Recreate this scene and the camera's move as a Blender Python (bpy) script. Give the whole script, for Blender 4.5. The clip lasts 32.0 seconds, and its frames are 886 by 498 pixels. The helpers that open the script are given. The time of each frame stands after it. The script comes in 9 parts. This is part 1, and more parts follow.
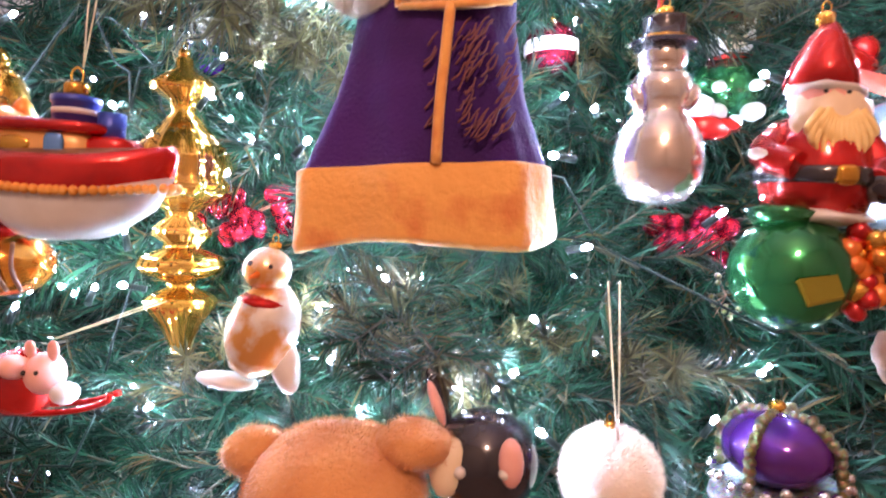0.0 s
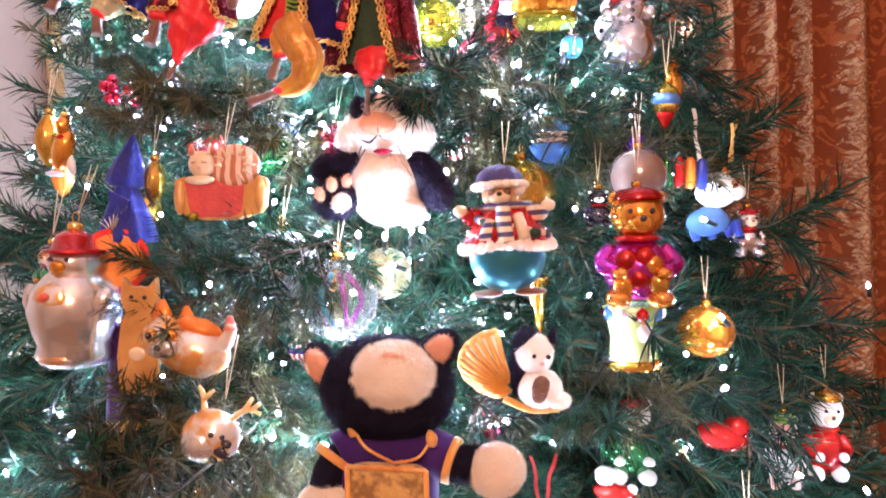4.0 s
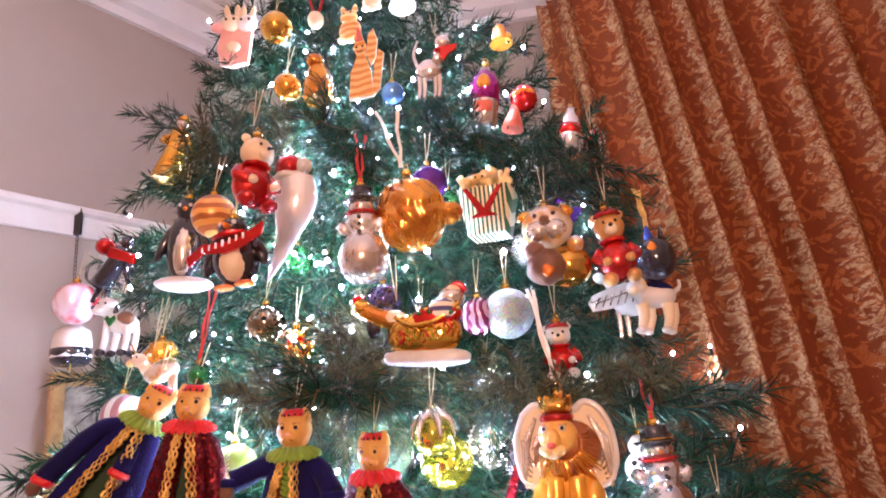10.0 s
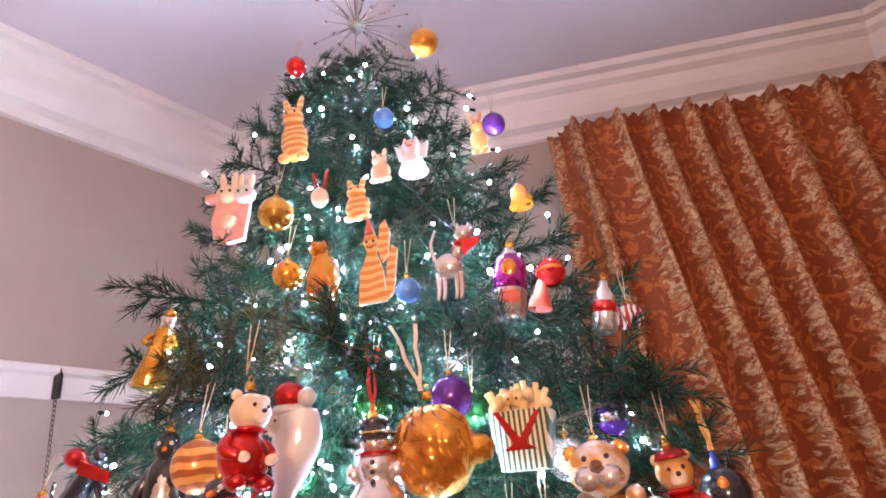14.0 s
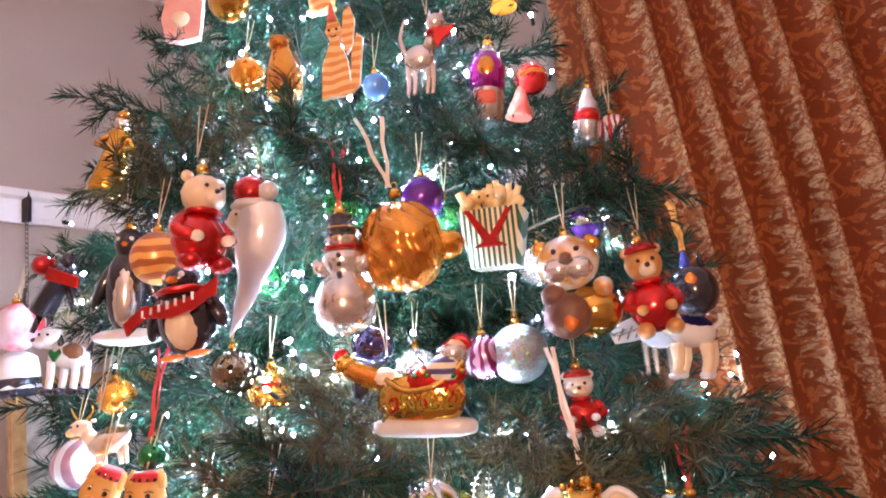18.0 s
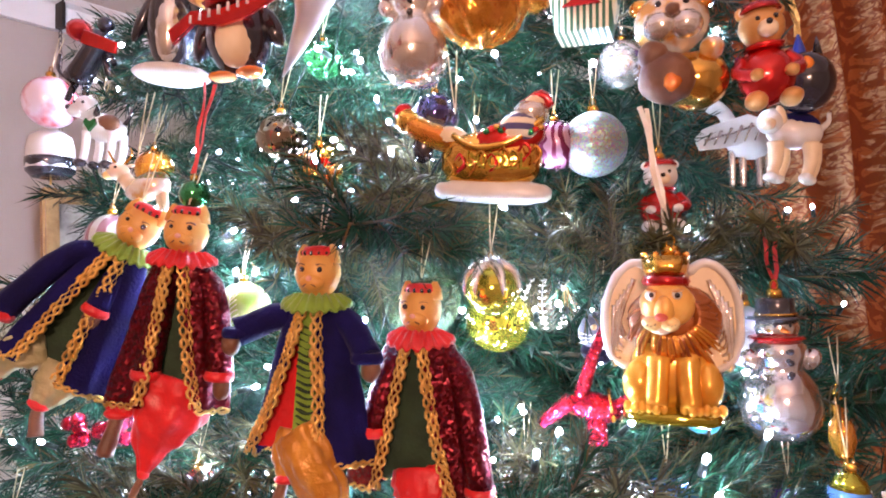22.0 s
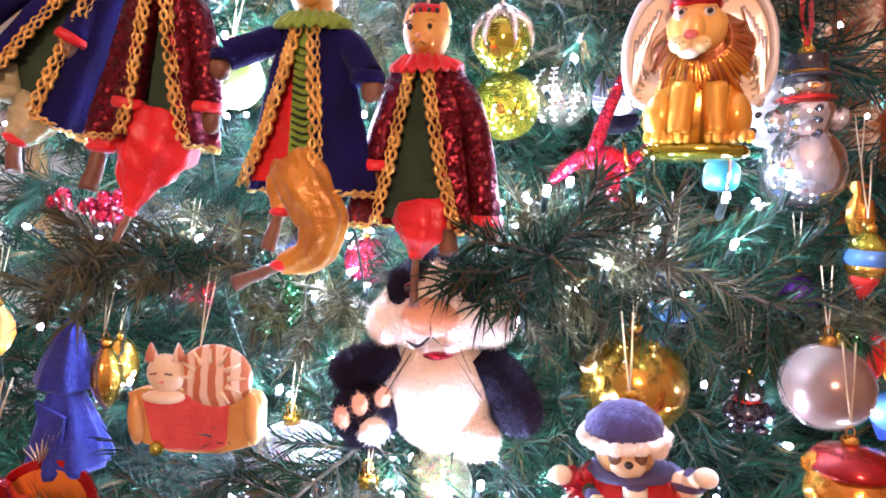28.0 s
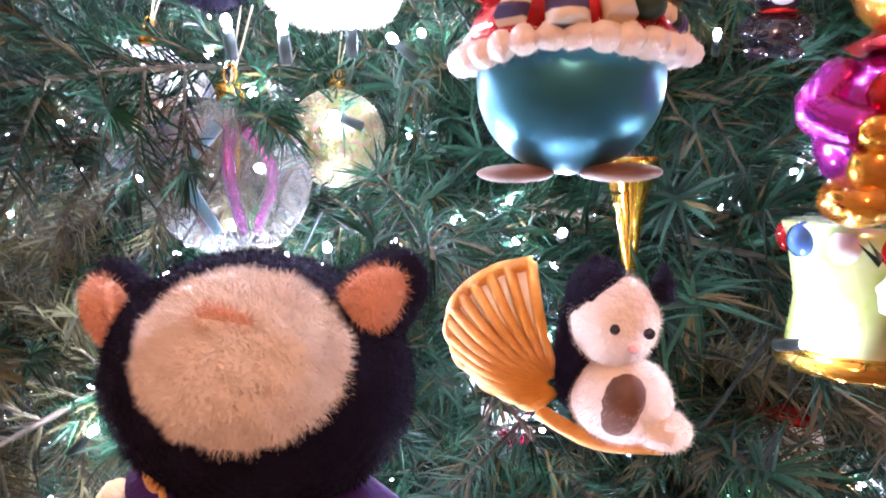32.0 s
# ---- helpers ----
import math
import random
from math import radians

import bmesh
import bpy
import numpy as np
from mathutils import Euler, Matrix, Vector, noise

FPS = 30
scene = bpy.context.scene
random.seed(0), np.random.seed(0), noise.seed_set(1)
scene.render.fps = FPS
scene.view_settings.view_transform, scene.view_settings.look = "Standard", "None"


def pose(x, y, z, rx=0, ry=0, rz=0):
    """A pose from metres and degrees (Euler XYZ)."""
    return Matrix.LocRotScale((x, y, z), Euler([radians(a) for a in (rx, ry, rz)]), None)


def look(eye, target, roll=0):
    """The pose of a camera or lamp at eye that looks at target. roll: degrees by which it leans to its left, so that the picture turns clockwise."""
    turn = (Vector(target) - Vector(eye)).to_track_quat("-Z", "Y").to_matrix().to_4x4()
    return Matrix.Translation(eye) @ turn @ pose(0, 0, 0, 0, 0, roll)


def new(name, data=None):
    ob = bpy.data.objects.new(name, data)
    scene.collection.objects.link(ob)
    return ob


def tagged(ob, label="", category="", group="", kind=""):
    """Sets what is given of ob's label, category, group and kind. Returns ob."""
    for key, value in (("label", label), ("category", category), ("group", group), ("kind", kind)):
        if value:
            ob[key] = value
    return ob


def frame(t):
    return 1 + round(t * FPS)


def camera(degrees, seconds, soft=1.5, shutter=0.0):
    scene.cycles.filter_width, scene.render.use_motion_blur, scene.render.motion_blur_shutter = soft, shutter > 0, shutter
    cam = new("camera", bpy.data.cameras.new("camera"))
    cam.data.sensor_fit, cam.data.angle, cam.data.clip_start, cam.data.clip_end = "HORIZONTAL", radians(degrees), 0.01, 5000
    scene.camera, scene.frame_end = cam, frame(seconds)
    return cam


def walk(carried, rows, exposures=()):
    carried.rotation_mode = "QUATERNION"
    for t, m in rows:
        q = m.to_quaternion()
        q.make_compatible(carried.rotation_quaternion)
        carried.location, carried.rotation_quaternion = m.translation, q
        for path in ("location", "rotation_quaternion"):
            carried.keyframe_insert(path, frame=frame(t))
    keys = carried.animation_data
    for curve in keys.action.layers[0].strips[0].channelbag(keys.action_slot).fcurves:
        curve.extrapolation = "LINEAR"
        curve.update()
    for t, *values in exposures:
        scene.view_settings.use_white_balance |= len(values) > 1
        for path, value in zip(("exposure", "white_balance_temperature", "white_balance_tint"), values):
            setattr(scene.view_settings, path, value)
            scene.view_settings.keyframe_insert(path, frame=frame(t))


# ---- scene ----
cam = camera(71.6, 32.0, 1.8, 0.4)
PATH = [
    (0, (0.085, 0.035, 1.036), (-0.142, 2.021, 0.961), -1.0),
    (0.5, (0.121, 0.015, 1.094), (-0.14, 1.993, 0.968), -0.6),
    (1, (0.142, -0.01, 1.162), (-0.176, 1.958, 0.997), 0.4),
    (1.5, (0.158, -0.046, 1.239), (-0.136, 1.916, 0.983), 2.2),
    (2, (0.167, -0.075, 1.321), (-0.086, 1.882, 0.999), 1.5),
    (2.5, (0.181, -0.105, 1.368), (-0.067, 1.863, 1.112), 1.7),
    (3, (0.185, -0.117, 1.407), (-0.06, 1.861, 1.244), 0.5),
    (3.5, (0.183, -0.118, 1.445), (-0.068, 1.864, 1.35), -0.5),
    (5.5, (0.178, -0.084, 1.575), (-0.151, 1.889, 1.617), -1.8),
    (6, (0.187, -0.082, 1.606), (-0.158, 1.884, 1.731), -2.2),
    (6.5, (0.195, -0.075, 1.64), (-0.128, 1.888, 1.841), -2.5),
    (7, (0.202, -0.076, 1.669), (-0.094, 1.878, 1.978), -3.3),
    (7.5, (0.208, -0.081, 1.696), (-0.077, 1.858, 2.097), -4.9),
    (8, (0.215, -0.082, 1.716), (-0.067, 1.851, 2.147), -5.1),
    (8.5, (0.215, -0.087, 1.735), (-0.084, 1.823, 2.245), -5.2),
    (9, (0.21, -0.088, 1.759), (-0.101, 1.811, 2.303), -4.4),
    (9.5, (0.21, -0.074, 1.791), (-0.075, 1.824, 2.354), -5.1),
    (10, (0.205, -0.068, 1.814), (-0.081, 1.825, 2.393), -5.9),
    (10.5, (0.208, -0.059, 1.843), (-0.084, 1.812, 2.486), -5.9),
    (11, (0.21, -0.049, 1.867), (-0.063, 1.805, 2.566), -6.0),
    (11.5, (0.211, -0.054, 1.891), (-0.049, 1.778, 2.649), -7.6),
    (12, (0.205, -0.042, 1.917), (-0.034, 1.777, 2.714), -7.2),
    (12.5, (0.199, -0.037, 1.954), (-0.022, 1.795, 2.726), -8.1),
    (13, (0.191, -0.025, 1.981), (-0.061, 1.811, 2.734), -8.5),
    (13.5, (0.186, -0.02, 2.001), (-0.051, 1.797, 2.803), -7.5),
    (15.5, (0.211, -0.036, 2.021), (-0.065, 1.797, 2.772), -7.9),
    (16, (0.212, 0.001, 1.994), (-0.062, 1.876, 2.633), -8.4),
    (16.5, (0.215, 0.018, 1.98), (-0.043, 1.922, 2.537), -7.5),
    (17, (0.206, 0.016, 1.973), (-0.046, 1.939, 2.462), -7.3),
    (17.5, (0.198, 0.025, 1.965), (-0.074, 1.959, 2.393), -7.3),
    (18, (0.193, 0.031, 1.962), (-0.091, 1.98, 2.312), -6.9),
    (18.5, (0.182, 0.045, 1.95), (-0.128, 2.001, 2.228), -6.9),
    (19, (0.166, 0.056, 1.935), (-0.156, 2.018, 2.15), -6.5),
    (19.5, (0.159, 0.064, 1.916), (-0.204, 2.021, 2.112), -5.3),
    (20, (0.14, 0.072, 1.901), (-0.232, 2.03, 2.066), -2.7),
    (20.5, (0.132, 0.076, 1.881), (-0.234, 2.036, 2.039), -1.6),
    (21, (0.129, 0.085, 1.863), (-0.231, 2.049, 1.981), -1.6),
    (21.5, (0.133, 0.093, 1.845), (-0.224, 2.058, 1.953), -1.8),
    (22, (0.126, 0.1, 1.826), (-0.254, 2.061, 1.927), -1.7),
    (22.5, (0.12, 0.101, 1.812), (-0.288, 2.056, 1.907), -3.1),
    (23, (0.112, 0.105, 1.798), (-0.299, 2.061, 1.86), -2.3),
    (23.5, (0.105, 0.11, 1.786), (-0.303, 2.067, 1.823), -2.0),
    (24, (0.103, 0.116, 1.772), (-0.317, 2.071, 1.789), -2.0),
    (24.5, (0.098, 0.123, 1.762), (-0.323, 2.078, 1.768), -1.8),
    (26.5, (0.098, 0.132, 1.73), (-0.283, 2.094, 1.65), -0.9),
    (27, (0.106, 0.132, 1.713), (-0.272, 2.093, 1.608), -0.9),
    (27.5, (0.109, 0.133, 1.696), (-0.277, 2.09, 1.548), -1.0),
    (28, (0.109, 0.129, 1.685), (-0.259, 2.089, 1.526), -0.4),
    (28.5, (0.118, 0.133, 1.664), (-0.26, 2.09, 1.494), -0.8),
    (29, (0.124, 0.131, 1.642), (-0.244, 2.087, 1.443), -0.6),
    (29.5, (0.141, 0.148, 1.604), (-0.295, 2.09, 1.411), -1.0),
    (30, (0.105, 0.17, 1.562), (-0.299, 2.11, 1.289), 0.0),
    (30.5, (0.101, 0.194, 1.523), (-0.247, 2.139, 1.212), -1.3),
    (31, (0.128, 0.213, 1.484), (-0.192, 2.162, 1.17), 1.8),
    (31.5, (0.161, 0.241, 1.446), (-0.247, 2.175, 1.14), 1.4),
    (32, (0.177, 0.266, 1.422), (-0.303, 2.181, 1.104), 2.1),
]
walk(cam, [(t, look(eye, target, roll)) for t, eye, target, roll in PATH], [(0.0, 0.34, 6550, 32), (1.0, 0.40, 6550, 32), (2.0, 0.52, 6600, 33), (3.0, 0.48, 6600, 33), (6.0, -0.05, 6850, 35), (8.0, 0.02, 6850, 35), (12.0, 0.08, 6650, 33), (16.0, 0.06, 6600, 32), (20.0, -0.03, 6700, 31), (22.0, 0.0, 6600, 32), (24.0, 0.10, 6400, 32), (28.0, 0.12, 6350, 34), (29.0, 0.0, 6300, 34), (30.0, -0.36, 6350, 35), (31.0, -0.48, 6450, 38), (32.0, -0.18, 7000, 43)])

# ---- world and light ----
world = bpy.data.worlds.new("night")
scene.world = world
world.use_nodes = True
world.node_tree.nodes["Background"].inputs[0].default_value = (0.30, 0.25, 0.30, 1)
world.node_tree.nodes["Background"].inputs[1].default_value = 0.02


def lamp(name, kind, place, power, colour, size=0.1, target=None):
    data = bpy.data.lights.new(name, kind)
    data.energy, data.color = power, colour
    if kind == "AREA":
        data.shape, data.size = "DISK", size
    else:
        data.shadow_soft_size = size
    ob = new(name, data)
    ob.matrix_world = look(place, target) if target else pose(*place)
    return ob


# the warm lamp of the room, behind the camera
lamp("room_lamp_light", "POINT", (0.30, -1.20, 2.20), 80.0, (1.0, 0.66, 0.43), 0.10)

# ---- materials ----


def mat(name):
    m = bpy.data.materials.new(name)
    m.use_nodes = True
    return m, m.node_tree.nodes, m.node_tree.links, m.node_tree.nodes["Principled BSDF"]


def surface(name, col, col2=None, rough=0.5, metal=0.0, scale=40.0, bump=0.0, bscale=None, coat=0.0, sheen=0.0, spec=0.5, island=0.0, detail=4.0, lo=0.35, hi=0.65, rvar=0.0):
    """A surface of two colours mixed by noise, with fine relief."""
    m, nodes, links, b = mat(name)
    col2 = col2 or tuple(c * 0.72 for c in col)
    tex = nodes.new("ShaderNodeTexCoord")
    n1 = nodes.new("ShaderNodeTexNoise")
    n1.inputs["Scale"].default_value, n1.inputs["Detail"].default_value = scale, detail
    links.new(tex.outputs["Object"], n1.inputs["Vector"])
    ramp = nodes.new("ShaderNodeValToRGB")
    ramp.color_ramp.elements[0].position, ramp.color_ramp.elements[1].position = lo, hi
    ramp.color_ramp.elements[0].color, ramp.color_ramp.elements[1].color = (*col2, 1), (*col, 1)
    links.new(n1.outputs["Fac"], ramp.inputs["Fac"])
    out = ramp.outputs["Color"]
    if island:
        g = nodes.new("ShaderNodeNewGeometry")
        hsv = nodes.new("ShaderNodeHueSaturation")
        mr = nodes.new("ShaderNodeMapRange")
        mr.inputs["To Min"].default_value, mr.inputs["To Max"].default_value = 1 - island, 1 + island
        links.new(g.outputs["Random Per Island"], mr.inputs["Value"])
        links.new(mr.outputs["Result"], hsv.inputs["Value"])
        links.new(out, hsv.inputs["Color"])
        out = hsv.outputs["Color"]
    links.new(out, b.inputs["Base Color"])
    b.inputs["Roughness"].default_value, b.inputs["Metallic"].default_value = rough, metal
    b.inputs["Coat Weight"].default_value, b.inputs["Coat Roughness"].default_value = coat, 0.06
    b.inputs["Sheen Weight"].default_value = sheen
    b.inputs["Specular IOR Level"].default_value = spec
    if rvar:
        mr = nodes.new("ShaderNodeMapRange")
        mr.inputs["To Min"].default_value, mr.inputs["To Max"].default_value = max(0.02, rough - rvar), rough + rvar
        links.new(n1.outputs["Fac"], mr.inputs["Value"])
        links.new(mr.outputs["Result"], b.inputs["Roughness"])
    if bump:
        n2 = nodes.new("ShaderNodeTexNoise")
        n2.inputs["Scale"].default_value, n2.inputs["Detail"].default_value = bscale or scale * 4, 3
        links.new(tex.outputs["Object"], n2.inputs["Vector"])
        bp = nodes.new("ShaderNodeBump")
        bp.inputs["Strength"].default_value, bp.inputs["Distance"].default_value = bump, 0.004
        links.new(n2.outputs["Fac"], bp.inputs["Height"])
        links.new(bp.outputs["Normal"], b.inputs["Normal"])
    return m


def glow(name, colour, strength):
    m, nodes, links, b = mat(name)
    b.inputs["Base Color"].default_value = (0.9, 0.9, 0.9, 1)
    b.inputs["Emission Color"].default_value = (*colour, 1)
    b.inputs["Emission Strength"].default_value = strength
    return m


M_WALL = surface("painted_wall", (0.42, 0.345, 0.29), (0.39, 0.32, 0.267), 0.75, 0, 3.0, 0.12, 160)
M_CEIL = surface("painted_ceiling", (0.72, 0.66, 0.68), (0.68, 0.62, 0.645), 0.8, 0, 2.5, 0.10, 120)
M_TRIM = surface("gloss_white_trim", (0.80, 0.76, 0.73), (0.74, 0.70, 0.67), 0.4, 0, 6.0, 0.05, 90)
M_FLOOR = surface("carpet", (0.30, 0.20, 0.14), (0.22, 0.14, 0.10), 0.95, 0, 60, 0.5, 300)
M_NEEDLE = surface("pine_needle", (0.005, 0.050, 0.024), (0.002, 0.022, 0.012), 0.5, 0, 9, island=0.85, spec=0.16)


def dry_needles(m):
    """Some needles are olive and brown."""
    nodes, links = m.node_tree.nodes, m.node_tree.links
    b = nodes["Principled BSDF"]
    old = b.inputs["Base Color"].links[0].from_socket
    g = nodes.new("ShaderNodeNewGeometry")
    r = nodes.new("ShaderNodeValToRGB")
    r.color_ramp.interpolation = "CONSTANT"
    r.color_ramp.elements[0].color, r.color_ramp.elements[1].color = (0, 0, 0, 1), (1, 1, 1, 1)
    r.color_ramp.elements[1].position = 0.93
    links.new(g.outputs["Random Per Island"], r.inputs["Fac"])
    mix = nodes.new("ShaderNodeMixRGB")
    mix.inputs[2].default_value = (0.075, 0.050, 0.016, 1)
    links.new(r.outputs["Color"], mix.inputs[0])
    links.new(old, mix.inputs[1])
    links.new(mix.outputs["Color"], b.inputs["Base Color"])


dry_needles(M_NEEDLE)
M_OLIVE = surface("olive_pine_needle", (0.080, 0.080, 0.030), (0.042, 0.036, 0.015), 0.55, 0, 9, island=0.7, spec=0.2)
M_TWIG = surface("wrapped_twig", (0.075, 0.055, 0.028), (0.035, 0.030, 0.016), 0.8, 0, 50)
M_TRUNK = surface("tree_pole", (0.07, 0.055, 0.04), None, 0.7, 0, 20)
M_WIRE = surface("dark_green_wire", (0.006, 0.014, 0.011), None, 0.5, 0, 20, spec=0.2)
M_LED = glow("led_cool_white", (0.58, 0.78, 1.0), 1950.0)

# ---- mesh helpers ----


def lerp(z, pts):
    for (a, va), (b, vb) in zip(pts, pts[1:]):
        if z <= b:
            k = max(0.0, (z - a) / (b - a))
            return va + (vb - va) * k
    return pts[-1][1]


def link_mesh(name, bm, mats, smooth=True, parent=None, label=""):
    me = bpy.data.meshes.new(name)
    bm.normal_update()
    flat = [f.smooth for f in bm.faces] if smooth == "kept" else []
    bm.to_mesh(me)
    bm.free()
    for m in mats if isinstance(mats, (list, tuple)) else [mats]:
        me.materials.append(m)
    if smooth:
        me.polygons.foreach_set("use_smooth", flat or [True] * len(me.polygons))
    ob = new(name, me)
    if parent:
        ob.parent = parent
    if label:
        ob["label"] = label
    return ob


def part(name, bm, material, parent, label="", smooth=True):
    return link_mesh(name, bm, material, smooth, parent, label)


def prism(bm, foot, z0, z1, mi=0):
    """A solid upright block over a plan outline."""
    lo = [bm.verts.new((x, y, z0)) for x, y in foot]
    hi = [bm.verts.new((x, y, z1)) for x, y in foot]
    faces = [bm.faces.new(lo[::-1]), bm.faces.new(hi)]
    n = len(foot)
    for i in range(n):
        faces.append(bm.faces.new((lo[i], lo[(i + 1) % n], hi[(i + 1) % n], hi[i])))
    for f in faces:
        f.material_index = mi
    bmesh.ops.recalc_face_normals(bm, faces=faces)


def sweep(bm, path, profile, mi=0, closed=True):
    """A moulding: a profile of (outward, z) points along a plan path, mitred; outward is to the right of the way."""
    rings = []
    for i, p in enumerate(path):
        a = Vector(path[i - 1]) if i else Vector(p) - (Vector(path[1]) - Vector(p))
        b = Vector(path[i + 1]) if i + 1 < len(path) else Vector(p) + (Vector(p) - Vector(path[-2]))
        d1, d2 = (Vector(p) - a).normalized(), (b - Vector(p)).normalized()
        n1, n2 = Vector((d1.y, -d1.x)), Vector((d2.y, -d2.x))
        m = (n1 + n2).normalized()
        m /= max(0.3, m.dot(n1))
        rings.append([bm.verts.new((p[0] + m.x * o, p[1] + m.y * o, z)) for o, z in profile])
    k = len(profile)
    for r, s in zip(rings, rings[1:]):
        for i in range(k if closed else k - 1):
            f = bm.faces.new((r[i], r[(i + 1) % k], s[(i + 1) % k], s[i]))
            f.material_index = mi
    if closed:
        bm.faces.new(rings[0]).material_index = mi
        bm.faces.new(rings[-1][::-1]).material_index = mi
    bmesh.ops.recalc_face_normals(bm, faces=bm.faces)


# ---- the room ----
CEIL = 3.14
# inner outline of the room in plan: left wall, far wall, shallow bay, the rest behind the camera
CORNER = (-0.643, 1.52)
LEFT_END = (-2.15, -1.40)
PLAN = [LEFT_END, CORNER, (1.25, 1.58), (2.10, 0.95), (2.75, -1.2), (0.6, -3.2)]


def wall(name, a, b, z0=0.0, z1=CEIL, thick=0.12):
    d = (Vector(b) - Vector(a)).normalized()
    n = Vector((-d.y, d.x)) * thick
    bm = bmesh.new()
    a, b = Vector(a), Vector(b)
    prism(bm, [a, b, b + n, a + n], z0, z1)
    return tagged(link_mesh(name, bm, M_WALL, False), "warm beige painted plaster wall", "wall", kind="structure")


for i, nm in enumerate(("wall_left", "wall_far", "wall_bay", "wall_right", "wall_back", "wall_side")):
    wall(nm, PLAN[i], PLAN[(i + 1) % 6])
bm = bmesh.new()
prism(bm, [Vector(p) * 1.06 for p in PLAN], -0.1, 0.0)
tagged(link_mesh("floor", bm, M_FLOOR, False), "brown carpeted floor under the tree", "floor", kind="structure")
bm = bmesh.new()
prism(bm, [Vector(p) * 1.06 for p in PLAN], CEIL, CEIL + 0.1)
tagged(link_mesh("ceiling", bm, M_CEIL, False), "plain off-white painted ceiling", "ceiling", kind="structure")

# plaster cornice and picture rail
CORNICE = [(0.0, 2.985), (0.016, 2.985), (0.020, 3.010), (0.045, 3.020), (0.062, 3.048), (0.075, 3.084), (0.092, 3.098), (0.098, 3.114), (0.120, 3.118), (0.124, 3.138), (0.0, 3.138)]
bm = bmesh.new()
sweep(bm, PLAN[:5], CORNICE)
tagged(link_mesh("cornice", bm, M_TRIM, False), "white moulded plaster cornice under the ceiling", "cornice", kind="structure")
RAILP = [(0.0, 2.342), (0.012, 2.342), (0.016, 2.354), (0.020, 2.388), (0.032, 2.394), (0.034, 2.406), (0.026, 2.411), (0.0, 2.411)]
bm = bmesh.new()
sweep(bm, [LEFT_END, CORNER, (0.25, 1.548)], RAILP)
tagged(link_mesh("picture_rail", bm, M_TRIM, False), "white painted picture rail along the wall", "picture rail", kind="structure")

# ---- the curtain ----


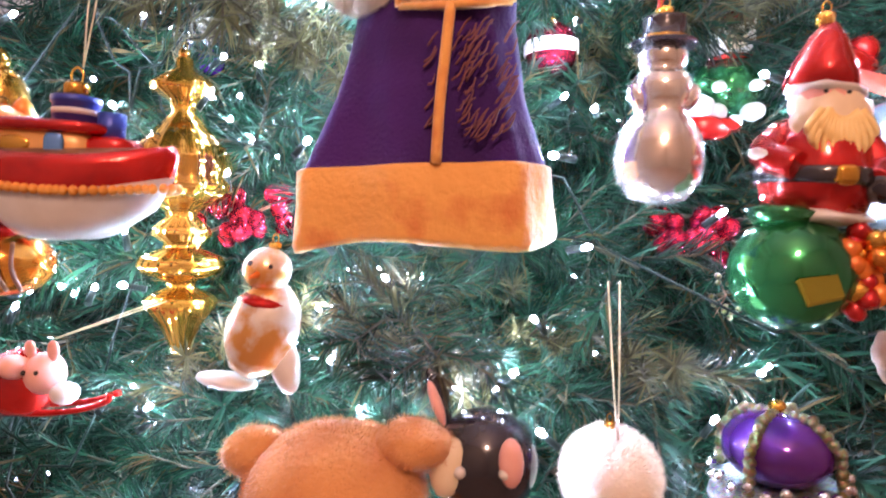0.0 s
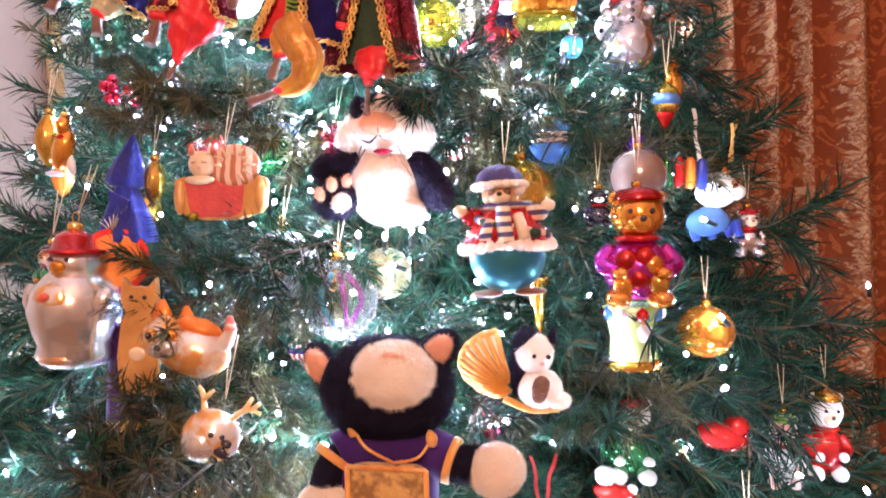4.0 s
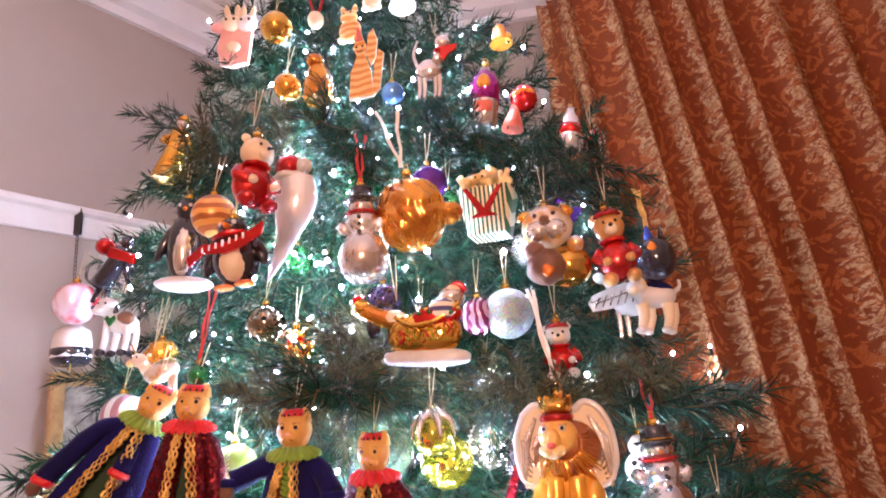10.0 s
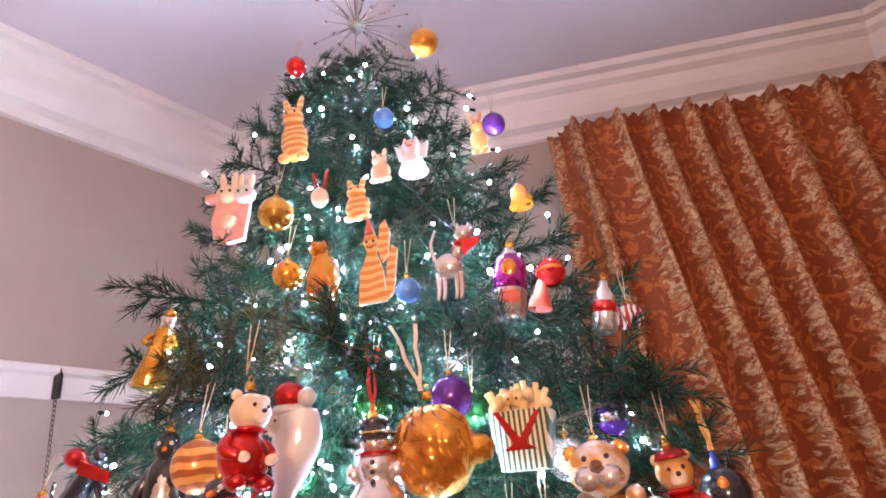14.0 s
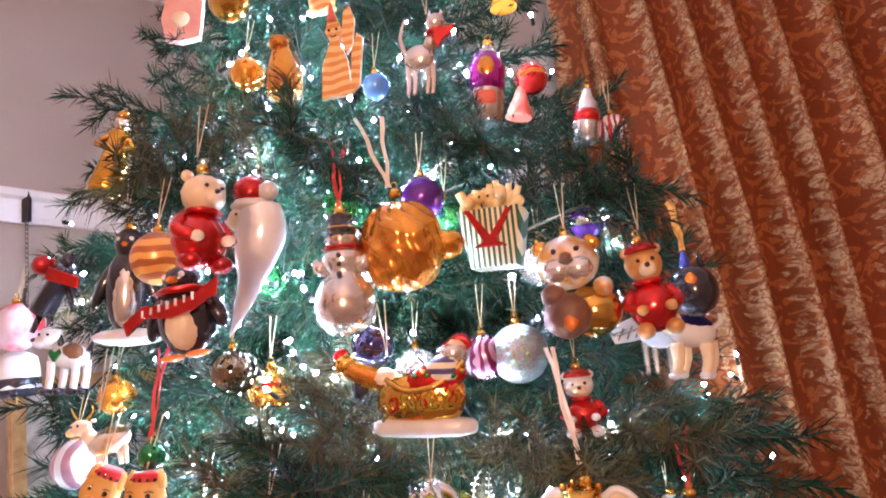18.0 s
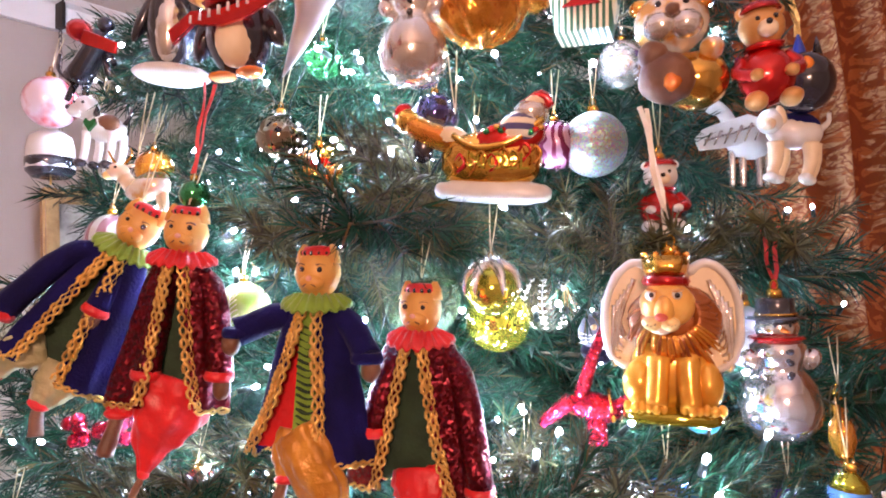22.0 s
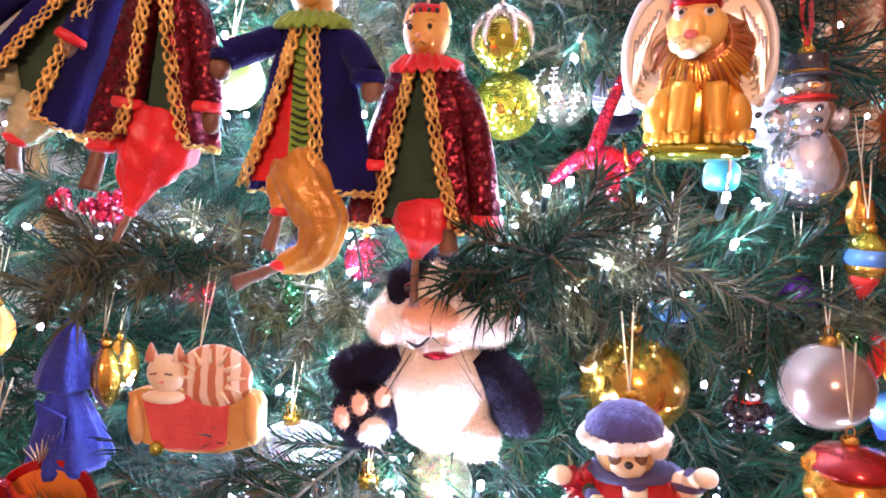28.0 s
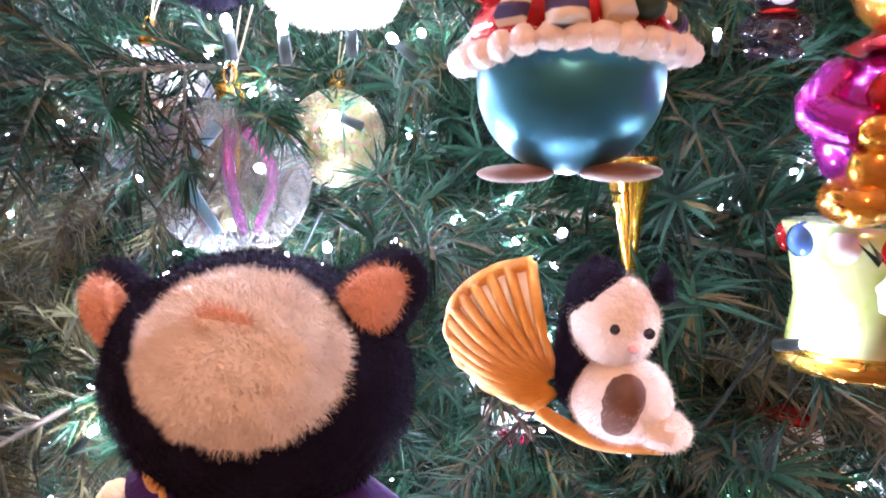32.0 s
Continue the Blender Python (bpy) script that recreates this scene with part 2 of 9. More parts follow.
def curtain_material():
    """Rust cloth with pale stripes of medallions and leafy scrolls; u counts the stripes, v is height in metres."""
    m, nodes, links, b = mat("rust_damask")
    uv = nodes.new("ShaderNodeUVMap")
    sep = nodes.new("ShaderNodeSeparateXYZ")
    links.new(uv.outputs["UV"], sep.inputs["Vector"])
    U, V = sep.outputs["X"], sep.outputs["Y"]

    def op(kind, *vals):
        n = nodes.new("ShaderNodeMath")
        n.operation = kind
        for k, v in enumerate(vals):
            if isinstance(v, (int, float)):
                n.inputs[k].default_value = v
            else:
                links.new(v, n.inputs[k])
        return n.outputs[0]

    def step(v, a, c, lo=0.0, hi=1.0):
        n = nodes.new("ShaderNodeMapRange")
        n.interpolation_type = "SMOOTHSTEP"
        for key, val in (("From Min", a), ("From Max", c), ("To Min", lo), ("To Max", hi)):
            n.inputs[key].default_value = val
        links.new(v, n.inputs["Value"])
        return n.outputs["Result"]

    def mixed(fac, a, c, kind="MIX"):
        n = nodes.new("ShaderNodeMixRGB")
        n.blend_type = kind
        for k, v in enumerate((fac, a, c)):
            if isinstance(v, (tuple, int, float)):
                n.inputs[k].default_value = v
            else:
                links.new(v, n.inputs[k])
        return n.outputs["Color"]

    flat = nodes.new("ShaderNodeCombineXYZ")
    links.new(op("MULTIPLY", U, 0.125), flat.inputs["X"])
    links.new(V, flat.inputs["Y"])

    def noise_tex(scale, detail, warp):
        n = nodes.new("ShaderNodeTexNoise")
        n.inputs["Scale"].default_value, n.inputs["Detail"].default_value, n.inputs["Distortion"].default_value = scale, detail, warp
        links.new(flat.outputs["Vector"], n.inputs["Vector"])
        return n.outputs["Fac"]

    edge = op("MULTIPLY_ADD", noise_tex(26, 2, 2.4), 3.0, -1.62)
    stripe = op("MULTIPLY", op("SINE", op("MULTIPLY", U, 2 * math.pi)), 0.55)
    pale = step(op("ADD", stripe, edge), 0.05, 0.35)
    # medallions down the middle of every pale stripe
    px = op("MULTIPLY", op("SUBTRACT", op("FRACT", U), 0.25), 0.125)
    pz = op("MULTIPLY", op("SUBTRACT", op("FRACT", op("DIVIDE", V, 0.082)), 0.5), 0.082)
    rad = op("SQRT", op("ADD", op("MULTIPLY", px, px), op("MULTIPLY", op("MULTIPLY", pz, pz), 0.6)))
    petal = op("MULTIPLY", rad, op("MULTIPLY_ADD", op("COSINE", op("MULTIPLY", op("ARCTAN2", pz, px), 6.0)), 0.22, 1.0))
    rings = op("ABSOLUTE", op("SINE", op("MULTIPLY", petal, 340.0)))
    inside = step(petal, 0.020, 0.024, 1.0, 0.0)
    # leaf scrolls: thin wandering outlines, and filled leaves on the rust
    fine = op("ABSOLUTE", op("SUBTRACT", noise_tex(24, 1.0, 2.6), 0.5))
    veins = step(fine, 0.012, 0.030, 1.0, 0.0)
    leaf = step(noise_tex(20, 1.5, 2.6), 0.54, 0.57)
    cloth = mixed(leaf, (0.185, 0.040, 0.009, 1), (0.30, 0.085, 0.020, 1))
    light = mixed(step(noise_tex(70, 2, 1.5), 0.45, 0.55), (0.29, 0.130, 0.050, 1), (0.42, 0.240, 0.120, 1))
    col = mixed(pale, cloth, light)
    dark = op("MAXIMUM", op("MULTIPLY", veins, 0.55), op("MULTIPLY", op("MULTIPLY", inside, step(rings, 0.25, 0.5, 0.85, 0.0)), pale))
    col = mixed(dark, col, (0.15, 0.030, 0.014, 1))
    wear = op("MULTIPLY_ADD", noise_tex(4, 3, 0.5), 0.5, 0.75)
    col = mixed(1.0, col, wear, "MULTIPLY")
    links.new(col, b.inputs["Base Color"])
    b.inputs["Roughness"].default_value = 0.75
    b.inputs["Specular IOR Level"].default_value = 0.2
    bp = nodes.new("ShaderNodeBump")
    bp.inputs["Strength"].default_value, bp.inputs["Distance"].default_value = 0.2, 0.002
    links.new(op("ADD", op("MULTIPLY", noise_tex(900, 1, 0), 0.5), op("MULTIPLY", dark, -0.8)), bp.inputs["Height"])
    links.new(bp.outputs["Normal"], b.inputs["Normal"])
    return m


def smooth_path(pts, step):
    """Catmull-Rom through plan points, in even steps."""
    ps = [Vector(p) for p in pts]
    ps = [2 * ps[0] - ps[1]] + ps + [2 * ps[-1] - ps[-2]]
    fine = []
    for i in range(1, len(ps) - 2):
        a, b, c, d = ps[i - 1 : i + 3]
        for k in range(60):
            t = k / 60
            fine.append(0.5 * ((2 * b) + (c - a) * t + (2 * a - 5 * b + 4 * c - d) * t * t + (3 * b - a - 3 * c + d) * t ** 3))
    fine.append(ps[-2])
    out, run = [fine[0]], 0.0
    for a, b in zip(fine, fine[1:]):
        run += (b - a).length
        if run >= step:
            out.append(b)
            run = 0.0
    return out


def curtain():
    line = smooth_path([(0.315, 1.33), (0.385, 1.26), (0.76, 1.30), (1.07, 1.278), (1.33, 1.16), (1.62, 0.88), (1.92, 0.45)], 0.006)
    bm = bmesh.new()
    uvl = bm.loops.layers.uv.new("UVMap")
    rows = 46
    grid, uvs = [], []
    n = len(line)
    for j in range(rows + 1):
        z = 2.838 - (2.838 - 0.02) * (j / rows) ** 1.15
        fall = 2.838 - z
        row, ru = [], []
        for i, p in enumerate(line):
            d = (line[min(i + 1, n - 1)] - line[max(i - 1, 0)]).normalized()
            nrm = Vector((d.y, -d.x))
            s = i * 0.006
            ph = s / 0.070 * 2 * math.pi + 1.3 * noise.noise((s * 3.1, fall * 0.35, 0.3))
            deep = min(1.0, 0.22 + fall * 1.1)
            fold = (0.5 + 0.5 * math.sin(ph - 0.5 * math.cos(ph))) ** 1.5 * 0.088 * deep * (0.75 + 0.6 * noise.noise((s * 2.3, fall * 0.3, 5.0)))
            pleat = (0.006 * math.sin(s / 0.021 * 2 * math.pi) + 0.014 * max(0.0, math.cos(ph - 1.5)) ** 6) * max(0.0, 1 - fall / 0.16)
            wob = 0.012 * noise.noise((s * 9, fall * 2.5, 9.1)) * min(1.0, fall * 3)
            flare = 0.085 * fall * max(0.0, 1 - s / 1.6)
            q = p + nrm * (fold + pleat + wob) + d * flare * 0.6
            top = 0.004 * math.sin(s / 0.021 * 2 * math.pi + 1) + 0.006 * max(0.0, math.cos(ph - 1.5)) ** 4 + 0.004 * noise.noise((s * 30, 0, 0)) if j == 0 else 0.0
            row.append(bm.verts.new((q.x, q.y, z + top)))
            ru.append((ph / (2 * math.pi), z))
        grid.append(row)
        uvs.append(ru)
    for j in range(rows):
        for i in range(n - 1):
            f = bm.faces.new((grid[j][i], grid[j + 1][i], grid[j + 1][i + 1], grid[j][i + 1]))
            for l, (a, b) in zip(f.loops, ((j, i), (j + 1, i), (j + 1, i + 1), (j, i + 1))):
                l[uvl].uv = uvs[a][b]
    ob = link_mesh("curtain", bm, curtain_material())
    so = ob.modifiers.new("thick", "SOLIDIFY")
    so.thickness = 0.003
    return tagged(ob, "rust-red damask curtain hanging in deep folds", "curtain")


curtain()

# ---- the tree ----
AXIS = (-0.10, 1.00)
SIDE = [(0.2, 0.88), (0.9, 0.86), (1.3, 0.80), (1.6, 0.67), (1.9, 0.57), (2.2, 0.49), (2.5, 0.385), (2.72, 0.27), (2.88, 0.18), (3.0, 0.07)]
FRONT = [(0.2, 0.56), (1.0, 0.46), (1.35, 0.39), (1.6, 0.33), (1.85, 0.30), (2.1, 0.27), (2.3, 0.25), (2.6, 0.17), (2.8, 0.12), (3.0, 0.05)]


def needles(bm, a, b, count, length, rnd, spread=1.0):
    """Needles along a twig from a to b."""
    d = (b - a).normalized()
    s = d.orthogonal().normalized()
    t = d.cross(s)
    for k in range(count):
        f = (k + rnd.random()) / count
        p = a.lerp(b, f)
        ang = rnd.uniform(0, 2 * math.pi)
        out = s * math.cos(ang) + t * math.sin(ang)
        lean = rnd.uniform(0.45, 1.15)
        w = (d * lean + out * spread * rnd.uniform(0.6, 1.0)).normalized()
        L = length * rnd.uniform(0.65, 1.15)
        side = w.cross(out).normalized()
        if side.length < 0.5:
            side = t
        h = side * 0.0011
        m = p + w * L * 0.55 + Vector((0, 0, -0.02 * L))
        e = p + w * L + Vector((0, 0, -0.10 * L))
        v = [bm.verts.new(c) for c in (p - h, p + h, m + h, e, m - h)]
        f1 = bm.faces.new(v)
        f1.material_index = 1


def tube(bm, pts, r0, r1, sides=5, mi=0):
    rings = []
    n = len(pts)
    for i, p in enumerate(pts):
        d = (pts[min(i + 1, n - 1)] - pts[max(i - 1, 0)]).normalized()
        s = d.orthogonal().normalized() if i == 0 else (rs - d * rs.dot(d)).normalized()
        rs = s
        t = d.cross(s)
        r = r0 + (r1 - r0) * i / max(1, n - 1)
        rings.append([bm.verts.new(p + (s * math.cos(2 * math.pi * k / sides) + t * math.sin(2 * math.pi * k / sides)) * r) for k in range(sides)])
    for a, b in zip(rings, rings[1:]):
        for k in range(sides):
            f = bm.faces.new((a[k], a[(k + 1) % sides], b[(k + 1) % sides], b[k]))
            f.material_index, f.smooth = mi, True
    for ring in (rings[0][::-1], rings[-1]):
        f = bm.faces.new(ring)
        f.material_index = mi


def branch_mesh(seed, length=0.5, leaf=None):
    """A branch along +y: wired stem, side twigs in pairs, needles all over."""
    rnd = random.Random(seed)
    bm = bmesh.new()
    stem = [Vector((0.012 * math.sin(3 * f + seed), length * f, 0.05 * f - 0.09 * f * f)) for f in [i / 8 for i in range(9)]]
    tube(bm, stem, 0.004, 0.002)

    def at(f):
        i = min(7, int(f * 8))
        return stem[i].lerp(stem[i + 1], f * 8 - i)

    needles(bm, at(0.55), at(1.0), 130, 0.043, rnd)
    pairs = 11
    for k in range(pairs):
        f = 0.12 + 0.84 * k / (pairs - 1)
        for sgn in (-1, 1):
            if rnd.random() < 0.08:
                continue
            a = at(f)
            L = (0.155 - 0.075 * f) * rnd.uniform(0.75, 1.2)
            w = Vector((sgn * rnd.uniform(0.55, 1.0), rnd.uniform(0.5, 0.9), rnd.uniform(-0.45, 0.45))).normalized()
            mid, end = a + w * L * 0.5 + Vector((0, 0, rnd.uniform(-0.01, 0.012))), a + w * L
            tube(bm, [a, mid, end], 0.0018, 0.0012, 4)
            c = int(70 * L / 0.12)
            needles(bm, a, mid, c // 2, 0.040, rnd)
            needles(bm, mid, end + w * 0.006, c // 2 + 12, 0.040, rnd)
    me = bpy.data.meshes.new("branch")
    bm.to_mesh(me)
    bm.free()
    me.materials.append(M_TWIG)
    me.materials.append(leaf or M_NEEDLE)
    return me


tree = tagged(new("christmas_tree"), "tall green artificial pine tree hung with lights", "christmas tree")
tree.location = (AXIS[0], AXIS[1], 0)
bm = bmesh.new()
tube(bm, [Vector((0, 0, z)) for z in (0.0, 0.7, 1.4, 2.1, 2.6, 2.95)], 0.024, 0.008, 12)
part("trunk", bm, M_TRUNK, tree)
BRANCHES = [branch_mesh(s) for s in range(7)]
OLD = [branch_mesh(s, leaf=M_OLIVE) for s in range(20, 24)]


def reach(z, ang):
    """How far the foliage goes at that height; ang 0 faces the room."""
    c = math.cos(ang)
    k = max(0.0, c) ** 1.5
    side = lerp(z, SIDE) * (lerp(z, [(1.3, 1.0), (1.6, 0.93), (2.2, 0.92), (2.5, 1.0)]) if ang < 0 else 1.0)
    return side * (1 - k) + lerp(z, FRONT) * k


def add_branch(me, base, way, length, roll=0.0, width=1.0):
    ob = new("branch", me)
    ob.parent = tree
    tip = Vector(base) + Vector(way).normalized() * length
    for a, b in ((LEFT_END, CORNER), (CORNER, PLAN[2])):
        across = Vector((b[1] - a[1], a[0] - b[0])).normalized()
        room = lambda p: (p.x + AXIS[0] - a[0]) * across.x + (p.y + AXIS[1] - a[1]) * across.y - 0.05
        if room(tip) < 0 < room(Vector(base)):
            length *= max(0.25, room(Vector(base)) / (room(Vector(base)) - room(tip)))
            tip = Vector(base) + Vector(way).normalized() * length
    q = Vector(way).normalized().to_track_quat("Y", "Z").to_matrix().to_4x4()
    s = length / 0.5
    ob.matrix_local = Matrix.Translation(base) @ q @ pose(0, 0, 0, 0, roll, 0) @ Matrix.Diagonal((max(0.75, s * width), s, max(0.75, s), 1))
    return ob


rnd = random.Random(11)
z = 0.35
while z < 2.93:
    r = lerp(z, SIDE)
    n = max(8, int(2 * math.pi * r / 0.20))
    off = rnd.random() * 6.28
    for k in range(n):
        ang = off + 2 * math.pi * k / n + rnd.uniform(-0.12, 0.12)
        ang = (ang + math.pi) % (2 * math.pi) - math.pi
        if abs(ang) > 2.2 and rnd.random() < 0.4:
            continue
        L = reach(z, ang) * rnd.uniform(0.84, 1.04)
        lift = lerp(z, [(0.3, -0.05), (1.5, 0.02), (2.5, 0.28), (2.95, 0.9)]) + rnd.uniform(-0.08, 0.08)
        way = Vector((math.sin(ang), -math.cos(ang), lift))
        add_branch(BRANCHES[rnd.randrange(7)], (0, 0, z - lift * L * 0.7), way, L * 1.02, rnd.uniform(-35, 35))
    z += 0.115

GROWN = [o for o in tree.children if o.name.startswith("branch")]

# sprays that reach out into the room
SPRAYS = [((0.020, 0.440, 0.990), 2), ((0.133, 0.549, 1.647), 2), ((-0.051, 0.552, 1.914), 3), ((-0.160, 0.450, 1.442), 2), ((-0.027, 0.506, 1.456), 1),
          ((-0.259, 0.411, 1.295), 3), ((-0.150, 0.404, 1.258), 3), ((-0.205, 0.480, 0.905), 2), ((0.330, 0.640, 2.115), 1),
          ((-0.035, 0.600, 2.240), 1), ((0.205, 0.560, 1.645), 1), ((0.201, 0.560, 0.930), 2), ((0.305, 0.645, 1.279), 3), ((-0.234, 0.511, 1.652), 3),
          ((0.267, 0.655, 1.870), 3), ((-0.169, 0.571, 2.203), 2), ((0.148, 0.675, 2.206), 1), ((0.378, 0.716, 1.602), 3), ((-0.480, 0.700, 1.800), 2), ((-0.520, 0.860, 2.180), 2)]
rnd = random.Random(21)
for (x, y, z), n in SPRAYS:
    tip = Vector((x - AXIS[0], y - AXIS[1], z))
    for k in range(n):
        base_at = Vector((tip.x * 0.45 + rnd.uniform(-0.08, 0.08), tip.y * 0.45, z + rnd.uniform(-0.10, 0.03)))
        to = tip + Vector((rnd.uniform(-0.07, 0.07), rnd.uniform(-0.02, 0.05), rnd.uniform(-0.03, 0.03)))
        add_branch(OLD[rnd.randrange(4)] if k % 3 else BRANCHES[rnd.randrange(7)], base_at, to - base_at, (to - base_at).length, rnd.uniform(-60, 60))

# ---- the string of lights ----
rnd = random.Random(5)


def led_mesh():
    bm = bmesh.new()
    bmesh.ops.create_icosphere(bm, subdivisions=2, radius=0.0023)
    for v in bm.verts:
        v.co.z *= 1.5
    for f in bm.faces:
        f.material_index = 0
    tube(bm, [Vector((0, 0, -0.018)), Vector((0, 0, -0.004))], 0.0032, 0.0028, 6, 1)
    me = bpy.data.meshes.new("led_bulb")
    bm.to_mesh(me)
    bm.free()
    me.materials.append(M_LED)
    me.materials.append(M_WIRE)
    return me


LED = led_mesh()
lights = tagged(new("fairy_lights"), "string of cool white led bulbs on dark green wire", "string lights")
N_LED = 660
for k in range(N_LED):
    while True:
        z = rnd.uniform(0.72, 2.98)
        if rnd.random() < (lerp(z, SIDE) ** 1.5 + 0.03) * lerp(z, [(0.7, 0.9), (1.15, 1.1), (1.3, 0.9), (1.5, 0.7), (1.62, 1.5), (1.8, 1.15), (2.0, 0.95), (2.15, 1.1), (2.3, 1.1), (2.5, 0.75), (2.75, 0.75), (2.85, 0.4), (3.0, 0.2)]):
            break
    ang = rnd.gauss(0.0, 0.75)
    R = reach(z, ang) * rnd.choice((0.45, 0.55, 0.64, 0.72, 0.8, 0.88, 0.95, 1.03, 1.08))
    ob = new("led_bulb", LED)
    ob.parent = lights
    ob.matrix_local = pose(AXIS[0] + math.sin(ang) * R, AXIS[1] - math.cos(ang) * R, z, rnd.uniform(-80, 80), rnd.uniform(-80, 80), 0)
for x, y, zz in ((0.001, 0.533, 1.478), (0.031, 0.531, 1.476), (0.056, 0.551, 1.482), (0.175, 0.57, 1.663), (0.199, 0.6, 1.614), (0.239, 0.62, 1.651), (0.227, 0.6, 1.686), (0.101, 0.58, 1.692), (0.118, 0.62, 1.699), (0.283, 0.64, 1.695), (0.146, 0.6, 1.637)):
    ob = new("led_bulb", LED)
    ob.parent = lights
    ob.matrix_local = pose(x, y, zz, 30, 10, 0)
for k in range(26):
    z0, a0 = 0.8 + 2.0 * k / 26, rnd.uniform(-1.5, 0.3)
    span, pts = rnd.uniform(0.6, 1.3), []
    for i in range(22):
        a = a0 + span * i / 21
        zz = z0 + 0.10 * math.sin(i * 0.55 + k) * (0.4 + 0.6 * rnd.random()) - 0.03 * math.sin(math.pi * i / 21)
        R = reach(zz, a) * (0.93 + 0.10 * noise.noise((i * 0.4, k * 3.1, 0)))
        pts.append(Vector((AXIS[0] + math.sin(a) * R, AXIS[1] - math.cos(a) * R, zz)))
    bm = bmesh.new()
    tube(bm, pts, 0.0013, 0.0013, 6)
    part("wire", bm, M_WIRE, lights, "dark green twisted wire")

# ---- materials of the ornaments ----
GOLD = surface("gilt_glass", (0.88, 0.50, 0.09), (0.60, 0.29, 0.03), 0.14, 0.92, 34, 0.22, 90, coat=0.4)
AMBER = surface("amber_glass", (0.92, 0.42, 0.05), (0.62, 0.20, 0.02), 0.17, 0.75, 34, 0.35, 75, coat=0.6)
PEARL = surface("pearl_glass", (0.84, 0.80, 0.74), (0.68, 0.59, 0.50), 0.18, 0.82, 22, 0.05, 80, coat=0.4)
SILVER = surface("silvered_glass", (0.86, 0.86, 0.88), (0.70, 0.70, 0.72), 0.07, 1.0, 18, coat=0.3)
WHITE = surface("white_enamel", (0.70, 0.68, 0.64), (0.58, 0.55, 0.50), 0.3, 0, 25, 0.05, 90, coat=0.4)
CREAM = surface("cream_paint", (0.80, 0.66, 0.45), (0.68, 0.52, 0.33), 0.45, 0, 25, 0.1, 90, coat=0.2)
BLACK = surface("black_enamel", (0.012, 0.011, 0.016), (0.03, 0.026, 0.03), 0.18, 0, 20, coat=0.6)
RED = surface("red_enamel", (0.70, 0.026, 0.016), (0.38, 0.010, 0.010), 0.20, 0.65, 26, 0.18, 90, coat=0.6)
CORAL = surface("coral_cloth", (0.75, 0.16, 0.09), (0.60, 0.10, 0.06), 0.55, 0, 60, 0.2, 300)
PINK = surface("pink_paint", (0.80, 0.42, 0.34), (0.70, 0.30, 0.25), 0.45, 0, 30, coat=0.2)
BROWN = surface("brown_leather", (0.20, 0.085, 0.04), (0.12, 0.05, 0.025), 0.5, 0, 40, 0.2, 160)
TAN = surface("tan_paint", (0.72, 0.38, 0.12), (0.52, 0.24, 0.06), 0.34, 0.2, 25, 0.08, 80, coat=0.3)
ORANGE = surface("orange_enamel", (0.85, 0.27, 0.03), (0.70, 0.16, 0.02), 0.25, 0.3, 20, 0.08, 80, coat=0.5)
GREEN = surface("green_enamel", (0.02, 0.28, 0.09), (0.010, 0.14, 0.05), 0.16, 0.75, 18, 0.1, 60, coat=0.6)
LIME = surface("lime_felt", (0.21, 0.36, 0.03), (0.14, 0.26, 0.015), 0.7, 0, 60, 0.3, 250, sheen=0.3)
TEAL = surface("teal_satin_glass", (0.03, 0.26, 0.32), (0.02, 0.18, 0.24), 0.28, 0.65, 16, coat=0.2)
BLUE = surface("blue_enamel", (0.03, 0.07, 0.42), (0.02, 0.04, 0.28), 0.3, 0.3, 18, coat=0.4)
SKY = surface("light_blue_glass", (0.12, 0.30, 0.62), (0.07, 0.2, 0.46), 0.15, 0.6, 18, coat=0.4)
PURPLE = surface("purple_enamel", (0.13, 0.028, 0.28), (0.08, 0.016, 0.18), 0.15, 0.5, 18, coat=0.5)
MAGENTA = surface("magenta_foil", (0.68, 0.05, 0.46), (0.42, 0.02, 0.28), 0.17, 0.8, 24, 0.3, 70, coat=0.5)
OLIVE = surface("olive_gold_glass", (0.52, 0.46, 0.05), (0.34, 0.29, 0.02), 0.08, 0.85, 18, coat=0.5)
NAVYV = surface("navy_velvet", (0.008, 0.006, 0.090), (0.004, 0.003, 0.040), 0.9, 0, 24, 0.25, 400, sheen=0.03, spec=0.2)
PURPV = surface("purple_velvet", (0.060, 0.016, 0.155), (0.034, 0.008, 0.090), 0.85, 0, 14, 0.3, 350, sheen=0.08, spec=0.25)
GOLDV = surface("gold_velour", (0.76, 0.36, 0.08), (0.62, 0.20, 0.045), 0.8, 0, 34, 0.5, 160, sheen=0.35, lo=0.3, hi=0.5)
REDSAT = surface("red_satin", (0.78, 0.022, 0.018), (0.55, 0.010, 0.010), 0.40, 0, 40, 0.6, 80, sheen=0.1)
YELSAT = surface("ochre_satin", (0.66, 0.29, 0.02), (0.42, 0.15, 0.008), 0.34, 0.15, 40, 1.0, 75, sheen=0.3)
SAGE = surface("sage_satin", (0.52, 0.46, 0.26), (0.30, 0.30, 0.16), 0.35, 0.1, 40, 1.0, 75)
DKGREEN = surface("bottle_green_cloth", (0.02, 0.05, 0.02), (0.012, 0.03, 0.012), 0.8, 0, 40, 0.3, 200)
EMBR = surface("rust_embroidery", (0.19, 0.060, 0.060), (0.12, 0.035, 0.055), 0.6, 0, 90, 0.3, 400)
CATFACE = surface("painted_cat_face", (0.72, 0.38, 0.09), (0.62, 0.28, 0.05), 0.5, 0, 45, 0.05, 200, coat=0.15)
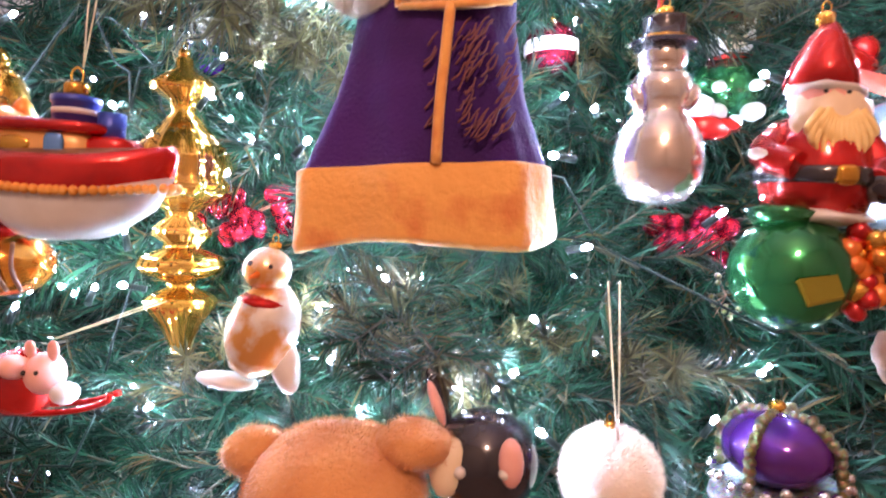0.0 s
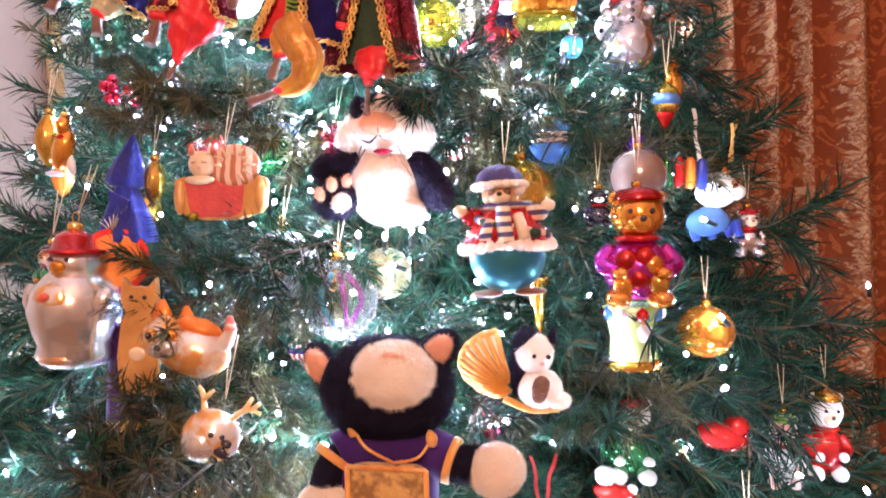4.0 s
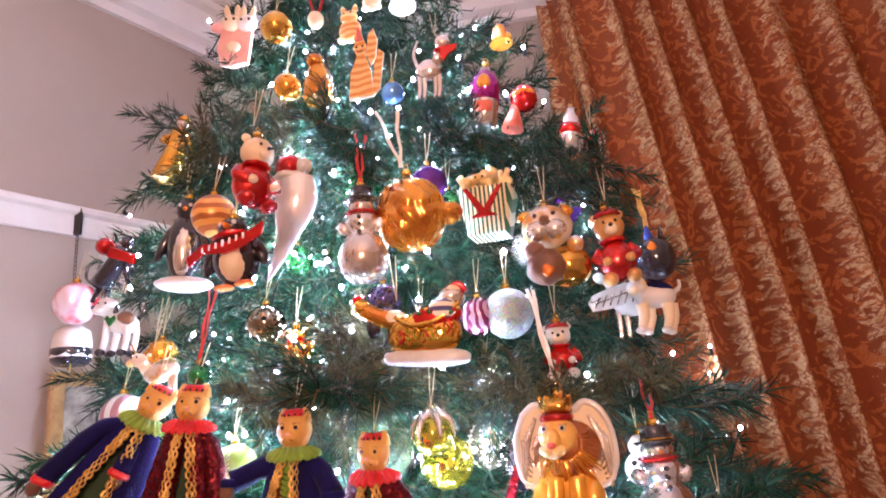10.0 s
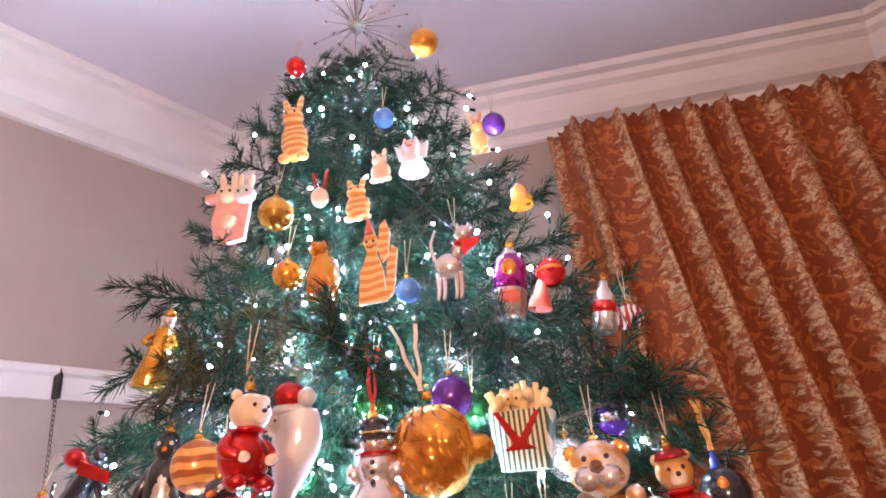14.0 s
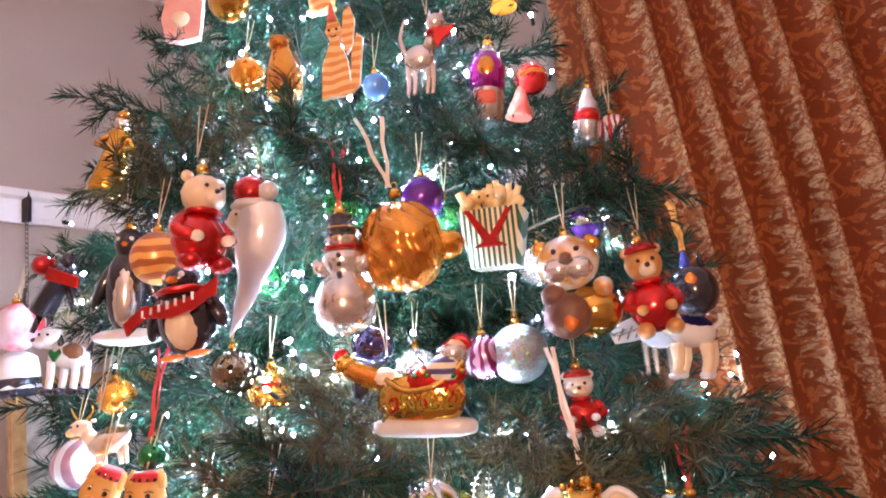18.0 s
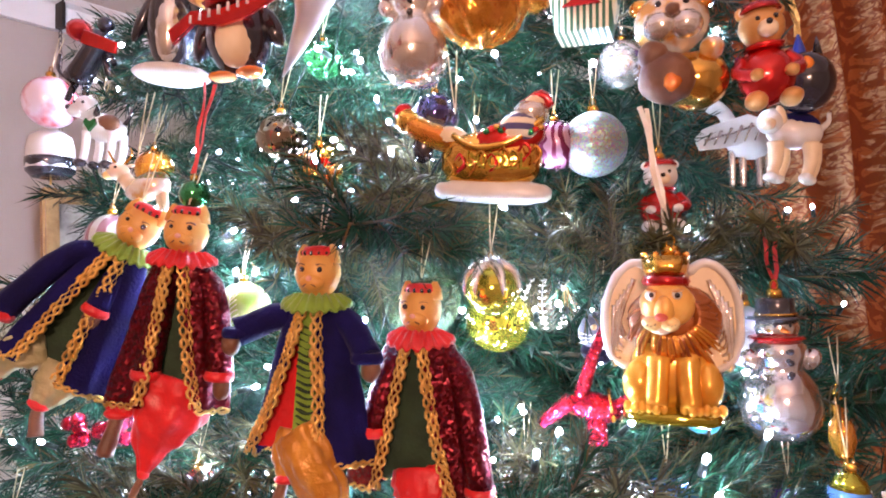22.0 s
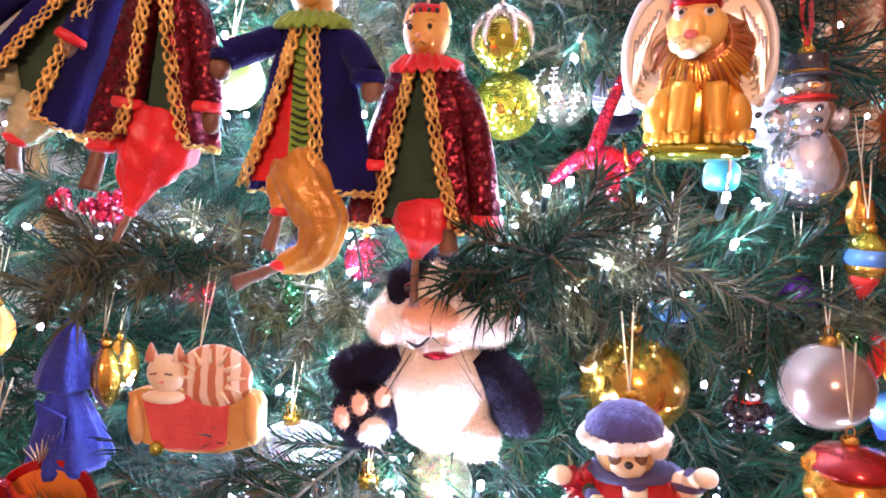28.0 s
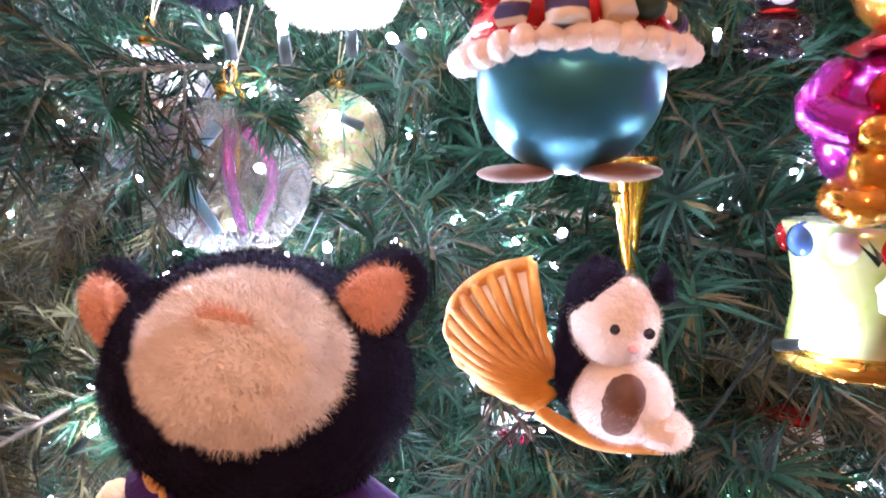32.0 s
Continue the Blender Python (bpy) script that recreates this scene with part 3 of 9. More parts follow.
PEARLW = surface("white_pearl_glass", (0.90, 0.88, 0.86), (0.80, 0.77, 0.74), 0.2, 0.2, 22, 0.05, 80, coat=0.5)
GOLDS = surface("smooth_gilt_glass", (0.74, 0.43, 0.09), (0.62, 0.33, 0.05), 0.12, 0.95, 14, 0.03, 60, coat=0.4)
MOTTLE = surface("amber_pearl_glass", (0.90, 0.84, 0.74), (0.78, 0.38, 0.10), 0.18, 0.55, 42, 0.2, 90, coat=0.5, lo=0.42, hi=0.56)
LIONF = surface("golden_paint", (0.88, 0.52, 0.13), (0.78, 0.38, 0.07), 0.32, 0.15, 22, 0.06, 90, coat=0.4)
LIONB = surface("lit_gold_glass", (0.95, 0.56, 0.08), (0.82, 0.38, 0.04), 0.2, 0.5, 22, 0.1, 80, coat=0.5)
BLUEC = surface("blue_cloth", (0.016, 0.035, 0.36), (0.010, 0.018, 0.20), 0.75, 0, 30, 0.4, 220, sheen=0.1)
PALEY = surface("pale_yellow_paint", (0.86, 0.66, 0.30), (0.78, 0.52, 0.18), 0.45, 0, 30, 0.1, 120, coat=0.2)
KNIT = surface("blue_knit", (0.075, 0.07, 0.22), (0.05, 0.045, 0.15), 0.9, 0, 60, 0.6, 260, sheen=0.15)
BRAID = surface("gold_braid", (0.92, 0.62, 0.20), (0.70, 0.40, 0.10), 0.28, 0.8, 200, 0.5, 500)
PLUSHB = surface("black_plush", (0.011, 0.009, 0.020), (0.006, 0.005, 0.012), 0.95, 0, 60, 0.5, 260, sheen=0.0, spec=0.1)
PLUSHW = surface("cream_plush", (0.89, 0.81, 0.70), (0.83, 0.71, 0.58), 0.95, 0, 35, 0.5, 240, sheen=0.25)
PLUSHO = surface("honey_plush", (0.66, 0.30, 0.10), (0.55, 0.22, 0.07), 0.95, 0, 30, 0.5, 220, sheen=0.25)
PLUSHP = surface("peach_plush", (0.80, 0.42, 0.26), (0.72, 0.34, 0.20), 0.95, 0, 30, 0.4, 220, sheen=0.25)
BIB = surface("gold_brocade", (0.66, 0.40, 0.13), (0.30, 0.15, 0.045), 0.55, 0.15, 75, 0.5, 130, sheen=0.2, lo=0.42, hi=0.58)
FACEB = surface("red_pearl_fade", (0.80, 0.62, 0.66), (0.62, 0.05, 0.05), 0.2, 0.4, 16, coat=0.5, lo=0.45, hi=0.58)
MANE = surface("russet_glass", (0.42, 0.13, 0.03), (0.25, 0.07, 0.02), 0.25, 0.4, 40, 0.3, 120, coat=0.4)
SATSIL = surface("satin_silver_glass", (0.74, 0.77, 0.80), (0.62, 0.65, 0.69), 0.26, 1.0, 12)
LIMEG = surface("lime_white_glass", (0.34, 0.52, 0.09), (0.60, 0.68, 0.36), 0.2, 0.35, 30, coat=0.6)
STRING = surface("thread", (0.55, 0.42, 0.25), None, 0.7, 0, 200)
SILVERY = surface("thin_silvered_glass", (0.74, 0.73, 0.72), (0.60, 0.50, 0.40), 0.12, 0.95, 30, 0.06, 80, coat=0.4, lo=0.30, hi=0.52)
SLATE = surface("slate_grey_paint", (0.10, 0.10, 0.13), (0.05, 0.05, 0.07), 0.5, 0, 40, 0.2, 200)
PALEOL = surface("pale_smoky_glass", (0.46, 0.44, 0.32), (0.34, 0.32, 0.20), 0.10, 0.85, 16, coat=0.5)
SMOKE = surface("smoky_mirror_glass", (0.30, 0.25, 0.17), (0.20, 0.16, 0.11), 0.05, 1.0, 14, coat=0.3)
ROSEG = surface("smoky_rose_glass", (0.36, 0.25, 0.20), (0.24, 0.16, 0.13), 0.22, 0.5, 18, coat=0.5)
BASKETR = surface("red_basket_paint", (0.66, 0.09, 0.08), (0.54, 0.06, 0.06), 0.5, 0, 60, 0.3, 260)
NAVYG = surface("navy_mirror_glass", (0.06, 0.05, 0.16), (0.30, 0.28, 0.34), 0.07, 0.9, 16, coat=0.4)
RIBBONR = surface("red_ribbon", (0.68, 0.03, 0.025), None, 0.45, 0, 80, 0.2, 300, sheen=0.2)
RIBBONW = surface("ivory_ribbon", (0.82, 0.76, 0.66), (0.70, 0.64, 0.54), 0.4, 0, 80, 0.2, 300)
OCHRE = surface("ochre_wicker", (0.75, 0.33, 0.05), (0.60, 0.24, 0.03), 0.55, 0, 80, 0.3, 300)


def glitter(name, col, rough=0.25, scale=420.0):
    """Flakes of foil: each cell leans its own way."""
    m, nodes, links, b = mat(name)
    tex = nodes.new("ShaderNodeTexCoord")
    v = nodes.new("ShaderNodeTexVoronoi")
    v.inputs["Scale"].default_value = scale
    links.new(tex.outputs["Object"], v.inputs["Vector"])
    mix = nodes.new("ShaderNodeMixRGB")
    mix.blend_type, mix.inputs[0].default_value = "MULTIPLY", 0.55
    mix.inputs[1].default_value = (*col, 1)
    links.new(v.outputs["Color"], mix.inputs[2])
    links.new(mix.outputs["Color"], b.inputs["Base Color"])
    sub = nodes.new("ShaderNodeVectorMath")
    sub.operation = "SUBTRACT"
    sub.inputs[1].default_value = (0.5, 0.5, 0.5)
    links.new(v.outputs["Color"], sub.inputs[0])
    g = nodes.new("ShaderNodeNewGeometry")
    mad = nodes.new("ShaderNodeVectorMath")
    mad.operation = "MULTIPLY_ADD"
    mad.inputs[1].default_value = (0.7, 0.7, 0.7)
    links.new(sub.outputs[0], mad.inputs[0])
    links.new(g.outputs["Normal"], mad.inputs[2])
    nrm = nodes.new("ShaderNodeVectorMath")
    nrm.operation = "NORMALIZE"
    links.new(mad.outputs[0], nrm.inputs[0])
    links.new(nrm.outputs[0], b.inputs["Normal"])
    b.inputs["Roughness"].default_value, b.inputs["Metallic"].default_value = rough, 0.75
    return m


GLITR = glitter("red_glitter", (0.55, 0.02, 0.05))
GLITS = glitter("silver_glitter", (0.42, 0.42, 0.40), 0.4, 520)
GLITG = glitter("pale_gold_glitter", (0.26, 0.23, 0.11), 0.4, 520)
SEQUIN = glitter("red_sequin_cloth", (0.15, 0.006, 0.014), 0.32, 420)


def glass_material(name, col, rough=0.02):
    m, nodes, links, b = mat(name)
    b.inputs["Base Color"].default_value = (*col, 1)
    b.inputs["Transmission Weight"].default_value = 0.92
    b.inputs["Roughness"].default_value = rough
    b.inputs["IOR"].default_value = 1.08
    return m


CLEARG = glass_material("clear_green_glass", (0.70, 0.95, 0.55), 0.08)
CLEAR = glass_material("clear_glass", (0.95, 0.95, 0.90))


def striped_material(name, a, b_, freq, rough=0.4, axis=0, wobble=2.0, metal=0.0):
    m, nodes, links, b = mat(name)
    tex = nodes.new("ShaderNodeTexCoord")
    w = nodes.new("ShaderNodeTexWave")
    w.bands_direction = "XYZ"[axis]
    w.inputs["Scale"].default_value, w.inputs["Distortion"].default_value = freq, wobble
    links.new(tex.outputs["Object"], w.inputs["Vector"])
    r = nodes.new("ShaderNodeValToRGB")
    r.color_ramp.elements[0].position, r.color_ramp.elements[1].position = 0.45, 0.55
    r.color_ramp.elements[0].color, r.color_ramp.elements[1].color = (*a, 1), (*b_, 1)
    links.new(w.outputs["Fac"], r.inputs["Fac"])
    links.new(r.outputs["Color"], b.inputs["Base Color"])
    b.inputs["Roughness"].default_value, b.inputs["Metallic"].default_value = rough, metal
    b.inputs["Coat Weight"].default_value = 0.3
    return m


PALEARC = striped_material("pale_arcs", (0.72, 0.72, 0.68), (0.42, 0.22, 0.24), 14, 0.12, 0, 3.0, 0.5)
PLUMLINE = striped_material("plum_lines", (0.14, 0.012, 0.05), (0.45, 0.25, 0.34), 30, 0.2, 0, 9.0, 0.4)
TABBY = striped_material("tabby_paint", (0.78, 0.60, 0.48), (0.50, 0.17, 0.08), 26, 0.4, 0, 5.0)
TIGER = striped_material("tiger_paint", (0.85, 0.42, 0.10), (0.45, 0.13, 0.03), 24, 0.3, 2, 3.0, 0.2)
PALETIG = striped_material("pale_tiger_paint", (0.85, 0.55, 0.22), (0.68, 0.28, 0.06), 30, 0.45, 2, 4.0)
CANDY = striped_material("striped_wrapping", (0.80, 0.70, 0.45), (0.02, 0.10, 0.04), 55, 0.4, 0, 0.0)
REDSTR = striped_material("red_white_stripe", (0.75, 0.70, 0.62), (0.45, 0.03, 0.03), 34, 0.2, 0, 6.0)
SCARF = striped_material("striped_scarf", (0.78, 0.68, 0.50), (0.06, 0.05, 0.14), 30, 0.7, 2, 0.4)

# ---- a kit for small figures ----


class Fig:
    """One mesh put together from shaped pieces. x runs across and z up in parts of the width and height; y runs away from the room, in widths."""

    def __init__(self, w, h):
        self.w, self.h, self.bm, self.mats, self.hard = w, h, bmesh.new(), [], False
        self.cur, self.whole = 0, False
        self.layer, self.names = self.bm.faces.layers.int.new("piece"), ["body"]

    def slot(self, m):
        if m not in self.mats:
            self.mats.append(m)
        return self.mats.index(m)

    def mark(self):
        for f in self.bm.faces:
            if f[self.layer] == 0:
                f[self.layer] = self.cur + 1

    def piece(self, name):
        """What follows is a part of its own; "body" goes on with the main part."""
        self.mark()
        if name == "body":
            self.cur = 0
        else:
            self.names.append(name)
            self.cur = len(self.names) - 1
        return self

    def back(self, k):
        """Goes on with an earlier part."""
        self.mark()
        self.cur = k
        return self

    def skin(self, grid, m, wrap=True):
        mi = self.slot(m)
        for a, b in zip(grid, grid[1:]):
            k = len(a)
            for i in range(k if wrap else k - 1):
                q = (a[i], a[(i + 1) % k], b[(i + 1) % k], b[i])
                f = self.bm.faces.new(q)
                f.material_index, f.smooth = mi, not self.hard

    def ball(self, x, z, rx, rz, m, y=0.0, ry=None, rot=0.0, n=14, box=1.0, lump=0.0):
        ry = rx if ry is None else ry
        R = Matrix.Rotation(radians(rot), 3, "Y")
        c = Vector((x * self.w, y * self.w, z * self.h))
        sg = lambda v: math.copysign(abs(v) ** box, v)
        grid = []
        rows = max(7, n * 2 // 3)
        for j in range(rows + 1):
            th = math.pi * min(max(j / rows, 0.012), 0.988)
            ring = []
            for i in range(n):
                ph = 2 * math.pi * i / n
                v = Vector((sg(math.sin(th)) * sg(math.cos(ph)) * rx * self.w, sg(math.sin(th)) * sg(math.sin(ph)) * ry * self.w, sg(math.cos(th)) * rz * self.h))
                if lump:
                    v *= 1 + lump * noise.noise((c + v) * 160)
                ring.append(self.bm.verts.new(c + R @ v))
            grid.append(ring)
        self.skin(grid, m)
        mi = self.slot(m)
        for ring in (grid[0][::-1], grid[-1]):
            self.bm.faces.new(ring).material_index = mi
        return self

    def lathe(self, prof, m, x=0.0, y=0.0, n=20, flute=0.0, waves=10, tilt=0.0, squash=1.0):
        R = Matrix.Rotation(radians(tilt), 3, "Y")
        grid = []
        for r, z in prof:
            ring = []
            for i in range(n):
                a = 2 * math.pi * i / n
                q = r * self.w * (1 + flute * math.cos(a * waves))
                v = Vector((q * math.cos(a), q * math.sin(a) * squash, z * self.h))
                ring.append(self.bm.verts.new(R @ v + Vector((x * self.w, y * self.w, 0))))
            grid.append(ring)
        self.skin(grid, m)
        mi = self.slot(m)
        self.bm.faces.new(grid[0][::-1]).material_index = mi
        self.bm.faces.new(grid[-1]).material_index = mi
        return self

    def rope(self, pts, r0, m, r1=None, n=8):
        ps = [Vector((x * self.w, y * self.w, z * self.h)) for x, y, z in pts]
        if len(ps) > 2:
            fine = []
            e = [2 * ps[0] - ps[1]] + ps + [2 * ps[-1] - ps[-2]]
            for i in range(1, len(e) - 2):
                a, b, c, d = e[i - 1 : i + 3]
                for k in range(5):
                    t = k / 5
                    fine.append(0.5 * ((2 * b) + (c - a) * t + (2 * a - 5 * b + 4 * c - d) * t * t + (3 * b - a - 3 * c + d) * t ** 3))
            ps = fine + [ps[-1]]
        tube(self.bm, ps, r0 * self.w, (r0 if r1 is None else r1) * self.w, n, self.slot(m))
        return self

    def beads(self, pts, r, m, gap=1.7):
        ps = [Vector((x * self.w, y * self.w, z * self.h)) for x, y, z in pts]
        for a, b in zip(ps, ps[1:]):
            k = max(1, int((b - a).length / (r * self.w * gap)))
            for i in range(k):
                p = a.lerp(b, i / k)
                self.ball(p.x / self.w, p.z / self.h, r, r * self.w / self.h, m, p.y / self.w, n=6)
        return self

    def plate(self, outline, m, y=0.0, d=0.06, face=None):
        """A flat cut-out of some thickness with a softened rim."""
        self.hard = True
        front = [self.bm.verts.new((x * self.w * 0.97, (y - d / 2) * self.w, z * self.h * 0.97)) for x, z in outline]
        rim = [self.bm.verts.new((x * self.w, (y - d / 4) * self.w, z * self.h)) for x, z in outline]
        rim2 = [self.bm.verts.new((x * self.w, (y + d / 4) * self.w, z * self.h)) for x, z in outline]
        back = [self.bm.verts.new((x * self.w * 0.97, (y + d / 2) * self.w, z * self.h * 0.97)) for x, z in outline]
        self.skin([front, rim, rim2, back], m)
        f = self.bm.faces.new(front)
        f.material_index = self.slot(face or m)
        self.bm.faces.new(back[::-1]).material_index = self.slot(m)
        self.hard = False
        return self

    def cap(self, x=0.0, z=0.5, s=0.008):
        a, b = s / self.w, s / self.h
        now = self.cur
        self.piece("cap")
        self.lathe([(a * 0.62, z - b * 0.2), (a * 0.66, z + b * 0.5), (a * 0.5, z + b * 0.7), (a * 0.1, z + b * 0.75)], GOLD, x, n=12, flute=0.06, waves=6)
        self.rope([(x - a * 0.25, 0, z + b * 0.7), (x - a * 0.3, 0, z + b * 1.2), (x, 0, z + b * 1.5), (x + a * 0.3, 0, z + b * 1.2), (x + a * 0.25, 0, z + b * 0.7)], a * 0.07, GOLD, n=5)
        return self.back(now)

    def eyes(self, x, z, gap, r, m=None, y=-0.4):
        k = r * self.w / self.h
        now = self.cur
        for s in (-1, 1):
            self.piece("eye").ball(x + s * gap, z, r, k, m or BLACK, y, n=8)
        return self.back(now)

    def fuzz(self, mats, count, length, seed=1):
        """Short pile standing off the faces of the given materials."""
        self.mark()
        ids = {self.slot(m) for m in mats}
        rnd = random.Random(seed)
        bmesh.ops.recalc_face_normals(self.bm, faces=self.bm.faces)
        fs = [f for f in self.bm.faces if f.material_index in ids]
        cum, tot = [], 0.0
        for f in fs:
            tot += f.calc_area()
            cum.append(tot)
        spots = []
        for _ in range(count):
            u = rnd.random() * tot
            lo, hi = 0, len(cum) - 1
            while lo < hi:
                mid = (lo + hi) // 2
                if cum[mid] < u:
                    lo = mid + 1
                else:
                    hi = mid
            f = fs[lo]
            vs = [v.co for v in f.verts]
            a, b = rnd.random(), rnd.random()
            p = vs[0].lerp(vs[1], a).lerp(vs[-1].lerp(vs[-2], a), b) if len(vs) == 4 else vs[0].lerp(vs[1], a).lerp(vs[2], b)
            spots.append((p.copy(), f.normal.copy(), f.material_index, f[self.layer]))
        for p, nr, mi, own in spots:
            side = nr.orthogonal().normalized()
            side = Matrix.Rotation(rnd.uniform(0, 6.28), 3, nr) @ side
            tip = p + (nr + side.cross(nr) * rnd.uniform(-1.1, 1.1) + side * rnd.uniform(-0.5, 0.5) + Vector((0, 0, -0.3))).normalized() * length * rnd.uniform(0.6, 1.2)
            h = side * length * 0.055
            f = self.bm.faces.new([self.bm.verts.new(c) for c in (p - h - nr * 0.0005, p + h - nr * 0.0005, tip)])
            f.material_index, f[self.layer] = mi, own
        return self

    def lumps(self, amp, freq, seed=0.0):
        bmesh.ops.recalc_face_normals(self.bm, faces=self.bm.faces)
        for v in self.bm.verts:
            v.co += v.normal * amp * noise.noise(v.co * freq + Vector((seed, seed, seed)))
        return self

    # pieces that sit on another piece of the same figure
    SEATS = {"eye": "head", "muzzle": "head", "snout": "head", "nose": "head", "beak": "head", "ear": "head", "jowl": "head", "crown_patch": "head", "long_ear": "cat_head", "wing_rim": "wing", "feather": "wing", "mane_lock": "mane", "paw": "arm"}

    def done(self, name, place, label, category, yaw=0.0, roll=0.0, pitch=0.0, group=""):
        bmesh.ops.recalc_face_normals(self.bm, faces=[f for f in self.bm.faces if len(f.verts) > 3])
        parts = []
        if len(self.names) > 1 and not self.whole:
            self.mark()
            for k, n in enumerate(self.names[1:], 2):
                b2 = bmesh.new()
                made = {}
                for f in self.bm.faces:
                    if f[self.layer] != k:
                        continue
                    for v in f.verts:
                        if v not in made:
                            made[v] = b2.verts.new(v.co)
                    q = b2.faces.new([made[v] for v in f.verts])
                    q.material_index, q.smooth = f.material_index, f.smooth
                if b2.faces:
                    parts.append((n, b2))
            bmesh.ops.delete(self.bm, geom=[f for f in self.bm.faces if f[self.layer] != 1], context="FACES")
        ob = link_mesh(name, self.bm, self.mats, "kept")
        ob.matrix_world = pose(*place, pitch, roll, yaw)
        seats = {}
        for n, b2 in sorted(parts, key=lambda p: p[0] in self.SEATS):
            seats[n] = link_mesh(n, b2, self.mats, "kept", seats.get(self.SEATS.get(n), ob))
        return tagged(ob, label, category, group)


def strip(top, bottom, width, m, kind="ribbon", label="narrow ribbon loop holding an ornament", spread=0.0):
    """A hanging loop: two strands from the branch down to an ornament."""
    bm = bmesh.new()
    top, bottom = Vector(top), Vector(bottom)
    for s in (-1, 1) if spread else (0,):
        a = top + Vector((s * spread, 0.004 * s, 0))
        pts = [a.lerp(bottom, k / 6) + Vector((0.0015 * math.sin(k * 1.7 + s), 0, 0)) for k in range(7)]
        lo, hi = [], []
        for k, p in enumerate(pts):
            ang = 0.5 * math.sin(k * 0.8 + s * 2)
            h = Vector((math.cos(ang), math.sin(ang), 0)) * width / 2
            for d, row in ((0.0003, lo), (-0.0003, hi)):
                row.append((bm.verts.new(p - h + Vector((0, d, 0))), bm.verts.new(p + h + Vector((0, d, 0)))))
        for k in range(6):
            bm.faces.new((lo[k][0], lo[k][1], lo[k + 1][1], lo[k + 1][0]))
            bm.faces.new((hi[k][1], hi[k][0], hi[k + 1][0], hi[k + 1][1]))
            bm.faces.new((lo[k][1], hi[k][1], hi[k + 1][1], lo[k + 1][1]))
            bm.faces.new((hi[k][0], lo[k][0], lo[k + 1][0], hi[k + 1][0]))
    return tagged(link_mesh(kind, bm, m, False), label, kind)


def thread(top, bottom, label="thin thread from branch to ornament", m=None, spread=0.004, r=0.0006):
    bm = bmesh.new()
    top, bottom = Vector(top), Vector(bottom)
    for s in (-1, 1):
        tube(bm, [top + Vector((s * spread, 0, 0)), top.lerp(bottom, 0.5) + Vector((s * spread * 0.6, 0, 0)), bottom], r, r, 5)
    return tagged(link_mesh("hanging_thread", bm, m or STRING), label, "thread", "threads")


def bauble(place, d, m, label, name="bauble", band=None, ribs=0, squash=1.0, roll=0.0, hang=0.05):
    """A glass ball with its cap."""
    f = Fig(d, d * squash)
    prof = [(0.5 * math.sin(math.pi * k / 22), -0.5 * math.cos(math.pi * k / 22)) for k in range(1, 22)]
    f.lathe(prof, m, n=40 if ribs else 28, flute=0.035 if ribs else 0.0, waves=ribs or 1)
    if band:
        f.lathe([(0.497, -0.12), (0.512, -0.1), (0.512, 0.1), (0.497, 0.12)], band, n=28)
    ob = f.done(name, place, label, "bauble", 0, roll, group="glass baubles")
    c = Fig(d, d * squash)
    c.cap(0, 0.5, max(0.006, d * 0.14))
    k = link_mesh("cap", c.bm, c.mats, True, ob, "gilt metal cap")
    if hang:
        up = Matrix.Rotation(radians(roll), 3, "Y") @ Vector((0, 0, d * squash / 2 + 0.008))
        top = Vector(place) + up
        thread(top + Vector((0.003, 0.015, hang)), top)
    return ob

# ---- the four cat dolls ----


def bag(f, pts, r0, r1, m, seed):
    """A baggy trouser leg: gathered cloth that narrows to a tied cuff."""
    ps = [Vector(p) for p in pts]
    e = [2 * ps[0] - ps[1]] + ps + [2 * ps[-1] - ps[-2]]
    line = []
    for i in range(1, len(e) - 2):
        a, b, c, q = e[i - 1 : i + 3]
        for k in range(7):
            t = k / 7
            line.append(0.5 * ((2 * b) + (c - a) * t + (2 * a - 5 * b + 4 * c - q) * t * t + (3 * b - a - 3 * c + q) * t ** 3))
    line.append(ps[-1])
    grid = []
    for i, p in enumerate(line):
        t = i / (len(line) - 1)
        dirn = (line[min(i + 1, len(line) - 1)] - line[max(i - 1, 0)]).normalized()
        sx = Vector((0, 1, 0)).cross(dirn).normalized()
        sy = dirn.cross(sx)
        r = r0 * (1 - t ** 1.6) * (1 + 0.22 * math.sin(math.pi * t)) + r1 * t ** 1.6
        ring = []
        for k in range(36):
            a = 2 * math.pi * k / 36
            w = 1 + 0.13 * noise.noise((math.cos(a) * 1.6 + seed, math.sin(a) * 1.6, t * 4)) + 0.09 * math.sin(a * 7 + seed + 3 * t) + 0.05 * math.sin(t * 26 + 3 * math.sin(a + seed))
            ring.append(f.bm.verts.new(p + (sx * math.cos(a) + sy * math.sin(a) * 0.62) * r * w))
        grid.append(ring)
    f.skin(grid, m)
    for ring in (grid[0][::-1], grid[-1]):
        f.bm.faces.new(ring).material_index = f.slot(m)


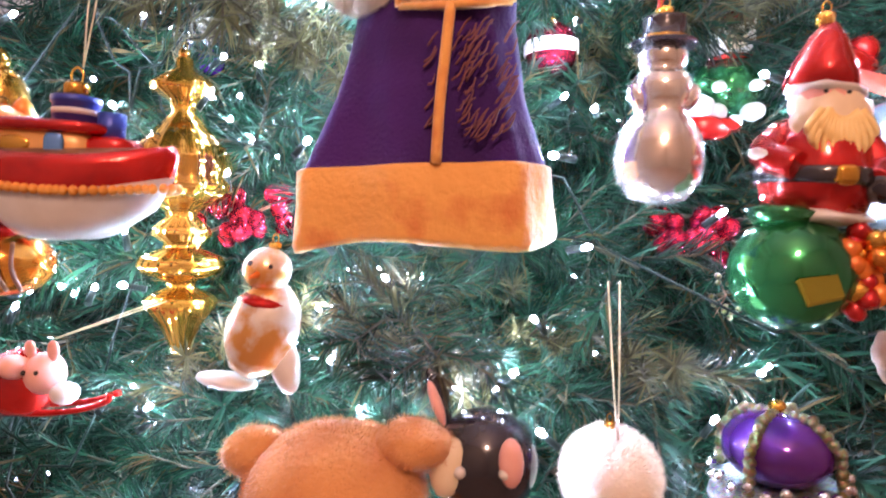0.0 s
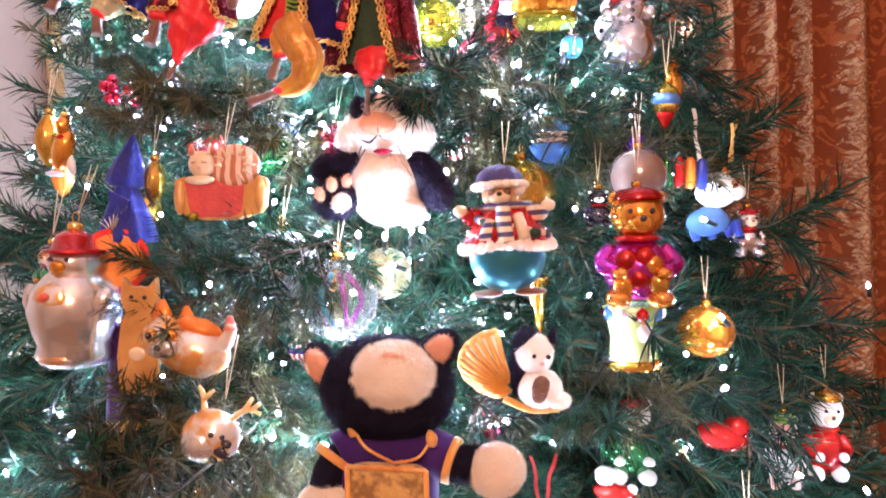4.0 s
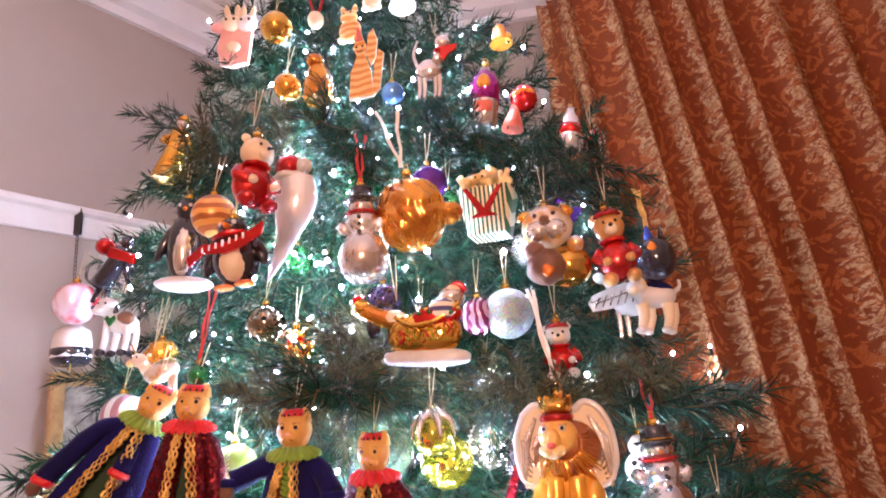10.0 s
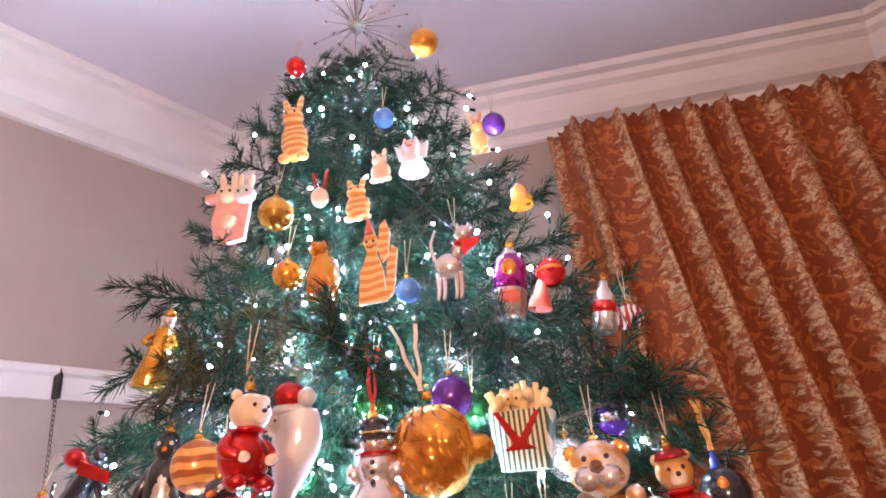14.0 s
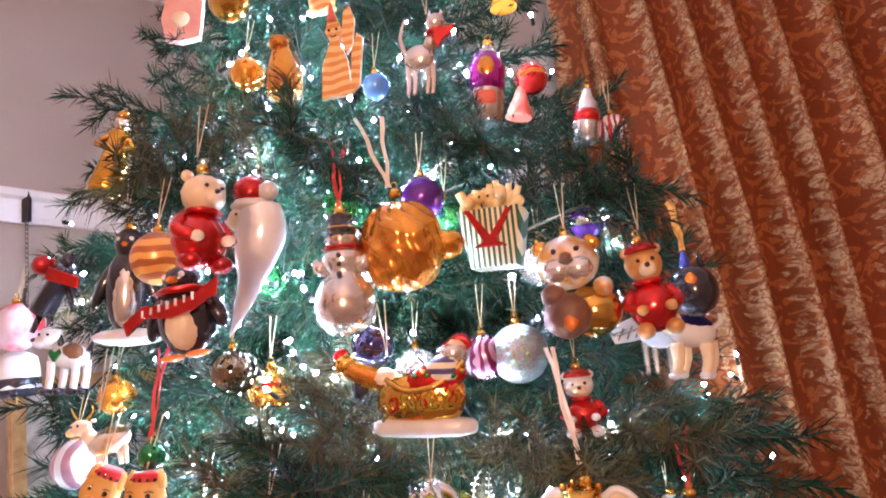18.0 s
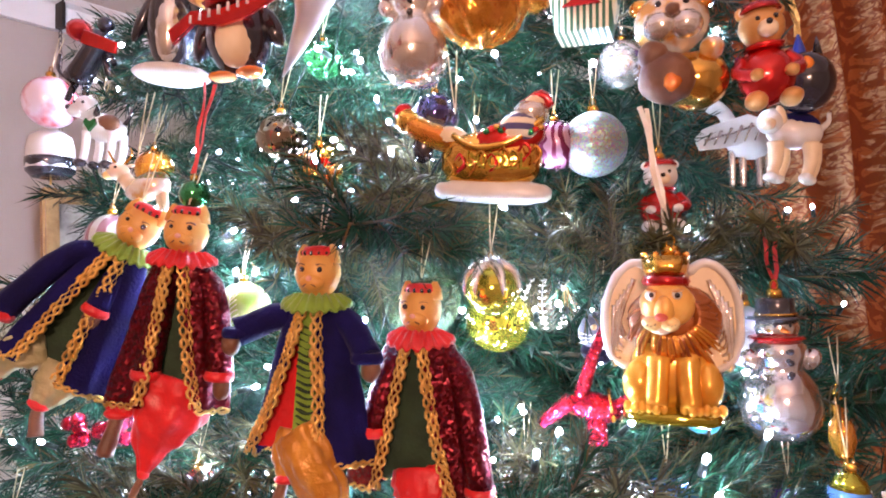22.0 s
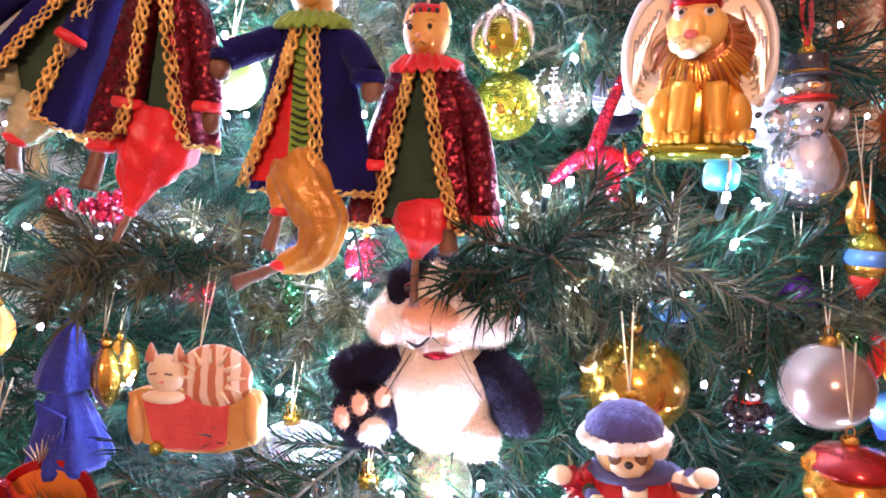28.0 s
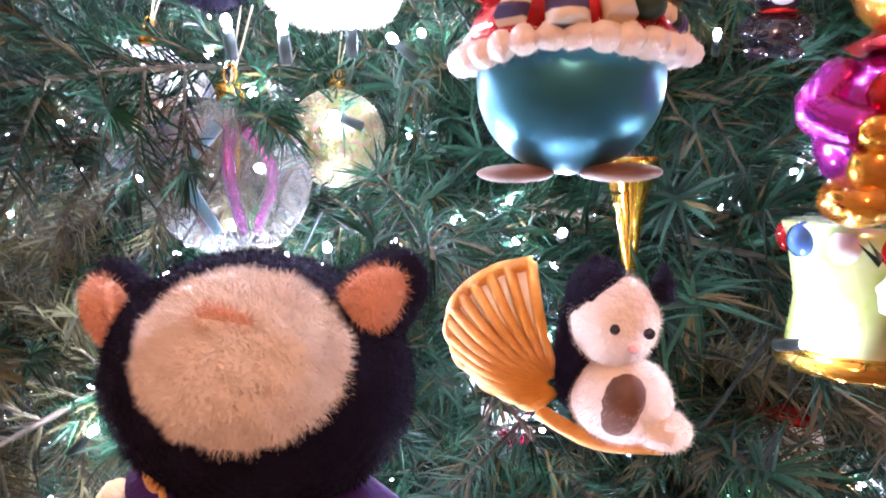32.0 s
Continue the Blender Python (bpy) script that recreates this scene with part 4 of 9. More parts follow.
def chain(f, pts, r, m):
    """A twisted braid along a line: two thin strands that cross again and again."""
    ps = [Vector(p) for p in pts]
    out = [[], []]
    for a, b in zip(ps, ps[1:]):
        k = max(2, int((b - a).length / (r * 1.1)))
        side = (b - a).normalized().cross(Vector((0, 1, 0))).normalized()
        for i in range(k):
            w = math.sin(i * 1.15)
            for q, row in zip((-1, 1), out):
                row.append(a.lerp(b, i / k) + side * q * w * r * 0.9 + Vector((0, -q * math.cos(i * 1.15) * r * 0.5, 0)))
    for row in out:
        tube(f.bm, row, r * 0.55, r * 0.55, 5, f.slot(m))


def cat_doll(place, coat, front, ruff, trousers, label, roll=0.0, turn=0.0, s=1.0, arms=((-1, -0.3), (1, -0.3)), legs=(), cuff=None, wide=1.1, gape=(0.4, 0.4), lining=None):
    """A cloth doll with a cat's head: one mesh. Lengths in metres from the head's centre."""
    f = Fig(1.0, 1.0)
    f.whole = True
    f.ball(0, 0, 0.0165, 0.0185, CATFACE, 0, 0.0145, n=16)
    f.ball(0, -0.006, 0.0085, 0.0065, CATFACE, -0.011, 0.006, n=10)
    f.ball(0, -0.0035, 0.0022, 0.0018, PINK, -0.0165, 0.002, n=6)
    f.eyes(0, 0.003, 0.0068, 0.0021, BLACK, -0.0135)
    for sx in (-1, 1):
        f.lathe([(0.0066, 0.008), (0.0052, 0.0155), (0.0018, 0.0215)], CATFACE, sx * 0.0108, 0, 10, tilt=0)
        f.rope([(sx * 0.0045, -0.0148, 0.0062), (sx * 0.0078, -0.0138, 0.0070), (sx * 0.0105, -0.0118, 0.0058)], 0.0006, BROWN, n=4)
        f.ball(sx * 0.0042, -0.0065, 0.0056, 0.0046, CATFACE, -0.0116, 0.0045, n=10)
        f.rope([(sx * 0.002, -0.0165, -0.0075), (sx * 0.005, -0.0155, -0.0092)], 0.0006, BROWN, n=4)
    # beret of red and black braid
    f.lathe([(0.0125, 0.0125), (0.0140, 0.0150), (0.0115, 0.0195), (0.002, 0.0205)], REDSAT, 0.0, 0.003, 16)
    f.beads([(0.013 * math.cos(a), 0.003 + 0.013 * math.sin(a), 0.0148) for a in [k * 0.42 for k in range(16)]], 0.0016, BLACK, 1.8)
    # pleated ruff
    grid = []
    for r, z in ((0.009, -0.0165), (0.017, -0.0150), (0.0255, -0.0195), (0.0265, -0.0215), (0.018, -0.0245), (0.009, -0.0235)):
        ring = []
        for i in range(120):
            a = 2 * math.pi * i / 120
            wv = 0.0016 * math.sin(a * 20) * min(1, r / 0.02)
            ring.append(f.bm.verts.new((r * math.cos(a), r * math.sin(a) * 0.8, z + wv - 0.006 * (1 if r > 0.02 else 0) * max(0, -math.sin(a)))))
        grid.append(ring)
    f.skin(grid, ruff)
    # coat: a flat flaring body with soft vertical folds, open in front
    grid = []
    L = 0.108
    for k in range(13):
        t = k / 12
        rx = (0.019 + 0.022 * t ** 0.8) * wide
        ry = 0.012 + 0.008 * t
        ring = []
        for i in range(56):
            g0, g1 = 0.16 + gape[0] * t, 0.16 + gape[1] * t
            a = -math.pi / 2 + g1 + (2 * math.pi - g0 - g1) * i / 55
            fold = 1 + 0.07 * t * math.sin(a * 7 + 1.3) + 0.03 * noise.noise((a * 2, t * 4, place[0] * 20))
            ring.append(f.bm.verts.new((rx * math.cos(a) * fold, ry * math.sin(a) * fold, -0.024 - L * t)))
        grid.append(ring)
    f.skin(grid, coat, False)
    grid2 = [[f.bm.verts.new(v.co * 1.0 + Vector((-v.co.x * 0.05, -v.co.y * 0.10, 0))) for v in r] for r in grid]
    f.skin(grid2, coat, False)
    # front panel and its braids along the coat's open edges
    w0, w1 = [(0.041 * wide * math.sin(min(1.5, 0.16 + g)) + 0.002) for g in gape]
    f.plate([(-0.010, -0.024), (0.010, -0.024), (w1, -0.126), (-w0, -0.126)], lining or front, -0.0045, 0.003)
    if lining:
        f.plate([(-0.007, -0.024), (0.008, -0.024), (0.013, -0.124), (-0.012, -0.120)], front, -0.0090, 0.003)
        for k in range(17):
            f.rope([(-0.009, -0.0112, -0.036 - k * 0.005), (0.0, -0.0122, -0.039 - k * 0.005), (0.009, -0.0112, -0.036 - k * 0.005)], 0.0008, DKGREEN, n=4)
    for q, edge in ((-1, [r[-1].co for r in grid]), (1, [r[0].co for r in grid])):
        chain(f, [(c.x, c.y - 0.0026, c.z) for c in edge], 0.0027, BRAID)
        chain(f, [(c.x + q * 0.0046, c.y - 0.0016, c.z) for c in edge], 0.0017, BRAID)
    hem = [(r.co.x, r.co.y, r.co.z) for r in grid[-1]][::3]
    chain(f, hem, 0.0022, BRAID)
    # sleeves, cuffs and brown felt paws
    for sx, dz in arms:
        e = (sx * 0.034, -0.006, -0.040 + dz * 0.03)
        h = (sx * 0.043, -0.012, -0.048 + dz * 0.075)
        f.rope([(sx * 0.014, 0, -0.031), (sx * 0.026, -0.002, -0.034 + dz * 0.01), e, h], 0.0095, coat, 0.0105)
        f.lathe([(0.0105, h[2] - 0.004), (0.0115, h[2] - 0.001), (0.0105, h[2] + 0.003)], cuff or REDSAT, h[0], h[1], 12)
        f.ball(h[0] + sx * 0.003, h[2] - 0.008, 0.0072, 0.0095, BROWN, h[1] - 0.002, 0.005, n=10)
    # baggy trousers and boots
    for pts, r0, r1, boot in legs:
        bag(f, pts, r0, r1, trousers, place[0] * 30)
        e = pts[-1]
        f.ball(e[0], e[2], r1 * 1.15, 0.004, REDSAT, e[1], n=10)
        f.rope([e, (e[0] + boot[0] * 0.5, e[1] - 0.003, e[2] + boot[1] * 0.5), (e[0] + boot[0], e[1] - 0.006, e[2] + boot[1])], r1 * 0.55, BROWN, r1 * 0.75)
    f.lumps(0.0012, 90, place[0] * 9)
    f.bm.transform(Matrix.Scale(s, 4))
    ob = f.done("cat_doll", place, label, "doll", turn, roll, group="cat dolls")
    thread(Vector(place) + Vector((0.004, 0.02, 0.065 * s)), Vector(place) + Vector((0, 0.004, 0.022 * s)))
    return ob


cat_doll((-0.232, 0.570, 1.879), NAVYV, DKGREEN, LIME, SAGE, "cat-headed cloth doll in navy velvet coat with lime ruff", 30, 20, 1.06, ((-1.2, -0.75), (0.2, -0.30)),
         (([(-0.012, 0, -0.115), (-0.030, -0.004, -0.128), (-0.036, -0.006, -0.150)], 0.014, 0.008, (0.004, -0.028)), ([(0.006, 0, -0.120), (0.008, -0.004, -0.140), (0.006, -0.006, -0.155)], 0.015, 0.008, (0.012, -0.02))), gape=(0.45, 0.10))
cat_doll((-0.181, 0.561, 1.872), SEQUIN, DKGREEN, REDSAT, REDSAT, "cat-headed cloth doll in red sequin coat with red ruff", 7, 14, 1.08, ((-0.3, -0.8), (0.95, -0.75)),
         (([(-0.012, 0, -0.112), (-0.026, -0.004, -0.126), (-0.032, -0.006, -0.140)], 0.013, 0.009, (-0.004, -0.030)), ([(0.010, 0, -0.112), (0.005, -0.004, -0.134), (-0.003, -0.006, -0.156), (-0.008, -0.008, -0.182)], 0.026, 0.004, (-0.006, -0.022))), gape=(0.08, 0.45))
cat_doll((-0.064, 0.558, 1.834), NAVYV, LIME, LIME, YELSAT, "cat-headed cloth doll in navy velvet coat and ochre trousers", 3, 0, 1.08, ((-1.3, 0.06), (1.0, -0.12)),
         (([(-0.014, -0.004, -0.112), (-0.016, -0.008, -0.130), (-0.016, -0.010, -0.146)], 0.010, 0.007, (-0.006, -0.026)), ([(-0.008, -0.014, -0.112), (0.006, -0.018, -0.132), (0.017, -0.016, -0.154), (0.006, -0.014, -0.174), (-0.014, -0.012, -0.182)], 0.0165, 0.007, (-0.030, -0.014))), cuff=NAVYV, gape=(0.95, 0.12), lining=REDSAT)
cat_doll((0.015, 0.573, 1.803), SEQUIN, DKGREEN, REDSAT, REDSAT, "cat-headed cloth doll in red sequin coat, brown boots", 3, -8, 1.05, ((-0.7, -0.55), (1.2, -1.0)),
         (([(0.004, -0.006, -0.116), (0.006, -0.014, -0.134), (0.004, -0.016, -0.150)], 0.019, 0.005, (0.002, -0.034)), ([(0.018, 0, -0.112), (0.022, -0.004, -0.128)], 0.013, 0.010, (0.004, -0.02))), wide=1.40, gape=(0.30, 0.40))

# ---- plush toys ----


def plush_penguin():
    """A seated plush toy with a cream belly, black arms and a wide muzzle."""
    f = Fig(1.0, 1.0)
    f.ball(0, 0.005, 0.042, 0.046, PLUSHW, 0, 0.034, n=24)
    f.piece("head")
    f.ball(0.002, 0.070, 0.050, 0.033, PLUSHW, -0.004, 0.036, n=24)
    for sx in (-1, 1):
        f.ball(0.002 + sx * 0.040, 0.062, 0.018, 0.019, PLUSHW, -0.006, 0.022, n=14)
    f.ball(0.0, 0.092, 0.036, 0.024, PLUSHB, 0.004, 0.031, n=18)
    f.ball(0.003, 0.094, 0.010, 0.018, PLUSHW, -0.024, 0.012, n=12)
    f.piece("eye_patch")
    f.ball(-0.024, 0.090, 0.012, 0.016, PLUSHB, -0.025, 0.010, n=12, rot=-15)
    f.piece("eye_patch")
    f.ball(0.028, 0.092, 0.012, 0.015, PLUSHB, -0.025, 0.010, n=12, rot=15)
    f.piece("nose")
    f.ball(-0.002, 0.072, 0.021, 0.0135, PLUSHP, -0.038, 0.009, n=18)
    f.eyes(0.002, 0.092, 0.019, 0.0046, BROWN, -0.0345)
    f.eyes(0.002, 0.092, 0.019, 0.0032, BLACK, -0.0372)
    f.piece("whiskers")
    for sx in (-1, 1):
        f.rope([(sx * 0.001, -0.045, 0.058), (sx * 0.010, -0.043, 0.051), (sx * 0.020, -0.038, 0.054)], 0.0007, BLACK, n=4)
        f.rope([(sx * 0.020, -0.037, 0.048), (sx * 0.028, -0.036, 0.030)], 0.0005, BLACK, n=4)
        f.rope([(sx * 0.016, -0.038, 0.044), (sx * 0.036, -0.037, 0.012)], 0.0005, BLACK, n=4)
    f.rope([(0, -0.0475, 0.070), (0, -0.046, 0.060)], 0.0007, BLACK, n=4)
    f.piece("arm")
    f.rope([(0.034, 0, 0.034), (0.050, -0.006, 0.018), (0.060, -0.010, 0.000)], 0.017, PLUSHB, 0.019, 14)
    f.ball(0.061, -0.004, 0.020, 0.023, PLUSHB, -0.010, n=14, rot=-20)
    f.piece("arm")
    f.rope([(-0.032, 0, 0.034), (-0.052, -0.006, 0.028), (-0.064, -0.012, 0.024)], 0.017, PLUSHB, 0.018, 14)
    f.ball(-0.065, 0.023, 0.020, 0.018, PLUSHB, -0.012, n=14)
    f.piece("foot")
    f.ball(-0.056, -0.010, 0.027, 0.025, PLUSHB, -0.018, 0.022, n=18)
    f.piece("paw_pad")
    f.ball(-0.068, -0.006, 0.0058, 0.0085, PLUSHP, -0.038, 0.004, n=10, rot=-15)
    f.piece("paw_pad")
    f.ball(-0.055, 0.005, 0.0056, 0.0082, PLUSHP, -0.039, 0.004, n=10)
    f.piece("paw_pad")
    f.ball(-0.038, 0.010, 0.0056, 0.0080, PLUSHP, -0.034, 0.004, n=10, rot=20)
    f.piece("paw_pad")
    f.ball(-0.044, -0.015, 0.0115, 0.0100, PLUSHW, -0.038, 0.006, n=12)
    f.piece("foot")
    f.ball(0.030, -0.026, 0.019, 0.016, PLUSHW, -0.014, 0.022, n=14)
    f.piece("neck_bow")
    f.ball(0.004, 0.042, 0.012, 0.0032, GLITR, -0.034, 0.006, n=10)
    f.lumps(0.0016, 70)
    f.fuzz([PLUSHW, PLUSHB, PLUSHP], 42000, 0.0042, 3)
    return f.done("plush_toy", (0.017, 0.598, 1.529), "black and cream plush toy sitting on a pine branch", "plush toy", 4, 0)


plush_penguin()


def plush_puppet():
    """A plush bear in a purple velvet robe with gold hem and square bib, seen from its crown."""
    f = Fig(1.0, 1.0)
    # head, nodding forward
    f.piece("head")
    f.ball(-0.003, -0.008, 0.069, 0.055, PLUSHB, 0.002, 0.052, n=30)
    f.piece("crown_patch")
    f.ball(0.009, 0.011, 0.041, 0.033, PLUSHW, -0.026, 0.034, n=34, lump=0.12)
    f.ball(0.012, 0.031, 0.0140, 0.0065, PLUSHP, -0.0480, 0.0034, n=14)
    for x, z, tip in ((-0.072, 0.014, -30), (0.049, 0.031, 44)):
        f.piece("ear")
        f.ball(x, z, 0.0175, 0.026, PLUSHB, 0.006, 0.012, n=16, rot=tip)
        f.ball(x * 1.01, z + 0.001, 0.0112, 0.018, PLUSHP, -0.003, 0.010, n=14, rot=tip)
    # sleeves and big paws
    f.piece("arm")
    f.rope([(-0.036, 0, -0.070), (-0.054, -0.014, -0.084), (-0.060, -0.022, -0.104)], 0.018, PLUSHB, 0.019, 14)
    f.piece("paw")
    f.ball(-0.058, -0.119, 0.029, 0.024, PLUSHW, -0.030, 0.026, n=20)
    f.piece("arm")
    f.rope([(0.040, 0, -0.074), (0.068, -0.006, -0.080), (0.088, -0.010, -0.080)], 0.017, PLUSHB, 0.019, 14)
    f.piece("paw")
    f.ball(0.108, -0.082, 0.027, 0.024, PLUSHW, -0.014, 0.026, n=20, rot=-15)
    f.fuzz([PLUSHB], 42000, 0.0034, 5)
    f.fuzz([PLUSHW, PLUSHP], 62000, 0.0042, 6)
    for x, y, z, r in ((-0.030, -0.030, -0.040, 0.0065), (0.047, -0.030, -0.048, 0.0065)):
        f.piece("tie_cord")
        f.ball(x, z, r, r * 1.2, GOLDV, y, n=10, lump=0.3)
        f.rope([(x, y, z), (x * 0.65 + 0.005, -0.042, z - 0.014), (0.013, -0.047, -0.066)], 0.0016, GOLDV, n=6)
    # gold bands on short purple sleeves
    f.piece("sleeve")
    f.rope([(-0.030, 0, -0.064), (-0.050, -0.012, -0.074)], 0.024, PURPV, 0.023, 14)
    f.rope([(-0.050, -0.012, -0.074), (-0.054, -0.015, -0.080)], 0.0245, GOLDV, 0.024, 14)
    f.piece("sleeve")
    f.rope([(0.030, 0, -0.064), (0.060, -0.006, -0.076)], 0.023, PURPV, 0.022, 14)
    f.rope([(0.060, -0.006, -0.076), (0.067, -0.007, -0.078)], 0.0235, GOLDV, 0.023, 14)
    # robe of heavy cloth
    SHAPE = [(-0.27, 0.0950), (-0.25, 0.0895), (-0.20, 0.0690), (-0.15, 0.0590), (-0.10, 0.0560), (-0.06, 0.0520), (-0.048, 0.036)]
    grid = []
    for k in range(31):
        t = k / 30
        z = -0.048 - 0.206 * t
        rx, ry = lerp(z, SHAPE), 0.030 + 0.022 * t
        ring = []
        for i in range(96):
            a = 2 * math.pi * i / 96
            q = max(0.0, t - 0.25)
            fold = 1 + 0.075 * q * math.sin(a * 7 + 1.1) + 0.16 * q * noise.noise((math.cos(a) * 2.2, math.sin(a) * 2.2, t * 1.5)) + 0.03 * noise.noise((math.cos(a) * 5, math.sin(a) * 5, t * 7))
            ring.append(f.bm.verts.new((rx * math.cos(a) * (0.5 + 0.5 * fold) - 0.003 - 0.019 * t, ry * math.copysign(abs(math.sin(a)) ** 0.7, math.sin(a)) * fold, z)))
        grid.append(ring)
    f.piece("body")
    f.skin(grid, PURPV)
    last = [v.co.copy() for v in grid[-1]]
    hem = []
    for r, z in ((1.0, 0.003), (1.04, 0.001), (1.05, -0.022), (1.085, -0.048), (1.07, -0.053), (0.98, -0.051), (0.95, -0.020)):
        ring = []
        for i, c in enumerate(last):
            a = 2 * math.pi * i / 96
            ring.append(f.bm.verts.new(((c.x + 0.016) * r - 0.016, c.y * r - 0.002, c.z + z + 0.004 * math.sin(a * 3 + 0.8) * (-z / 0.05))))
        hem.append(ring)
    f.piece("hem")
    f.skin(hem, GOLDV)
    f.piece("seam_braid")
    f.rope([(0.004, -0.047, -0.146), (0.000, -0.050, -0.180), (-0.004, -0.0535, -0.215), (-0.007, -0.0555, -0.252)], 0.0038, GOLDV, n=8)
    # brown embroidery beside the seam and on the hem
    f.piece("embroidery")
    rnd = random.Random(14)
    for k in range(120):
        x, z = rnd.uniform(-0.010, 0.046), rnd.uniform(-0.232, -0.160)
        if abs(x - 0.002) < 0.007:
            continue
        y = -0.0455 - 0.10 * (-0.150 - z) * (1 - (x / 0.075) ** 2)
        w = rnd.uniform(0.003, 0.006)
        f.rope([(x - w, y, z - w), (x, y - 0.0006, z + rnd.uniform(-0.004, 0.004)), (x + w * 0.6, y, z + w)], 0.0009, EMBR, 0.0006, 5)
    # square bib with a raised rim
    f.piece("bib")
    f.ball(0.006, -0.108, 0.039, 0.0395, BIB, -0.042, 0.006, n=28, box=0.32)
    c = [(-0.032, -0.071), (0.044, -0.072), (0.045, -0.147), (-0.031, -0.146), (-0.032, -0.071)]
    f.piece("bib_rim")
    for a, b in zip(c, c[1:]):
        f.rope([(a[0], -0.0475, a[1]), (b[0], -0.0475, b[1])], 0.0026, GOLDV, n=8)
    return f.done("plush_puppet", (0.042, 0.493, 1.329), "plush bear puppet in purple velvet robe with gold hem", "plush toy", 0, 0, 0)


plush_puppet()


def teddy():
    f = Fig(1.0, 1.0)
    f.ball(0, 0.0, 0.062, 0.050, PLUSHO, 0.0, 0.055, n=22)
    f.ball(0.055, 0.038, 0.026, 0.016, PLUSHO, 0.0, 0.02, n=14)
    f.ball(-0.058, 0.026, 0.024, 0.018, PLUSHO, 0.0, 0.02, n=14)
    f.ball(-0.062, -0.050, 0.030, 0.040, PLUSHO, 0.0, 0.03, n=14)
    f.ball(0.0, -0.090, 0.062, 0.062, PLUSHO, 0.01, 0.05, n=18)
    f.ball(0.0, -0.018, 0.024, 0.018, PLUSHW, -0.046, 0.018, n=14)
    f.eyes(0, 0.006, 0.020, 0.004, BLACK, -0.050)
    f.lumps(0.003, 40)
    f.fuzz([PLUSHO, PLUSHW], 30000, 0.0045, 8)
    f.done("teddy_bear", (-0.035, 0.425, 0.858), "honey-coloured plush teddy bear between pine branches", "plush toy", -6, 0)


teddy()


def black_rabbit():
    f = Fig(1.0, 1.0)
    f.ball(0, 0, 0.036, 0.036, BLACK, 0, 0.032, n=18)
    f.ball(-0.022, 0.004, 0.012, 0.020, CREAM, -0.022, 0.01, n=12, rot=12)
    f.ball(0.018, 0.010, 0.008, 0.016, PINK, -0.028, 0.006, n=12)
    f.ball(-0.030, 0.042, 0.006, 0.022, BLACK, 0, 0.005, n=10, rot=-18)
    f.ball(-0.031, 0.040, 0.004, 0.016, PINK, -0.004, 0.004, n=10, rot=-18)
    f.eyes(0, 0.004, 0.014, 0.004, WHITE, -0.030)
    f.ball(0, -0.06, 0.030, 0.040, BLACK, 0, 0.03, n=16)
    f.done("rabbit_ornament", (0.064, 0.441, 0.878), "glossy black rabbit ornament with pink ears", "ornament")


black_rabbit()

# ---- glass and painted figures ----


def snowman(place, w, h, label, roll=0, ribbon=None, spread=0.006, carrot=True, drop=0.07, arm=1.0, skin=None):
    f = Fig(w, h)
    skin = skin or PEARL
    f.lathe([(0.06, -0.495), (0.30, -0.47), (0.46, -0.38), (0.50, -0.27), (0.45, -0.15), (0.34, -0.07), (0.27, -0.035), (0.315, 0.01), (0.345, 0.06), (0.33, 0.115), (0.26, 0.155), (0.215, 0.168), (0.25, 0.19), (0.27, 0.235), (0.22, 0.30)], skin, n=28)
    f.ball(0, 0.225, 0.26, 0.085, skin, n=18)
    f.piece("hat")
    f.lathe([(0.36, 0.285), (0.37, 0.30), (0.25, 0.305), (0.23, 0.40), (0.24, 0.42), (0.05, 0.425)], BLACK, n=22)
    f.lathe([(0.262, 0.308), (0.262, 0.325)], GOLD, n=22)
    f.piece("scarf")
    if carrot:
        f.lathe([(0.30, 0.150), (0.335, 0.162), (0.30, 0.178)], RED, n=20, flute=0.06, waves=9)
    f.piece("buttons")
    for k, z in enumerate((0.09, 0.02, -0.05) if carrot else ()):
        f.ball(0.04, z, 0.045, 0.02, BLACK, -0.36, 0.03, n=8)
    f.piece("body")
    for sx in (-1, 1):
        f.ball(sx * (0.24 + 0.12 * arm), 0.03, 0.12, 0.075, skin, -0.10, 0.12, n=12, rot=sx * 30)
    f.eyes(0.0, 0.25, 0.09, 0.026, BLACK, -0.245)
    if carrot:
        f.rope([(0, -0.24, 0.225), (0.02, -0.42, 0.215)], 0.045, ORANGE, 0.01, 8)
    f.lumps(0.0008, 160)
    f.cap(0, 0.43, 0.010)
    ob = f.done("snowman_ornament", place, label, "ornament", 0, roll, group="snowman ornaments")
    top = Vector(place) + Vector((0, 0, h * 0.46))
    if ribbon:
        strip(top + Vector((0.002, 0.01, drop)), top, 0.0036, ribbon, "ribbon", "narrow red ribbon loop above a snowman", spread)
    else:
        thread(top + Vector((0, 0.01, 0.06)), top)
    return ob


snowman((0.194, 0.505, 1.122), 0.065, 0.148, "pearly glass snowman with black hat on red ribbon", 3, RIBBONR, 0.012, False, 0.06, 0.2)
snowman((0.005, 0.618, 2.061), 0.062, 0.132, "pearly glass snowman with black top hat, red bow", 1, RIBBONR, 0.005, True, 0.075)
snowman((0.310, 0.695, 1.744), 0.068, 0.136, "clear silver glass snowman with red bow", 0, RIBBONR, 0.008, True, 0.06, skin=SILVERY)


